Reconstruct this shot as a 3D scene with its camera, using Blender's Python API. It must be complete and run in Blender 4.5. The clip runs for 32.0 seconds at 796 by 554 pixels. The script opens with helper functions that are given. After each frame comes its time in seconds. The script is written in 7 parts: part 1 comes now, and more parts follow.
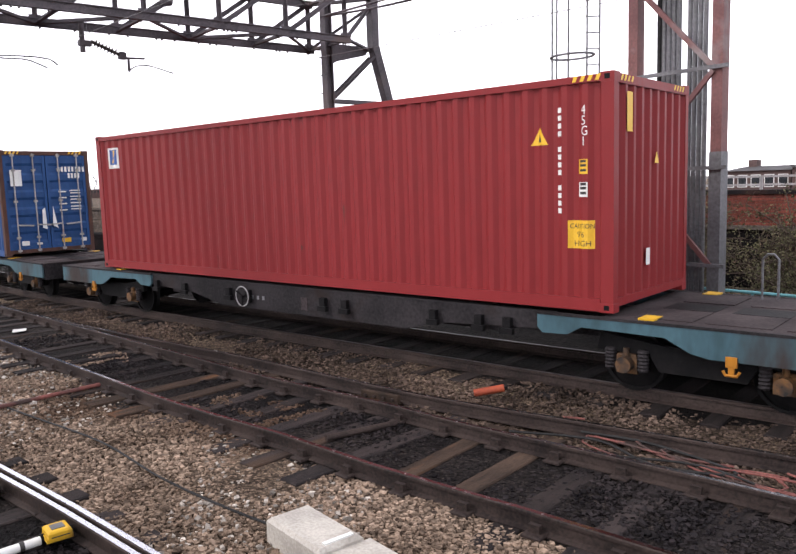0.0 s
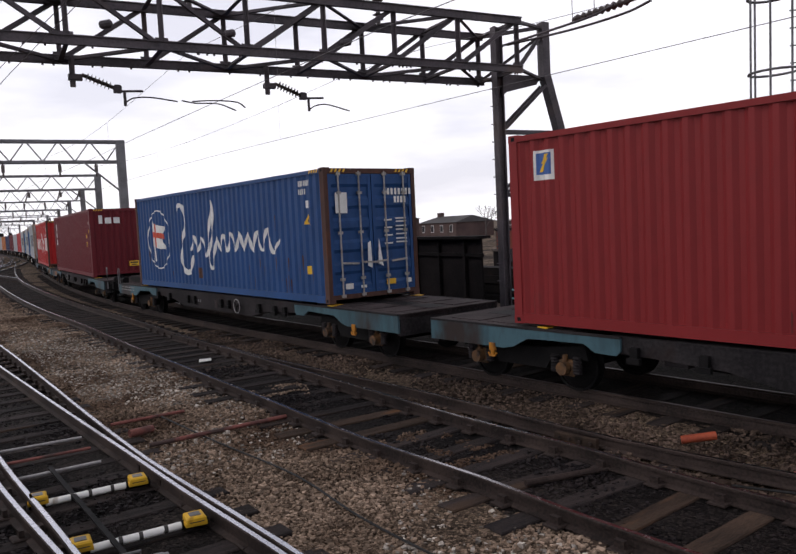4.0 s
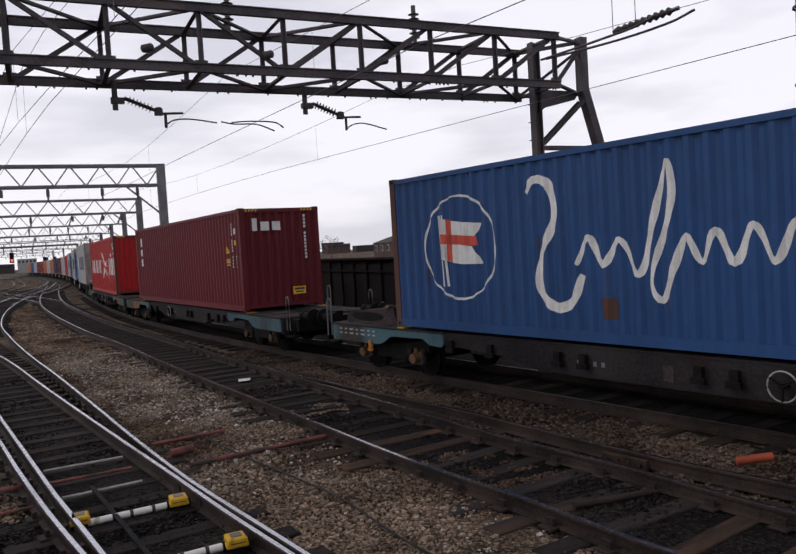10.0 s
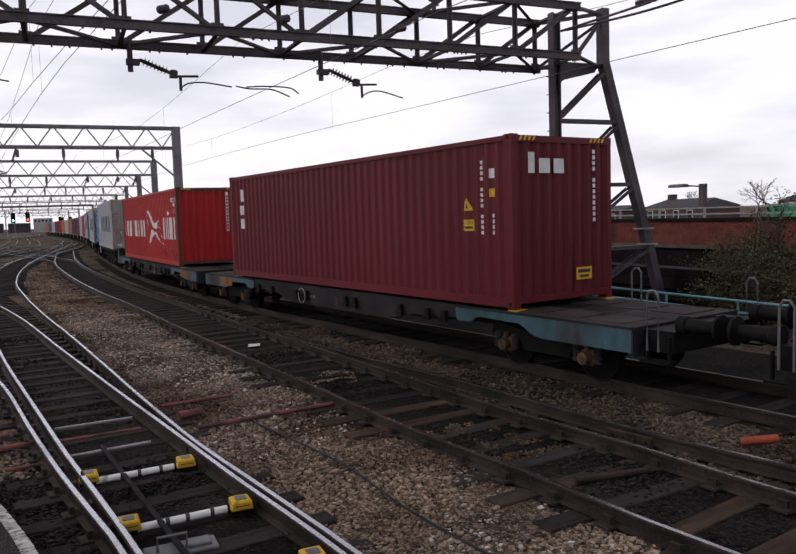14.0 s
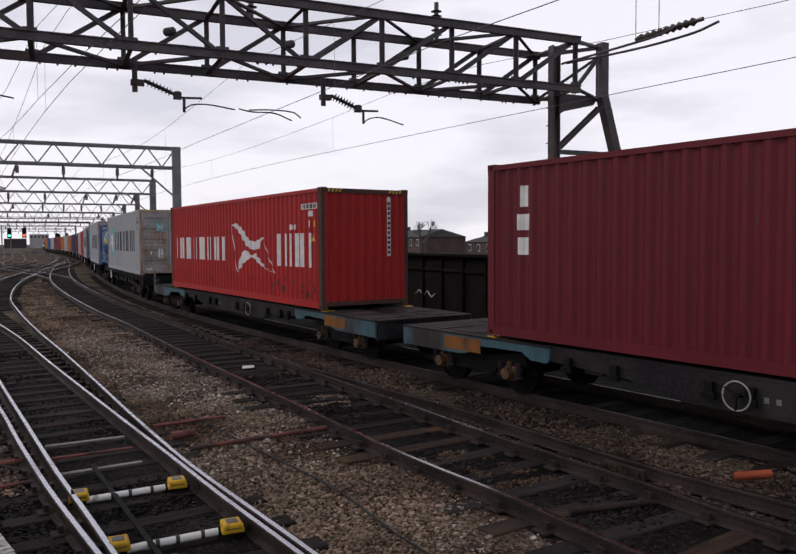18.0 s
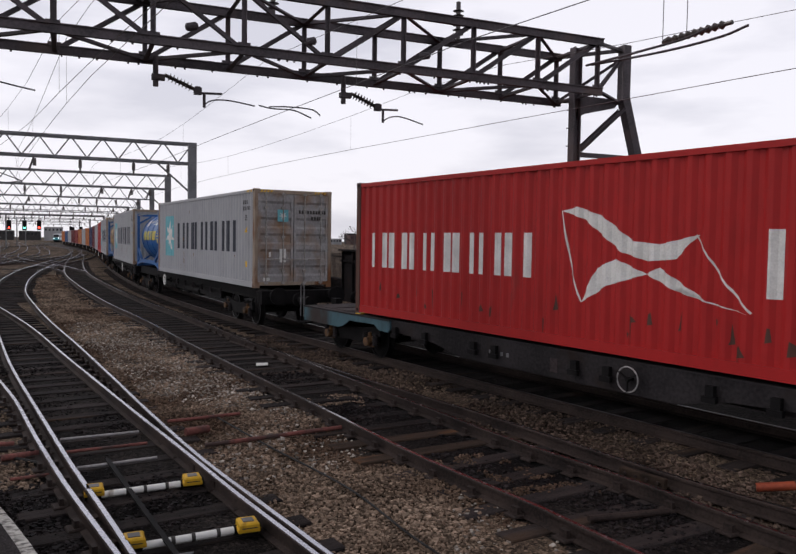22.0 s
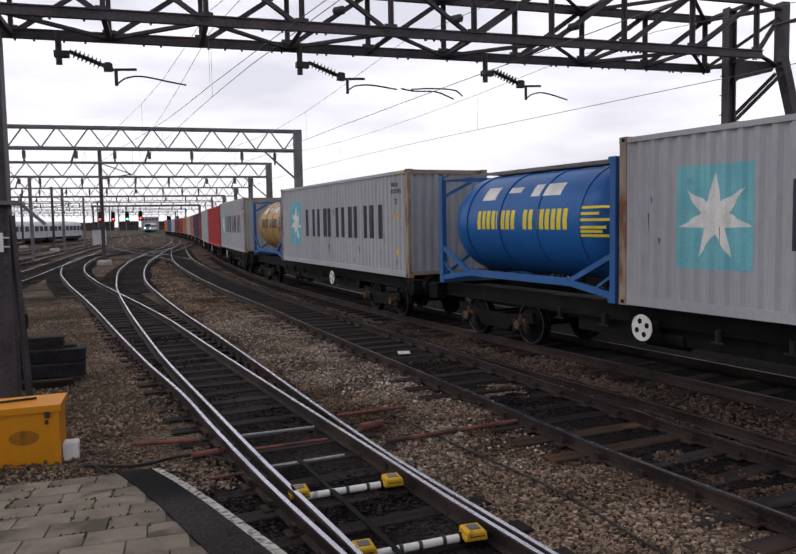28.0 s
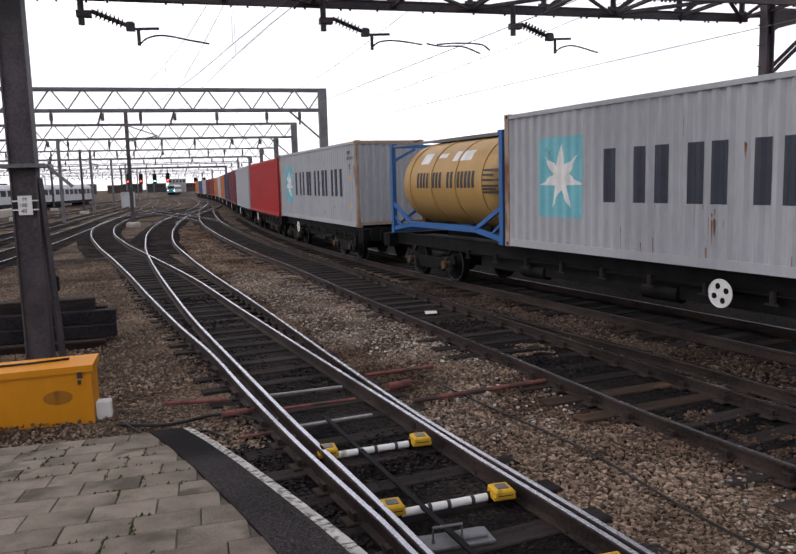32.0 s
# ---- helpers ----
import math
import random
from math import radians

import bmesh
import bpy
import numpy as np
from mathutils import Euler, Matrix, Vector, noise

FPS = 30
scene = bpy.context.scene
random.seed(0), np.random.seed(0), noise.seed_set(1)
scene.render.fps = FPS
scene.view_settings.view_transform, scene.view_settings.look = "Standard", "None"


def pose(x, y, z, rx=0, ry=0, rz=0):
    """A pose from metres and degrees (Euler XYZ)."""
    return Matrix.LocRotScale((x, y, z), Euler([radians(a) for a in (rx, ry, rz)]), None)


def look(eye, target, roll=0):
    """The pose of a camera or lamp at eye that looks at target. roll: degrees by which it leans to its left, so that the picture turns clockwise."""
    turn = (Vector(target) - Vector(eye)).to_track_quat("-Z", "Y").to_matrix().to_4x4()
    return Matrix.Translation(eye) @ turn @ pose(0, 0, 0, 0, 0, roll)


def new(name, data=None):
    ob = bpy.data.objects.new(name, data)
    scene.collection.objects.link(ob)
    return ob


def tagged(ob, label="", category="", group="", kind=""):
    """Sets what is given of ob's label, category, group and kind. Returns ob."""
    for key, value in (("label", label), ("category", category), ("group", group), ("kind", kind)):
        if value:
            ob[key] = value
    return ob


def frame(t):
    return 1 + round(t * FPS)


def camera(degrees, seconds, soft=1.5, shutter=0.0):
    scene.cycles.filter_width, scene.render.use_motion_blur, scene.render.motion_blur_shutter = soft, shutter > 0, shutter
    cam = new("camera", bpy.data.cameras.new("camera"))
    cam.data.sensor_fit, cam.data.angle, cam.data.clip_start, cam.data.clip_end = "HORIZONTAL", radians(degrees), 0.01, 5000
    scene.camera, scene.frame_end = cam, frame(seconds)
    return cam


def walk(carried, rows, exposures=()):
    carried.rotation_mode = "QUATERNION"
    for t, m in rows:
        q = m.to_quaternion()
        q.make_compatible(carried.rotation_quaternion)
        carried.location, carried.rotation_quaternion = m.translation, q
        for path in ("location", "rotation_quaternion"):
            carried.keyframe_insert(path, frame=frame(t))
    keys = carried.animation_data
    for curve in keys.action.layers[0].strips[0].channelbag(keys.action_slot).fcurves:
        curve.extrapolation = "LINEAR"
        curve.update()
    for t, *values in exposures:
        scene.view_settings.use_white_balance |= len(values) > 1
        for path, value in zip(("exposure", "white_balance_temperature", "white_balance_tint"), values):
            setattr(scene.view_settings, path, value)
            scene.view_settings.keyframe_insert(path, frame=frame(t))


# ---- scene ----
cam = camera(55.9, 32.0)
PATH = [
    (0, (0.045, 1.508, 2.644), (-1.5, 2.755, 2.399), -1.8),
    (0.5, (-0.125, 1.359, 2.766), (-1.723, 2.54, 2.541), -3.9),
    (1, (-0.384, 1.32, 2.668), (-2.096, 2.343, 2.509), -2.6),
    (1.5, (-0.324, 1.224, 2.679), (-2.012, 2.28, 2.492), -3.3),
    (2, (-0.334, 1.231, 2.684), (-2.021, 2.288, 2.494), -3.4),
    (3, (-0.453, 1.251, 2.662), (-2.181, 2.244, 2.5), -3.0),
    (6, (-0.695, 1.24, 2.591), (-2.498, 2.097, 2.469), -3.3),
    (7, (-0.751, 1.261, 2.571), (-2.572, 2.081, 2.467), -3.5),
    (8, (-0.738, 1.267, 2.582), (-2.557, 2.094, 2.478), -3.4),
    (9, (-0.716, 1.252, 2.584), (-2.531, 2.088, 2.491), -3.4),
    (10, (-0.697, 1.25, 2.593), (-2.506, 2.1, 2.51), -3.4),
    (11, (-0.652, 1.255, 2.599), (-2.45, 2.125, 2.482), -2.4),
    (12, (-0.717, 1.284, 2.601), (-2.521, 2.127, 2.418), -1.1),
    (13, (-0.697, 1.274, 2.602), (-2.51, 2.101, 2.431), -1.4),
    (14, (-0.696, 1.284, 2.603), (-2.516, 2.098, 2.441), -1.8),
    (17, (-0.675, 1.237, 2.609), (-2.488, 2.075, 2.508), -0.4),
    (18.5, (-0.684, 1.245, 2.605), (-2.504, 2.068, 2.511), -0.2),
    (20, (-0.706, 1.239, 2.603), (-2.531, 2.051, 2.51), 0.2),
    (21.5, (-0.746, 1.238, 2.611), (-2.576, 2.041, 2.516), 0.7),
    (22, (-0.801, 1.177, 2.604), (-2.631, 1.979, 2.509), 0.9),
    (22.5, (-0.756, 1.075, 2.647), (-2.566, 1.921, 2.546), 0.6),
    (23, (-0.557, 0.997, 2.760), (-2.278, 2.000, 2.574), 0.3),
    (23.5, (-0.592, 0.800, 2.799), (-2.266, 1.881, 2.626), 0.5),
    (24, (-0.662, 0.628, 2.819), (-2.324, 1.733, 2.685), 0.5),
    (24.5, (-0.678, 0.467, 2.814), (-2.326, 1.593, 2.687), 0.2),
    (26.5, (-0.927, 0.225, 2.780), (-2.605, 1.301, 2.618), -3.0),
    (27, (-1.190, 0.219, 2.815), (-2.964, 1.129, 2.654), -2.5),
    (27.5, (-1.432, 0.166, 2.732), (-3.279, 0.916, 2.563), -1.6),
    (28, (-1.660, 0.175, 2.705), (-3.564, 0.767, 2.556), -1.0),
    (28.5, (-1.677, 0.167, 2.702), (-3.584, 0.747, 2.539), -0.9),
    (29, (-1.713, 0.187, 2.689), (-3.625, 0.720, 2.450), -1.9),
    (29.5, (-1.752, 0.191, 2.694), (-3.668, 0.696, 2.425), -2.6),
    (30, (-1.787, 0.197, 2.695), (-3.704, 0.693, 2.414), -2.9),
    (30.5, (-1.772, 0.191, 2.694), (-3.689, 0.686, 2.410), -2.9),
    (31, (-1.762, 0.189, 2.696), (-3.678, 0.694, 2.426), -2.1),
    (31.5, (-1.756, 0.195, 2.691), (-3.672, 0.709, 2.433), -1.7),
    (32, (-1.740, 0.196, 2.697), (-3.655, 0.715, 2.443), -1.6),
]
walk(cam, [(t, look(eye, target, roll)) for t, eye, target, roll in PATH], exposures=[(0, 1.5, 6500, 16), (1, 1.15, 6500, 16), (2, 0.6, 6500, 16), (3, 0.4, 6500, 16), (6, 0.05, 6500, 16), (9, 0.0, 6500, 16), (14, 0.1, 6500, 16), (17, 0.0, 6500, 16), (22, 0.0, 6500, 16), (23.5, 0.1, 6500, 16), (24.5, 0.15, 6500, 16), (26.5, 0.2, 6500, 16), (29, 0.12, 6500, 16), (30, 0.38, 6500, 16), (32, 0.5, 6500, 16)])

# ---- sky and light ----
world = bpy.data.worlds.new("overcast_sky")
scene.world = world
world.use_nodes = True
wn, wl = world.node_tree.nodes, world.node_tree.links
wn.clear()
w_out = wn.new("ShaderNodeOutputWorld")
w_bg = wn.new("ShaderNodeBackground")
w_sky = wn.new("ShaderNodeTexSky")
w_sky.sky_type, w_sky.sun_disc = "NISHITA", False
w_sky.sun_elevation, w_sky.sun_rotation = radians(38), radians(200)
w_sky.air_density, w_sky.dust_density = 1.2, 3.0
w_co = wn.new("ShaderNodeTexCoord")
w_map = wn.new("ShaderNodeMapping")
w_map.inputs["Scale"].default_value = (1.2, 1.2, 5.0)
w_noise = wn.new("ShaderNodeTexNoise")
w_noise.inputs["Scale"].default_value, w_noise.inputs["Detail"].default_value = 2.2, 6.0
w_ramp = wn.new("ShaderNodeValToRGB")
w_ramp.color_ramp.elements[0].position, w_ramp.color_ramp.elements[0].color = 0.36, (7.9, 8.1, 8.6, 1)
w_ramp.color_ramp.elements[1].position, w_ramp.color_ramp.elements[1].color = 0.53, (10.6, 10.75, 11.0, 1)
w_mix = wn.new("ShaderNodeMixRGB")
w_mix.inputs[0].default_value = 0.88
wl.new(w_co.outputs["Generated"], w_map.inputs["Vector"])
wl.new(w_map.outputs["Vector"], w_noise.inputs["Vector"])
wl.new(w_noise.outputs["Fac"], w_ramp.inputs["Fac"])
wl.new(w_sky.outputs["Color"], w_mix.inputs[1])
wl.new(w_ramp.outputs["Color"], w_mix.inputs[2])
# The cloud is thickest overhead and thins to white towards the horizon.
w_sep = wn.new("ShaderNodeSeparateXYZ")
w_high = wn.new("ShaderNodeValToRGB")
for e_, (p_, c_) in zip((w_high.color_ramp.elements[0], w_high.color_ramp.elements[1]), ((0.0, 0.96), (1.0, 0.48))):
    e_.position, e_.color = p_, (c_, c_, c_, 1)
for p_, c_ in ((0.12, 0.95), (0.3, 0.93), (0.6, 0.66)):
    w_high.color_ramp.elements.new(p_).color = (c_, c_, c_ * 1.02, 1)
w_mul = wn.new("ShaderNodeMixRGB")
w_mul.blend_type = "MULTIPLY"
w_mul.inputs[0].default_value = 1.0
wl.new(w_co.outputs["Generated"], w_sep.inputs["Vector"])
wl.new(w_sep.outputs["Z"], w_high.inputs["Fac"])
wl.new(w_mix.outputs["Color"], w_mul.inputs[1])
wl.new(w_high.outputs["Color"], w_mul.inputs[2])
wl.new(w_mul.outputs["Color"], w_bg.inputs["Color"])
w_bg.inputs["Strength"].default_value = 0.1
wl.new(w_bg.outputs["Background"], w_out.inputs["Surface"])
sun_lamp = bpy.data.lights.new("sun", "SUN")
sun_lamp.energy, sun_lamp.angle, sun_lamp.color = 0.6, radians(14), (1.0, 0.96, 0.9)
sun = new("sun", sun_lamp)
sun.matrix_world = look((-30, -60, 60), (0, 0, 0))


# ---- materials ----
def nodes_of(name):
    m = bpy.data.materials.new(name)
    m.use_nodes = True
    n, l = m.node_tree.nodes, m.node_tree.links
    return m, n, l, n["Principled BSDF"]


def surface(name, a, b, rough=0.7, metal=0.0, scale=3.0, fine=40.0, stain=None, stain_scale=0.8, stain_at=0.62, bump=0.25, per_piece=0.0, stretch=(1, 1, 1), soft=0.12):
    """Two tones mixed by coarse and fine noise, with stains of their own colour and fine relief."""
    m, n, l, p = nodes_of(name)
    co = n.new("ShaderNodeTexCoord")
    mp = n.new("ShaderNodeMapping")
    mp.inputs["Scale"].default_value = stretch
    l.new(co.outputs["Object"], mp.inputs["Vector"])
    vec = mp.outputs["Vector"]
    if per_piece:
        info = n.new("ShaderNodeObjectInfo")
        add = n.new("ShaderNodeVectorMath")
        sc = n.new("ShaderNodeMath")
        sc.operation = "MULTIPLY"
        sc.inputs[1].default_value = 37.0
        l.new(info.outputs["Random"], sc.inputs[0])
        l.new(vec, add.inputs[0])
        l.new(sc.outputs[0], add.inputs[1])
        vec = add.outputs[0]
    big = n.new("ShaderNodeTexNoise")
    big.inputs["Scale"].default_value, big.inputs["Detail"].default_value = scale, 5
    small = n.new("ShaderNodeTexNoise")
    small.inputs["Scale"].default_value, small.inputs["Detail"].default_value = fine, 4
    l.new(vec, big.inputs["Vector"])
    l.new(vec, small.inputs["Vector"])
    half = n.new("ShaderNodeMath")
    half.operation = "ADD"
    half.use_clamp = True
    l.new(big.outputs["Fac"], half.inputs[0])
    off = n.new("ShaderNodeMath")
    off.operation = "MULTIPLY_ADD"
    off.inputs[1].default_value, off.inputs[2].default_value = 0.8, -0.4
    l.new(small.outputs["Fac"], off.inputs[0])
    l.new(off.outputs[0], half.inputs[1])
    ramp = n.new("ShaderNodeValToRGB")
    ramp.color_ramp.elements[0].position, ramp.color_ramp.elements[1].position = 0.3, 0.7
    ramp.color_ramp.elements[0].color, ramp.color_ramp.elements[1].color = (*a, 1), (*b, 1)
    l.new(half.outputs[0], ramp.inputs["Fac"])
    out = ramp.outputs["Color"]
    if per_piece:
        hsv = n.new("ShaderNodeHueSaturation")
        rng = n.new("ShaderNodeMapRange")
        rng.inputs["To Min"].default_value, rng.inputs["To Max"].default_value = 1 - per_piece, 1 + per_piece
        l.new(info.outputs["Random"], rng.inputs["Value"])
        l.new(rng.outputs[0], hsv.inputs["Value"])
        l.new(out, hsv.inputs["Color"])
        out = hsv.outputs["Color"]
    if stain:
        st = n.new("ShaderNodeTexNoise")
        st.inputs["Scale"].default_value, st.inputs["Detail"].default_value = stain_scale, 8
        l.new(vec, st.inputs["Vector"])
        sr = n.new("ShaderNodeValToRGB")
        sr.color_ramp.elements[0].position, sr.color_ramp.elements[1].position = stain_at, stain_at + soft
        sr.color_ramp.elements[0].color, sr.color_ramp.elements[1].color = (0, 0, 0, 1), (1, 1, 1, 1)
        l.new(st.outputs["Fac"], sr.inputs["Fac"])
        mx = n.new("ShaderNodeMixRGB")
        mx.inputs[2].default_value = (*stain, 1)
        l.new(sr.outputs["Color"], mx.inputs[0])
        l.new(out, mx.inputs[1])
        out = mx.outputs["Color"]
    l.new(out, p.inputs["Base Color"])
    rr = n.new("ShaderNodeMapRange")
    rr.inputs["To Min"].default_value, rr.inputs["To Max"].default_value = max(0.05, rough - 0.12), min(1, rough + 0.12)
    l.new(small.outputs["Fac"], rr.inputs["Value"])
    l.new(rr.outputs[0], p.inputs["Roughness"])
    p.inputs["Metallic"].default_value = metal
    if bump:
        bp = n.new("ShaderNodeBump")
        bp.inputs["Strength"].default_value, bp.inputs["Distance"].default_value = bump, 0.02
        l.new(half.outputs[0], bp.inputs["Height"])
        l.new(bp.outputs["Normal"], p.inputs["Normal"])
    return m


def glow(name, colour, strength):
    m, n, l, p = nodes_of(name)
    p.inputs["Base Color"].default_value = (*colour, 1)
    p.inputs["Emission Color"].default_value = (*colour, 1)
    p.inputs["Emission Strength"].default_value = strength
    return m


def paint(name, colour, dark=0.75, rough=0.5, rust=(0.09, 0.035, 0.015), at=0.68, scale=1.6):
    m = surface(name, tuple(c * dark for c in colour), colour, rough, 0.0, 0.7, 9.0, rust, scale, at, 0.06, stretch=(1.0, 1.0, 0.35))
    m.node_tree.nodes["Principled BSDF"].inputs["Specular IOR Level"].default_value = 0.22
    return m


M = {}
M["rust_rail"] = surface("rail_rust", (0.018, 0.014, 0.0135), (0.056, 0.041, 0.036), 0.7, 0.2, 1.5, 30, bump=0.2)
M["dull_head"] = surface("rail_head_dull", (0.16, 0.145, 0.15), (0.36, 0.34, 0.35), 0.24, 0.95, 0.5, 12, (0.035, 0.022, 0.017), 0.4, 0.52, 0.0)
M["worn_head"] = surface("rail_head_worn", (0.1, 0.082, 0.08), (0.2, 0.17, 0.165), 0.45, 0.6, 0.5, 20, (0.025, 0.016, 0.013), 0.5, 0.46, 0.05)
M["bright_head"] = surface("rail_head_polished", (0.46, 0.46, 0.5), (0.62, 0.62, 0.67), 0.26, 1.0, 0.4, 6, (0.3, 0.29, 0.31), 0.6, 0.58, 0)
M["sleeper"] = surface("sleeper_timber", (0.011, 0.0095, 0.01), (0.036, 0.028, 0.026), 0.85, 0, 2.0, 30, (0.06, 0.038, 0.026), 0.7, 0.6, 0.5, 0.35, stretch=(4, 0.6, 4))
M["sleeper_brown"] = surface("bare_sleeper_timber", (0.022, 0.016, 0.013), (0.06, 0.04, 0.029), 0.9, 0, 2.0, 30, (0.12, 0.058, 0.028), 0.9, 0.58, 0.5, 0.4, stretch=(4, 0.6, 4))
M["steel_dark"] = surface("gantry_steel", (0.03, 0.026, 0.031), (0.085, 0.071, 0.08), 0.65, 0.2, 1.5, 25, (0.09, 0.065, 0.06), 0.9, 0.6, 0.2)
M["steel_grey"] = surface("galvanised_steel", (0.09, 0.09, 0.095), (0.17, 0.17, 0.18), 0.55, 0.4, 1.5, 20, bump=0.1)
M["steel_red"] = surface("oxide_painted_steel", (0.10, 0.035, 0.035), (0.17, 0.07, 0.065), 0.6, 0.1, 1.5, 20, (0.22, 0.2, 0.2), 0.8, 0.6, 0.1)
M["wire"] = surface("wire_copper", (0.1, 0.095, 0.1), (0.16, 0.15, 0.155), 0.5, 0.4, 1, 20, bump=0)
M["lock_steel"] = surface("galvanised_lock_bars", (0.2, 0.185, 0.17), (0.38, 0.36, 0.34), 0.6, 0.1, 2.5, 20, (0.16, 0.085, 0.045), 2.5, 0.58, 0.05)
M["insulator"] = surface("insulator_brown", (0.03, 0.022, 0.022), (0.06, 0.045, 0.04), 0.3, 0, 4, 20, bump=0)
M["yellow"] = paint("yellow_paint", (0.58, 0.34, 0.02), 0.75, 0.55, (0.12, 0.06, 0.02), 0.6, 5.0)
M["orange"] = paint("orange_cabinet_paint", (0.64, 0.25, 0.008), 0.88, 0.5, (0.16, 0.05, 0.012), 0.7, 5.0)
M["white"] = paint("white_paint", (0.72, 0.72, 0.7), 0.85, 0.5, (0.2, 0.15, 0.1), 0.68, 4.0)
M["lettering"] = surface("white_lettering", (0.55, 0.55, 0.53), (0.72, 0.72, 0.7), 0.6, 0, 4, 40, (0.35, 0.2, 0.14), 6.0, 0.72, 0.05)
M["lettering_navy"] = surface("navy_lettering", (0.012, 0.016, 0.03), (0.02, 0.026, 0.045), 0.55, 0, 4, 40, (0.3, 0.3, 0.3), 5.0, 0.74, 0.05)
M["lettering_yellow"] = surface("yellow_lettering", (0.6, 0.5, 0.02), (0.72, 0.6, 0.03), 0.55, 0, 4, 40, bump=0)
M["sticker_yellow"] = surface("yellow_sticker", (0.6, 0.34, 0.01), (0.7, 0.42, 0.015), 0.5, 0, 4, 40, bump=0)
M["ink"] = surface("black_ink", (0.015, 0.013, 0.012), (0.03, 0.027, 0.025), 0.6, 0, 4, 40, bump=0)
M["teal_logo"] = surface("teal_panel", (0.11, 0.36, 0.42), (0.16, 0.46, 0.52), 0.6, 0, 2, 30, (0.1, 0.25, 0.3), 3.0, 0.68, 0.05)
M["flag_red"] = surface("flag_red", (0.5, 0.06, 0.03), (0.6, 0.08, 0.04), 0.6, 0, 2, 30, bump=0)
M["teal"] = paint("teal_wagon_paint", (0.052, 0.11, 0.135), 0.55, 0.55, (0.03, 0.022, 0.02), 0.56, 1.2)
M["wagon"] = surface("wagon_grey", (0.011, 0.01, 0.011), (0.034, 0.03, 0.032), 0.75, 0.1, 1.2, 20, (0.02, 0.012, 0.01), 1.0, 0.6, 0.15)
M["deck"] = surface("wagon_deck", (0.022, 0.017, 0.018), (0.06, 0.048, 0.049), 0.85, 0, 1.2, 20, (0.022, 0.013, 0.012), 1.0, 0.6, 0.2)
M["axlebox"] = surface("axlebox_ochre", (0.03, 0.017, 0.01), (0.14, 0.064, 0.018), 0.8, 0, 4, 20, (0.01, 0.008, 0.008), 5, 0.52, 0.2)
# Greasy black; shade under the wagons and in holes is put into the colour.
M["black"] = surface("grease_black", (0.003, 0.003, 0.0035), (0.01, 0.009, 0.0095), 0.7, 0.0, 3, 20, bump=0.2)
M["concrete"] = surface("concrete", (0.3, 0.28, 0.25), (0.48, 0.45, 0.4), 0.9, 0, 3, 40, (0.12, 0.1, 0.08), 1.5, 0.62, 0.3)
M["brick_red"] = surface("brick_red", (0.085, 0.026, 0.02), (0.17, 0.052, 0.038), 0.9, 0, 3, 30, (0.05, 0.026, 0.022), 0.5, 0.55, 0.3, 0.3)
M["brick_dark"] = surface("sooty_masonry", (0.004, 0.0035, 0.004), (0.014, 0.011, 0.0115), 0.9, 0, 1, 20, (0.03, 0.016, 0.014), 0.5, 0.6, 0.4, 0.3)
M["mortar"] = surface("mortar", (0.06, 0.036, 0.03), (0.1, 0.062, 0.052), 0.95, 0, 3, 30, bump=0.3)
M["asphalt"] = surface("asphalt", (0.03, 0.028, 0.03), (0.07, 0.064, 0.065), 0.9, 0, 2, 90, (0.11, 0.1, 0.09), 20, 0.68, 0.5)
M["paver"] = surface("concrete_paver", (0.125, 0.104, 0.085), (0.235, 0.198, 0.163), 0.95, 0, 3, 90, (0.085, 0.073, 0.057), 2.0, 0.56, 0.6, 0.16)
M["joint_soil"] = surface("joint_soil", (0.04, 0.035, 0.025), (0.09, 0.075, 0.055), 0.95, 0, 8, 60, (0.05, 0.07, 0.02), 3.0, 0.58, 0.5)
M["white_line"] = surface("worn_white_line", (0.28, 0.27, 0.25), (0.48, 0.47, 0.44), 0.9, 0, 9, 90, (0.09, 0.083, 0.078), 14, 0.49, 0.3)
M["leaf"] = surface("leaf_dull_green", (0.04, 0.04, 0.02), (0.12, 0.11, 0.06), 0.8, 0, 1, 9, (0.1, 0.065, 0.045), 1.2, 0.55, 0)
M["moss"] = surface("joint_moss", (0.03, 0.045, 0.008), (0.075, 0.1, 0.022), 0.9, 0, 6, 30, (0.06, 0.05, 0.02), 4, 0.55, 0)
M["twig"] = surface("twig_brown", (0.04, 0.028, 0.022), (0.1, 0.075, 0.06), 0.9, 0, 3, 20, bump=0.2)
M["green_roof"] = surface("green_sheeting", (0.02, 0.2, 0.1), (0.03, 0.28, 0.15), 0.6, 0, 1, 10, bump=0.1)
M["slate"] = surface("slate_roof", (0.022, 0.02, 0.021), (0.045, 0.04, 0.041), 0.85, 0, 1, 10, bump=0.2)
M["far_brick"] = surface("far_brick", (0.05, 0.03, 0.028), (0.09, 0.055, 0.05), 0.9, 0, 0.5, 5, bump=0)
M["far_grey"] = surface("far_concrete", (0.22, 0.22, 0.23), (0.34, 0.34, 0.35), 0.9, 0, 0.3, 5, bump=0)
M["far_tree"] = surface("far_branches", (0.045, 0.035, 0.035), (0.1, 0.08, 0.075), 0.95, 0, 0.3, 3, bump=0)
M["glass"] = surface("dark_glazing", (0.012, 0.014, 0.017), (0.026, 0.03, 0.034), 0.3, 0, 1, 5, bump=0)
M["coach_white"] = surface("coach_silver_paint", (0.42, 0.44, 0.46), (0.56, 0.57, 0.6), 0.45, 0, 1, 10, (0.25, 0.24, 0.23), 0.8, 0.6, 0)
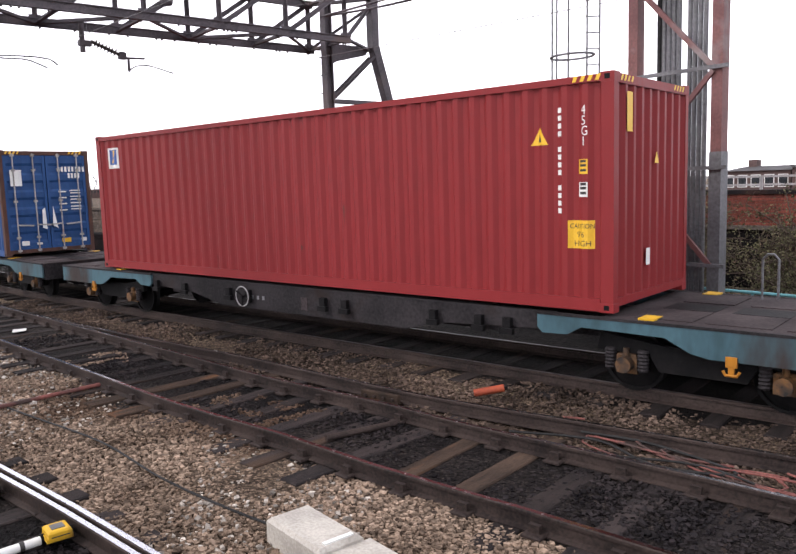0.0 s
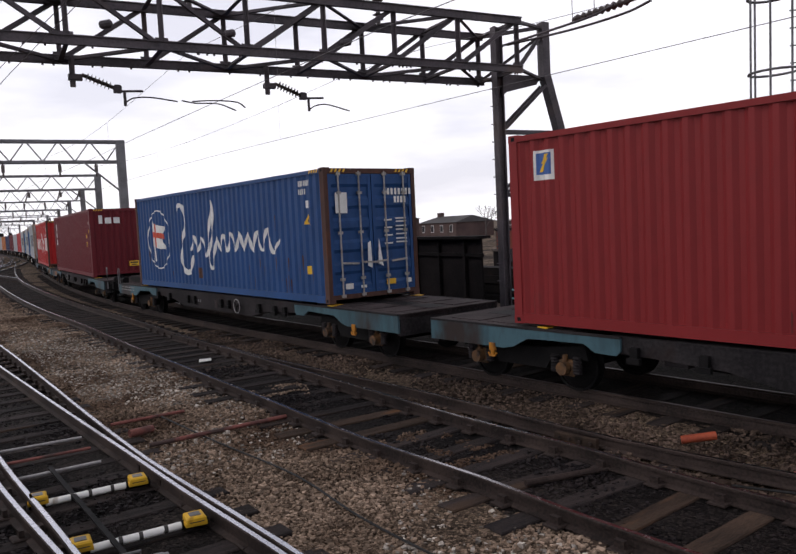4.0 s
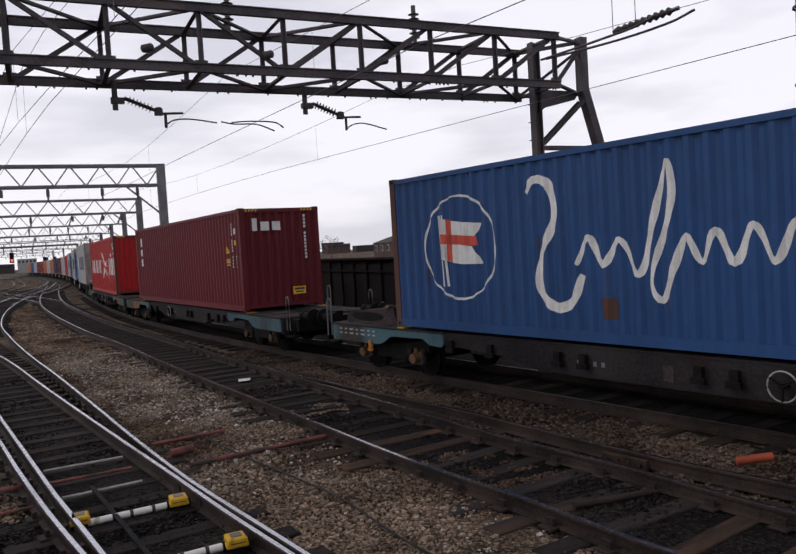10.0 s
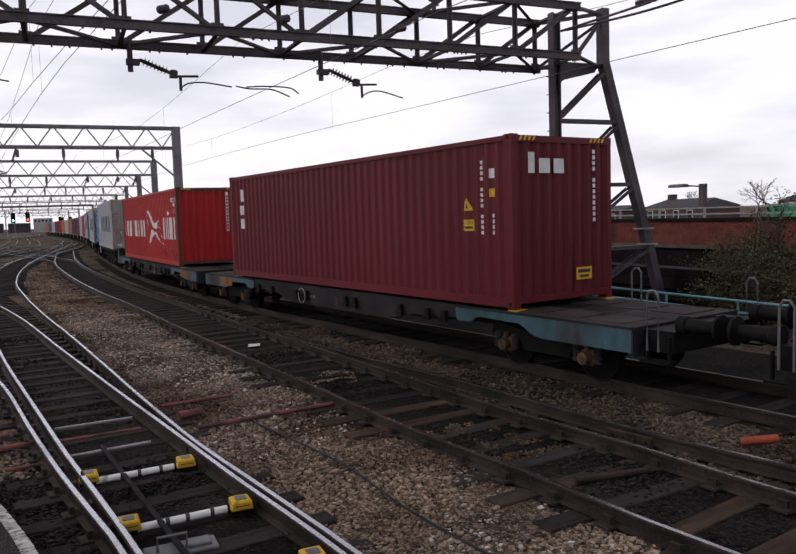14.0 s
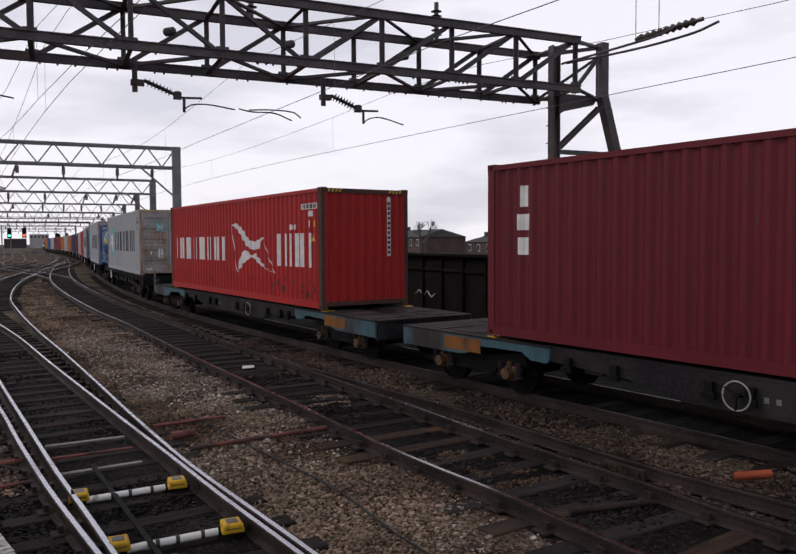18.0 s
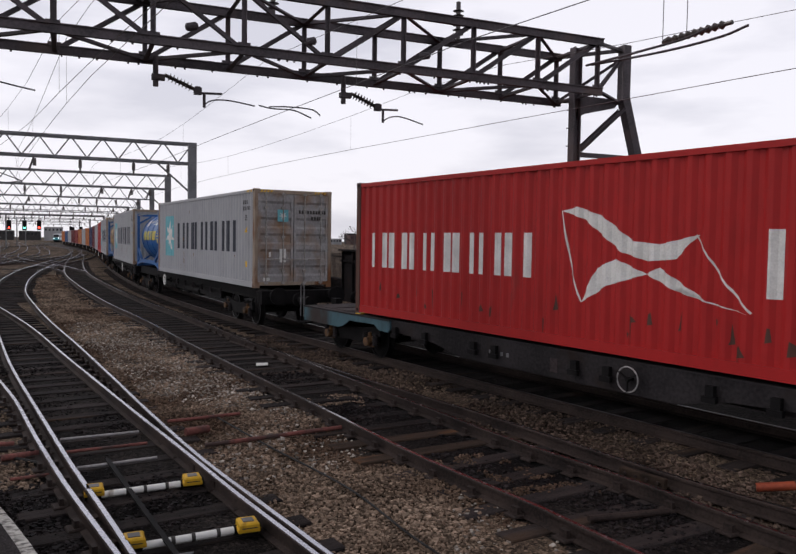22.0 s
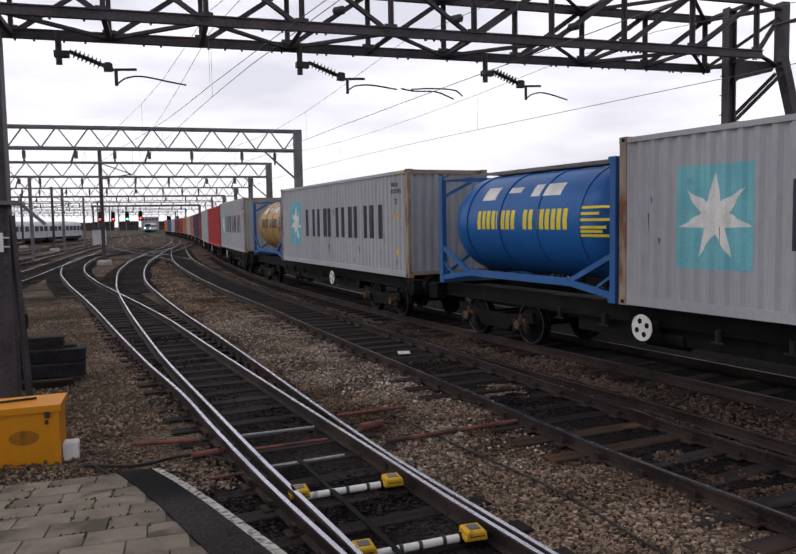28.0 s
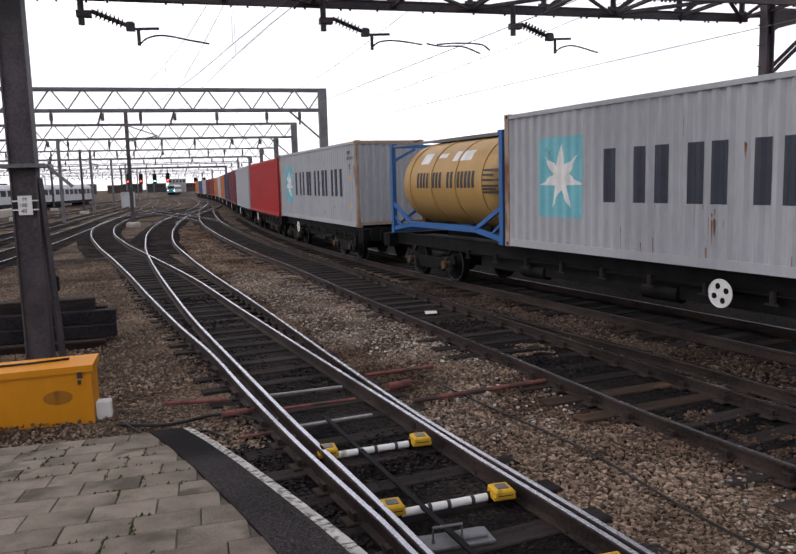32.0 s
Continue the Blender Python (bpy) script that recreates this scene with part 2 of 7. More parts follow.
M["loco_teal"] = surface("train_teal_paint", (0.02, 0.22, 0.27), (0.04, 0.32, 0.37), 0.4, 0, 1, 10, bump=0)
M["hook_orange"] = paint("hook_orange_paint", (0.4, 0.16, 0.015), 0.7, 0.6, (0.06, 0.03, 0.02), 0.55, 4.0)
M["ochre"] = paint("ochre_patch_paint", (0.22, 0.085, 0.02), 0.6, 0.6, (0.06, 0.035, 0.025), 0.58, 2.0)
M["orange_red"] = surface("orange_red_conduit", (0.2, 0.03, 0.01), (0.33, 0.06, 0.02), 0.7, 0, 3, 30, bump=0)
M["pipe_red"] = surface("red_conduit", (0.1, 0.03, 0.026), (0.22, 0.075, 0.06), 0.85, 0, 3, 30, (0.05, 0.03, 0.026), 2.0, 0.48, 0.3)
M["cable_black"] = surface("black_cable", (0.012, 0.012, 0.012), (0.03, 0.03, 0.03), 0.55, 0, 4, 30, bump=0)
M["pale_pipe"] = surface("pale_conduit", (0.2, 0.19, 0.19), (0.34, 0.33, 0.33), 0.6, 0, 2, 20, (0.06, 0.05, 0.05), 2, 0.6, 0)
M["rail_teal"] = surface("teal_handrail_paint", (0.1, 0.3, 0.33), (0.16, 0.4, 0.43), 0.5, 0, 3, 20, (0.07, 0.05, 0.04), 3, 0.66, 0)
M["lamp_red"] = glow("signal_red", (1.0, 0.05, 0.03), 6)
M["lamp_green"] = glow("signal_green", (0.1, 1.0, 0.45), 5)
M["lamp_white"] = glow("headlight_white", (1.0, 0.97, 0.9), 8)
M["stone"] = surface("ballast_stone", (0.095, 0.066, 0.047), (0.295, 0.218, 0.163), 0.9, 0, 0.9, 25, (0.085, 0.054, 0.037), 0.3, 0.5, 0.3)
M["stone_brown"] = surface("dirty_ballast_stone", (0.027, 0.019, 0.015), (0.135, 0.096, 0.075), 0.9, 0, 0.9, 25, (0.02, 0.015, 0.012), 0.5, 0.52, 0.3)
M["ledge"] = surface("weathered_ledge_stone", (0.05, 0.04, 0.035), (0.11, 0.09, 0.078), 0.9, 0, 2, 30, (0.02, 0.02, 0.012), 0.8, 0.55, 0.3)
M["stone_pale"] = surface("pale_ballast_stone", (0.17, 0.15, 0.13), (0.42, 0.38, 0.335), 0.9, 0, 1.5, 25, bump=0.3)
M["stone_dark"] = surface("oily_ballast_stone", (0.006, 0.005, 0.006), (0.026, 0.021, 0.021), 0.75, 0, 1.5, 25, bump=0.3)


def island_tone(m, low, high):
    """Varies the tone of each loose stone or leaf of a joined mesh."""
    n, l = m.node_tree.nodes, m.node_tree.links
    p = n["Principled BSDF"]
    was = p.inputs["Base Color"].links[0].from_socket
    geo = n.new("ShaderNodeNewGeometry")
    rng = n.new("ShaderNodeMapRange")
    rng.inputs["To Min"].default_value, rng.inputs["To Max"].default_value = low, high
    hsv = n.new("ShaderNodeHueSaturation")
    l.new(geo.outputs["Random Per Island"], rng.inputs["Value"])
    l.new(rng.outputs[0], hsv.inputs["Value"])
    l.new(was, hsv.inputs["Color"])
    l.new(hsv.outputs["Color"], p.inputs["Base Color"])


for key in ("stone", "stone_brown", "stone_pale", "stone_dark", "leaf"):
    island_tone(M[key], 0.4, 1.55)


def pebbled(name, low, high, scale, relief):
    """A bed of small broken stone: cells of random tone with dark gaps, over broad dirty patches."""
    m = surface(name, low, high, 0.95, 0, 0.6, 30, tuple(0.5 * c for c in low), 0.25, 0.5, 0)
    n, l = m.node_tree.nodes, m.node_tree.links
    p = n["Principled BSDF"]
    p.inputs["Specular IOR Level"].default_value = 0.1
    was = p.inputs["Base Color"].links[0].from_socket
    co = n.new("ShaderNodeTexCoord")
    cell = n.new("ShaderNodeTexVoronoi")
    cell.inputs["Scale"].default_value = scale
    gap = n.new("ShaderNodeTexVoronoi")
    gap.feature = "DISTANCE_TO_EDGE"
    gap.inputs["Scale"].default_value = scale
    tone = n.new("ShaderNodeSeparateColor")
    rng = n.new("ShaderNodeMapRange")
    rng.inputs["To Min"].default_value, rng.inputs["To Max"].default_value = 0.3, 1.7
    edge = n.new("ShaderNodeMapRange")
    edge.inputs["From Max"].default_value = 0.12
    edge.inputs["To Min"].default_value = 0.25
    mul = n.new("ShaderNodeMath")
    mul.operation = "MULTIPLY"
    hsv = n.new("ShaderNodeHueSaturation")
    bp = n.new("ShaderNodeBump")
    bp.inputs["Strength"].default_value, bp.inputs["Distance"].default_value = 0.9, relief
    for v_ in (cell, gap):
        l.new(co.outputs["Object"], v_.inputs["Vector"])
    l.new(cell.outputs["Color"], tone.inputs[0])
    l.new(tone.outputs[0], rng.inputs["Value"])
    l.new(gap.outputs["Distance"], edge.inputs["Value"])
    l.new(rng.outputs[0], mul.inputs[0])
    l.new(edge.outputs[0], mul.inputs[1])
    l.new(mul.outputs[0], hsv.inputs["Value"])
    l.new(was, hsv.inputs["Color"])
    l.new(hsv.outputs["Color"], p.inputs["Base Color"])
    l.new(edge.outputs[0], bp.inputs["Height"])
    l.new(bp.outputs["Normal"], p.inputs["Normal"])
    return m


M["ballast"] = pebbled("ballast_bed", (0.06, 0.042, 0.03), (0.22, 0.162, 0.116), 30, 0.02)
for key in ("black", "wagon", "deck", "sleeper", "sleeper_brown", "rust_rail", "stone", "stone_brown", "stone_pale", "stone_dark", "brick_dark", "brick_red", "cable_black", "glass", "paver", "leaf", "twig"):
    M[key].node_tree.nodes["Principled BSDF"].inputs["Specular IOR Level"].default_value = 0.12
M["asphalt"] = pebbled("asphalt", (0.022, 0.019, 0.02), (0.06, 0.053, 0.054), 110, 0.004)
# Oily stone, with the shade under the train put into its colour.
M["oily_shade_bed"] = pebbled("oily_track_bed", (0.009, 0.0075, 0.0075), (0.036, 0.029, 0.026), 30, 0.02)
M["dirty_bed"] = pebbled("dirty_track_bed", (0.016, 0.012, 0.009), (0.06, 0.046, 0.032), 24, 0.02)


# ---- mesh building ----
class Geo:
    """Vertices and faces of one mesh, built from boxes, bars, tubes, swept profiles and plates."""

    def __init__(self):
        self.v, self.f, self.k = [], [], []

    def add(self, verts, faces, k=0):
        o = len(self.v)
        self.v += [tuple(p) for p in verts]
        self.f += [tuple(i + o for i in q) for q in faces]
        self.k += [k] * len(faces)
        return self

    def box(self, x0, x1, y0, y1, z0, z1, k=0):
        v = [(x, y, z) for x in (x0, x1) for y in (y0, y1) for z in (z0, z1)]
        return self.add(v, [(0, 1, 3, 2), (4, 6, 7, 5), (0, 4, 5, 1), (2, 3, 7, 6), (0, 2, 6, 4), (1, 5, 7, 3)], k)

    def chamfered(self, x0, x1, y0, y1, z0, z1, c, k=0):
        """A box whose top edges are cut off by c."""
        v = [(x, y, z0) for x, y in ((x0, y0), (x1, y0), (x1, y1), (x0, y1))]
        v += [(x, y, z1 - c) for x, y in ((x0, y0), (x1, y0), (x1, y1), (x0, y1))]
        v += [(x, y, z1) for x, y in ((x0 + c, y0 + c), (x1 - c, y0 + c), (x1 - c, y1 - c), (x0 + c, y1 - c))]
        f = [(3, 2, 1, 0), (8, 9, 10, 11)]
        for i in range(4):
            j = (i + 1) % 4
            f += [(i, j, j + 4, i + 4), (i + 4, j + 4, j + 8, i + 8)]
        return self.add(v, f, k)

    def frame_at(self, p, q):
        p, q = Vector(p), Vector(q)
        d = (q - p).normalized()
        side = d.cross(Vector((0, 0, 1)))
        side = side.normalized() if side.length > 1e-4 else Vector((1, 0, 0))
        return p, q, d, side, side.cross(d)

    def bar(self, p, q, w, h, k=0):
        """A rectangular bar from p to q, w wide and h deep."""
        p, q, d, s, u = self.frame_at(p, q)
        v = [e + s * a * w / 2 + u * b * h / 2 for e in (p, q) for a, b in ((-1, -1), (1, -1), (1, 1), (-1, 1))]
        return self.add(v, [(3, 2, 1, 0), (4, 5, 6, 7)] + [(i, (i + 1) % 4, (i + 1) % 4 + 4, i + 4) for i in range(4)], k)

    def angle(self, p, q, w, k=0, t=0.012):
        """An L-section from p to q."""
        p, q, d, s, u = self.frame_at(p, q)
        prof = [(0, 0), (w, 0), (w, t), (t, t), (t, w), (0, w)]
        v = [e + s * (a - w / 2) + u * (b - w / 2) for e in (p, q) for a, b in prof]
        f = [(0, 1, 2, 3), (0, 3, 4, 5), (9, 8, 7, 6), (11, 10, 9, 6)]
        f += [(i, (i + 1) % 6, (i + 1) % 6 + 6, i + 6) for i in range(6)]
        return self.add(v, f, k)

    def tube(self, p, q, r, n=10, k=0, r2=None, caps=True):
        p, q, d, s, u = self.frame_at(p, q)
        r2 = r if r2 is None else r2
        ring = [(math.cos(2 * math.pi * i / n), math.sin(2 * math.pi * i / n)) for i in range(n)]
        v = [p + (s * a + u * b) * r for a, b in ring] + [q + (s * a + u * b) * r2 for a, b in ring]
        f = [(i, (i + 1) % n, (i + 1) % n + n, i + n) for i in range(n)]
        if caps:
            f += [tuple(range(n - 1, -1, -1)), tuple(range(n, 2 * n))]
        return self.add(v, f, k)

    def pipe(self, pts, r, n=8, k=0):
        """A bent round bar through points."""
        pts = [Vector(p) for p in pts]
        rings = []
        for i, p in enumerate(pts):
            d = (pts[min(i + 1, len(pts) - 1)] - pts[max(i - 1, 0)]).normalized()
            s = d.cross(Vector((0, 0, 1)))
            s = s.normalized() if s.length > 1e-3 else Vector((0, 1, 0))
            u = s.cross(d)
            rings += [p + (s * math.cos(2 * math.pi * j / n) + u * math.sin(2 * math.pi * j / n)) * r for j in range(n)]
        f = [(i * n + j, i * n + (j + 1) % n, (i + 1) * n + (j + 1) % n, (i + 1) * n + j) for i in range(len(pts) - 1) for j in range(n)]
        f += [tuple(range(n - 1, -1, -1)), tuple(range((len(pts) - 1) * n, len(pts) * n))]
        return self.add(rings, f, k)

    def sweep(self, prof, pts, k=0, kinds=None, caps=True):
        """A closed profile (across, up) swept along points in plan; each point is (x, y, z)."""
        n, v = len(prof), []
        pts = [Vector(p) for p in pts]
        for i, p in enumerate(pts):
            d = pts[min(i + 1, len(pts) - 1)] - pts[max(i - 1, 0)]
            d.z = 0
            d.normalize()
            s = Vector((d.y, -d.x, 0))
            v += [p + s * a + Vector((0, 0, b)) for a, b in prof]
        o = len(self.v)
        self.v += [tuple(p) for p in v]
        for i in range(len(pts) - 1):
            for j in range(n):
                self.f.append((o + i * n + j, o + i * n + (j + 1) % n, o + (i + 1) * n + (j + 1) % n, o + (i + 1) * n + j))
                self.k.append(kinds[j] if kinds else k)
        if caps:
            self.f += [tuple(o + j for j in range(n - 1, -1, -1)), tuple(o + (len(pts) - 1) * n + j for j in range(n))]
            self.k += [k, k]
        return self

    def lathe(self, prof, origin, axis, n=20, k=0):
        """A profile (along, radius) turned about an axis through origin."""
        o, d = Vector(origin), Vector(axis).normalized()
        s = d.cross(Vector((0, 0, 1)))
        s = s.normalized() if s.length > 1e-3 else Vector((1, 0, 0))
        u = s.cross(d)
        v = [o + d * a + (s * math.cos(2 * math.pi * j / n) + u * math.sin(2 * math.pi * j / n)) * r for a, r in prof for j in range(n)]
        f = [(i * n + j, i * n + (j + 1) % n, (i + 1) * n + (j + 1) % n, (i + 1) * n + j) for i in range(len(prof) - 1) for j in range(n)]
        f += [tuple(range(n - 1, -1, -1)), tuple(range((len(prof) - 1) * n, len(prof) * n))]
        return self.add(v, f, k)

    def plate(self, outline, y0, y1, k=0):
        """A flat plate with an (x, z) outline between y0 and y1."""
        n = len(outline)
        v = [(x, y0, z) for x, z in outline] + [(x, y1, z) for x, z in outline]
        f = [tuple(range(n)), tuple(range(2 * n - 1, n - 1, -1))] + [((i + 1) % n, i, i + n, (i + 1) % n + n) for i in range(n)]
        return self.add(v, f, k)

    def mesh(self, name, mats, smooth=False):
        me = bpy.data.meshes.new(name)
        me.from_pydata(self.v, [], self.f)
        for m in mats if isinstance(mats, (list, tuple)) else [mats]:
            me.materials.append(m)
        if any(self.k):
            me.polygons.foreach_set("material_index", self.k)
        if smooth:
            me.shade_smooth()
            me.set_sharp_from_angle(angle=radians(40))
        me.update()
        return me


def part(name, geo, mats, parent, label="", smooth=False, at=None):
    ob = new(name, geo.mesh(name, mats, smooth) if isinstance(geo, Geo) else geo)
    ob.parent = parent
    if at is not None:
        ob.matrix_local = at
    if label:
        tagged(ob, label)
    return ob


def thing(name, label, category, m=None, group="", kind=""):
    ob = new(name)
    ob.empty_display_size = 0.2
    if m is not None:
        ob.matrix_basis = m
    return tagged(ob, label, category, group, kind)


def solid(name, geo, mats, label, category, m=None, group="", kind="", smooth=False):
    ob = new(name, geo.mesh(name, mats, smooth))
    if m is not None:
        ob.matrix_basis = m
    return tagged(ob, label, category, group, kind)


def spline(pts, step):
    """Points about step apart on a smooth curve through the given ones."""
    pts = [Vector((*p, 0)) if len(p) == 2 else Vector(p) for p in pts]
    out = []
    for i in range(len(pts) - 1):
        a, b = pts[i], pts[i + 1]
        ta = (b - pts[i - 1]) * ((b - a).length / ((b - a).length + (a - pts[i - 1]).length)) if i else b - a
        tb = (pts[i + 2] - a) * ((b - a).length / ((b - a).length + (pts[i + 2] - b).length)) if i + 2 < len(pts) else b - a
        n = max(1, round((b - a).length / step))
        for j in range(n):
            u = j / n
            out.append(a * (2 * u**3 - 3 * u**2 + 1) + ta * (u**3 - 2 * u**2 + u) + b * (-2 * u**3 + 3 * u**2) + tb * (u**3 - u**2))
    return out + [pts[-1]]


# ---- ground and tracks ----
def ground_height(x, y):
    return -0.2 + 0.03 * noise.noise(Vector((x * 0.5, y * 0.5, 0))) + 0.015 * noise.noise(Vector((x * 2, y * 2, 3)))


def build_ground():
    xs = sorted({-1500.0, -800.0, -400.0, -250.0, 60.0, 150.0, 400.0, 1500.0, *[-150 + 4 * i for i in range(23)], *[-60 + 0.5 * i for i in range(160)]})
    ys = sorted({-1500.0, -600.0, -200.0, -100.0, -60.0, 40.0, 60.0, 200.0, 600.0, 1500.0, *[-40 + 4 * i for i in range(8)], *[-10 + 0.5 * i for i in range(56)], 20.0, 26.0, 32.0})
    g = Geo()
    g.v = [(x, y, ground_height(x, y)) for x in xs for y in ys]
    n = len(ys)
    g.f = [(i * n + j, (i + 1) * n + j, (i + 1) * n + j + 1, i * n + j + 1) for i in range(len(xs) - 1) for j in range(n - 1)]
    g.k = [0] * len(g.f)
    solid("ground", g, M["ballast"], "brown ballast and dirt between the tracks", "ground", kind="structure")


build_ground()

RAIL = [(-0.07, -0.159), (0.07, -0.159), (0.07, -0.148), (0.012, -0.13), (0.01, -0.045), (0.035, -0.035), (0.035, -0.008), (0.023, 0.0), (-0.023, 0.0), (-0.035, -0.008), (-0.035, -0.035), (-0.01, -0.045), (-0.012, -0.13), (-0.07, -0.148)]
RAIL_KINDS = [0, 0, 0, 0, 0, 0, 0, 1, 0, 0, 0, 0, 0, 0]


def offset_line(pts, d):
    """A line beside a line of points, d to its right."""
    out = []
    for i, p in enumerate(pts):
        t = pts[min(i + 1, len(pts) - 1)] - pts[max(i - 1, 0)]
        t.normalize()
        out.append(p + Vector((t.y, -t.x, 0)) * d)
    return out


def railway(name, centre, bright, label, sleepers=(), rails=(-0.7525, 0.7525), extra=(), width=2.6, bed="", brown=0.0):
    """A track: two rails along a centre line, and sleepers under the stretch given in metres along it."""
    t = thing(name, label, "railway track", kind="structure")
    head = M["worn_head"] if bright is None else M["bright_head"] if bright else M["dull_head"]
    pts = spline(centre, 0.7)
    for d in rails:
        part("rail", Geo().sweep(RAIL, offset_line(pts, d), 0, RAIL_KINDS), [M["rust_rail"], head], t)
    for line in extra:
        part("rail", Geo().sweep(RAIL, spline(line, 0.7), 0, RAIL_KINDS), [M["rust_rail"], head], t)
    lay_sleepers(t, pts, sleepers, width, brown)
    if bed:
        w = width / 2
        part("track_bed", Geo().sweep([(-w, -0.32), (w, -0.32), (w - 0.2, -0.2), (w - 0.5, -0.176), (0.5 - w, -0.176), (0.2 - w, -0.2)], [Vector(p) for p in pts if -70 < p.x < 25]), M[bed], t)
    return t


SLEEPER = Geo().chamfered(-0.125, 0.125, -1.3, 1.3, -0.285, -0.157, 0.012).mesh("sleeper", M["sleeper"])


SLEEPER_BROWN = Geo().chamfered(-0.125, 0.125, -1.3, 1.3, -0.285, -0.155, 0.012).mesh("sleeper", M["sleeper_brown"])


def lay_sleepers(t, pts, stretch, width=2.6, brown=0.0):
    if not stretch:
        return
    rnd = random.Random(len(t.name) + int(stretch[0]))
    run, want = 0.0, stretch[0]
    for a, b in zip(pts, pts[1:]):
        d = (b - a).length
        while want <= run + d and want < stretch[1]:
            p = a + (b - a) * ((want - run) / d)
            ob = part("sleeper", SLEEPER_BROWN if rnd.random() < brown and p.x > -16 else SLEEPER, None, t)
            yaw = math.atan2(b.y - a.y, b.x - a.x) + rnd.uniform(-0.02, 0.02)
            ob.matrix_local = Matrix.LocRotScale((p.x, p.y, rnd.uniform(-0.008, 0.004)), Euler((0, 0, yaw)), (rnd.uniform(0.92, 1.08), width / 2.6, 1))
            want += 0.7
        run += d


# Centre line of the train's track, from behind the camera to far off.
TRAIN_LINE = [(60, 26.6), (40, 21.0), (20, 15.75), (8, 13.0), (-5, 10.5), (-11, 9.38), (-17, 8.3), (-23, 7.27), (-30, 6.38), (-38, 5.68), (-48, 5.25), (-60, 5.05), (-75, 5.05), (-95, 5.25), (-130, 5.2), (-180, 3.5), (-240, 0.0), (-330, -7.0)]
railway("railway_track", TRAIN_LINE, None, "rusty running line under the freight train", (30, 130), bed="oily_shade_bed")
# Added oily strip beyond the running line; the train's shade is in its colour.
solid("cess_path", Geo().sweep([(-1.3, -0.3), (1.3, -0.3), (1.2, -0.165), (-1.2, -0.165)], offset_line([p for p in spline(TRAIN_LINE, 0.7) if -60 < p.x < 20], 2.35)), M["oily_shade_bed"], "oily near-black strip darkened for the shade beyond the train", "path", kind="structure")
# The siding next to it.
SIDING = [(10, 8.8), (-2.5, 6.9), (-4, 6.66), (-5.6, 6.36), (-7, 6.19), (-9, 5.83), (-12, 5.51), (-16, 5.06), (-20, 4.63), (-26, 4.07), (-33, 3.26), (-45, 2.3), (-60, 1.6), (-80, 1.6), (-120, 2.2), (-200, 0.5), (-330, -10.0)]
railway("railway_track", SIDING, False, "dull siding with oily timber sleepers", (1, 100), extra=[[(-21, 5.14), (-18.4, 5.56), (-15.7, 5.98), (-13.7, 6.34), (-11.04, 6.88), (-9.8, 7.08), (-8.6, 7.24), (-7.8, 7.36), (-7.1, 7.48), (-6.4, 7.64), (-5.6, 7.86), (-4.6, 8.14), (-2.9, 8.6), (4, 10.4)]], bed="oily_shade_bed", brown=0.36)
# The near switch: the stock rails and the two blades that part towards the distance.
R1 = [(4, 3.6), (-3, 2.2), (-5.5, 1.79), (-7.3, 1.52), (-8.2, 1.34), (-9.4, 1.11), (-11.5, 0.76), (-14.1, 0.36), (-17, -0.2), (-21.7, -1.01), (-27, -1.88), (-32.5, -2.84), (-40, -4.2), (-51, -5.85), (-62, -6.75), (-75, -6.6), (-90, -5.3), (-120, -3.0), (-200, -6.0)]
R4 = [(4, 5.1), (-3, 3.73), (-5.1, 3.38), (-6.5, 3.17), (-8.2, 2.87), (-9.7, 2.61), (-12.5, 2.25), (-15.5, 1.91), (-20.5, 1.32), (-25.4, 0.7), (-32, -0.02), (-41, -0.78), (-54, -1.03), (-68, -0.6), (-84, 0.3), (-110, 2.0), (-160, 3.0), (-240, -3.0)]
R2 = [(-5.1, 3.28), (-6.5, 3.07), (-8.3, 2.75), (-10.3, 2.43), (-12.1, 2.13), (-14.5, 1.74), (-18.5, 1.1), (-24.9, 0.1), (-34, -1.66), (-41.4, -3.08), (-51, -4.51), (-62, -5.33), (-75, -5.15), (-90, -3.85), (-120, -1.5), (-200, -4.5)]
R3 = [(-5.5, 1.89), (-7.3, 1.63), (-8.5, 1.44), (-10, 1.19), (-12.5, 0.82), (-16.9, 0.18), (-19.7, -0.17), (-26.6, -0.94), (-34, -1.65), (-39.5, -2.05), (-51, -2.5), (-66, -2.2), (-79, -1.4), (-105, 0.5), (-160, 1.5), (-240, -4.5)]
switch = railway("railway_switch", [(4, 4.3), (-3, 2.93), (-5.1, 2.54), (-8.2, 2.04), (-12.5, 1.4), (-17, 0.7), (-23, -0.3), (-30, -1.3), (-36, -2.2)], True, "polished switch rails on dark timber sleepers", (0, 42), (), [R1, R2, R3, R4], 2.45, bed="oily_shade_bed")
lay_sleepers(switch, spline([(-36, -3.0), (-44, -4.4), (-56, -5.8), (-75, -5.9)], 0.7), (0, 40))
lay_sleepers(switch, spline([(-36, -1.4), (-44, -1.8), (-56, -1.8), (-75, -1.1)], 0.7), (0, 40))
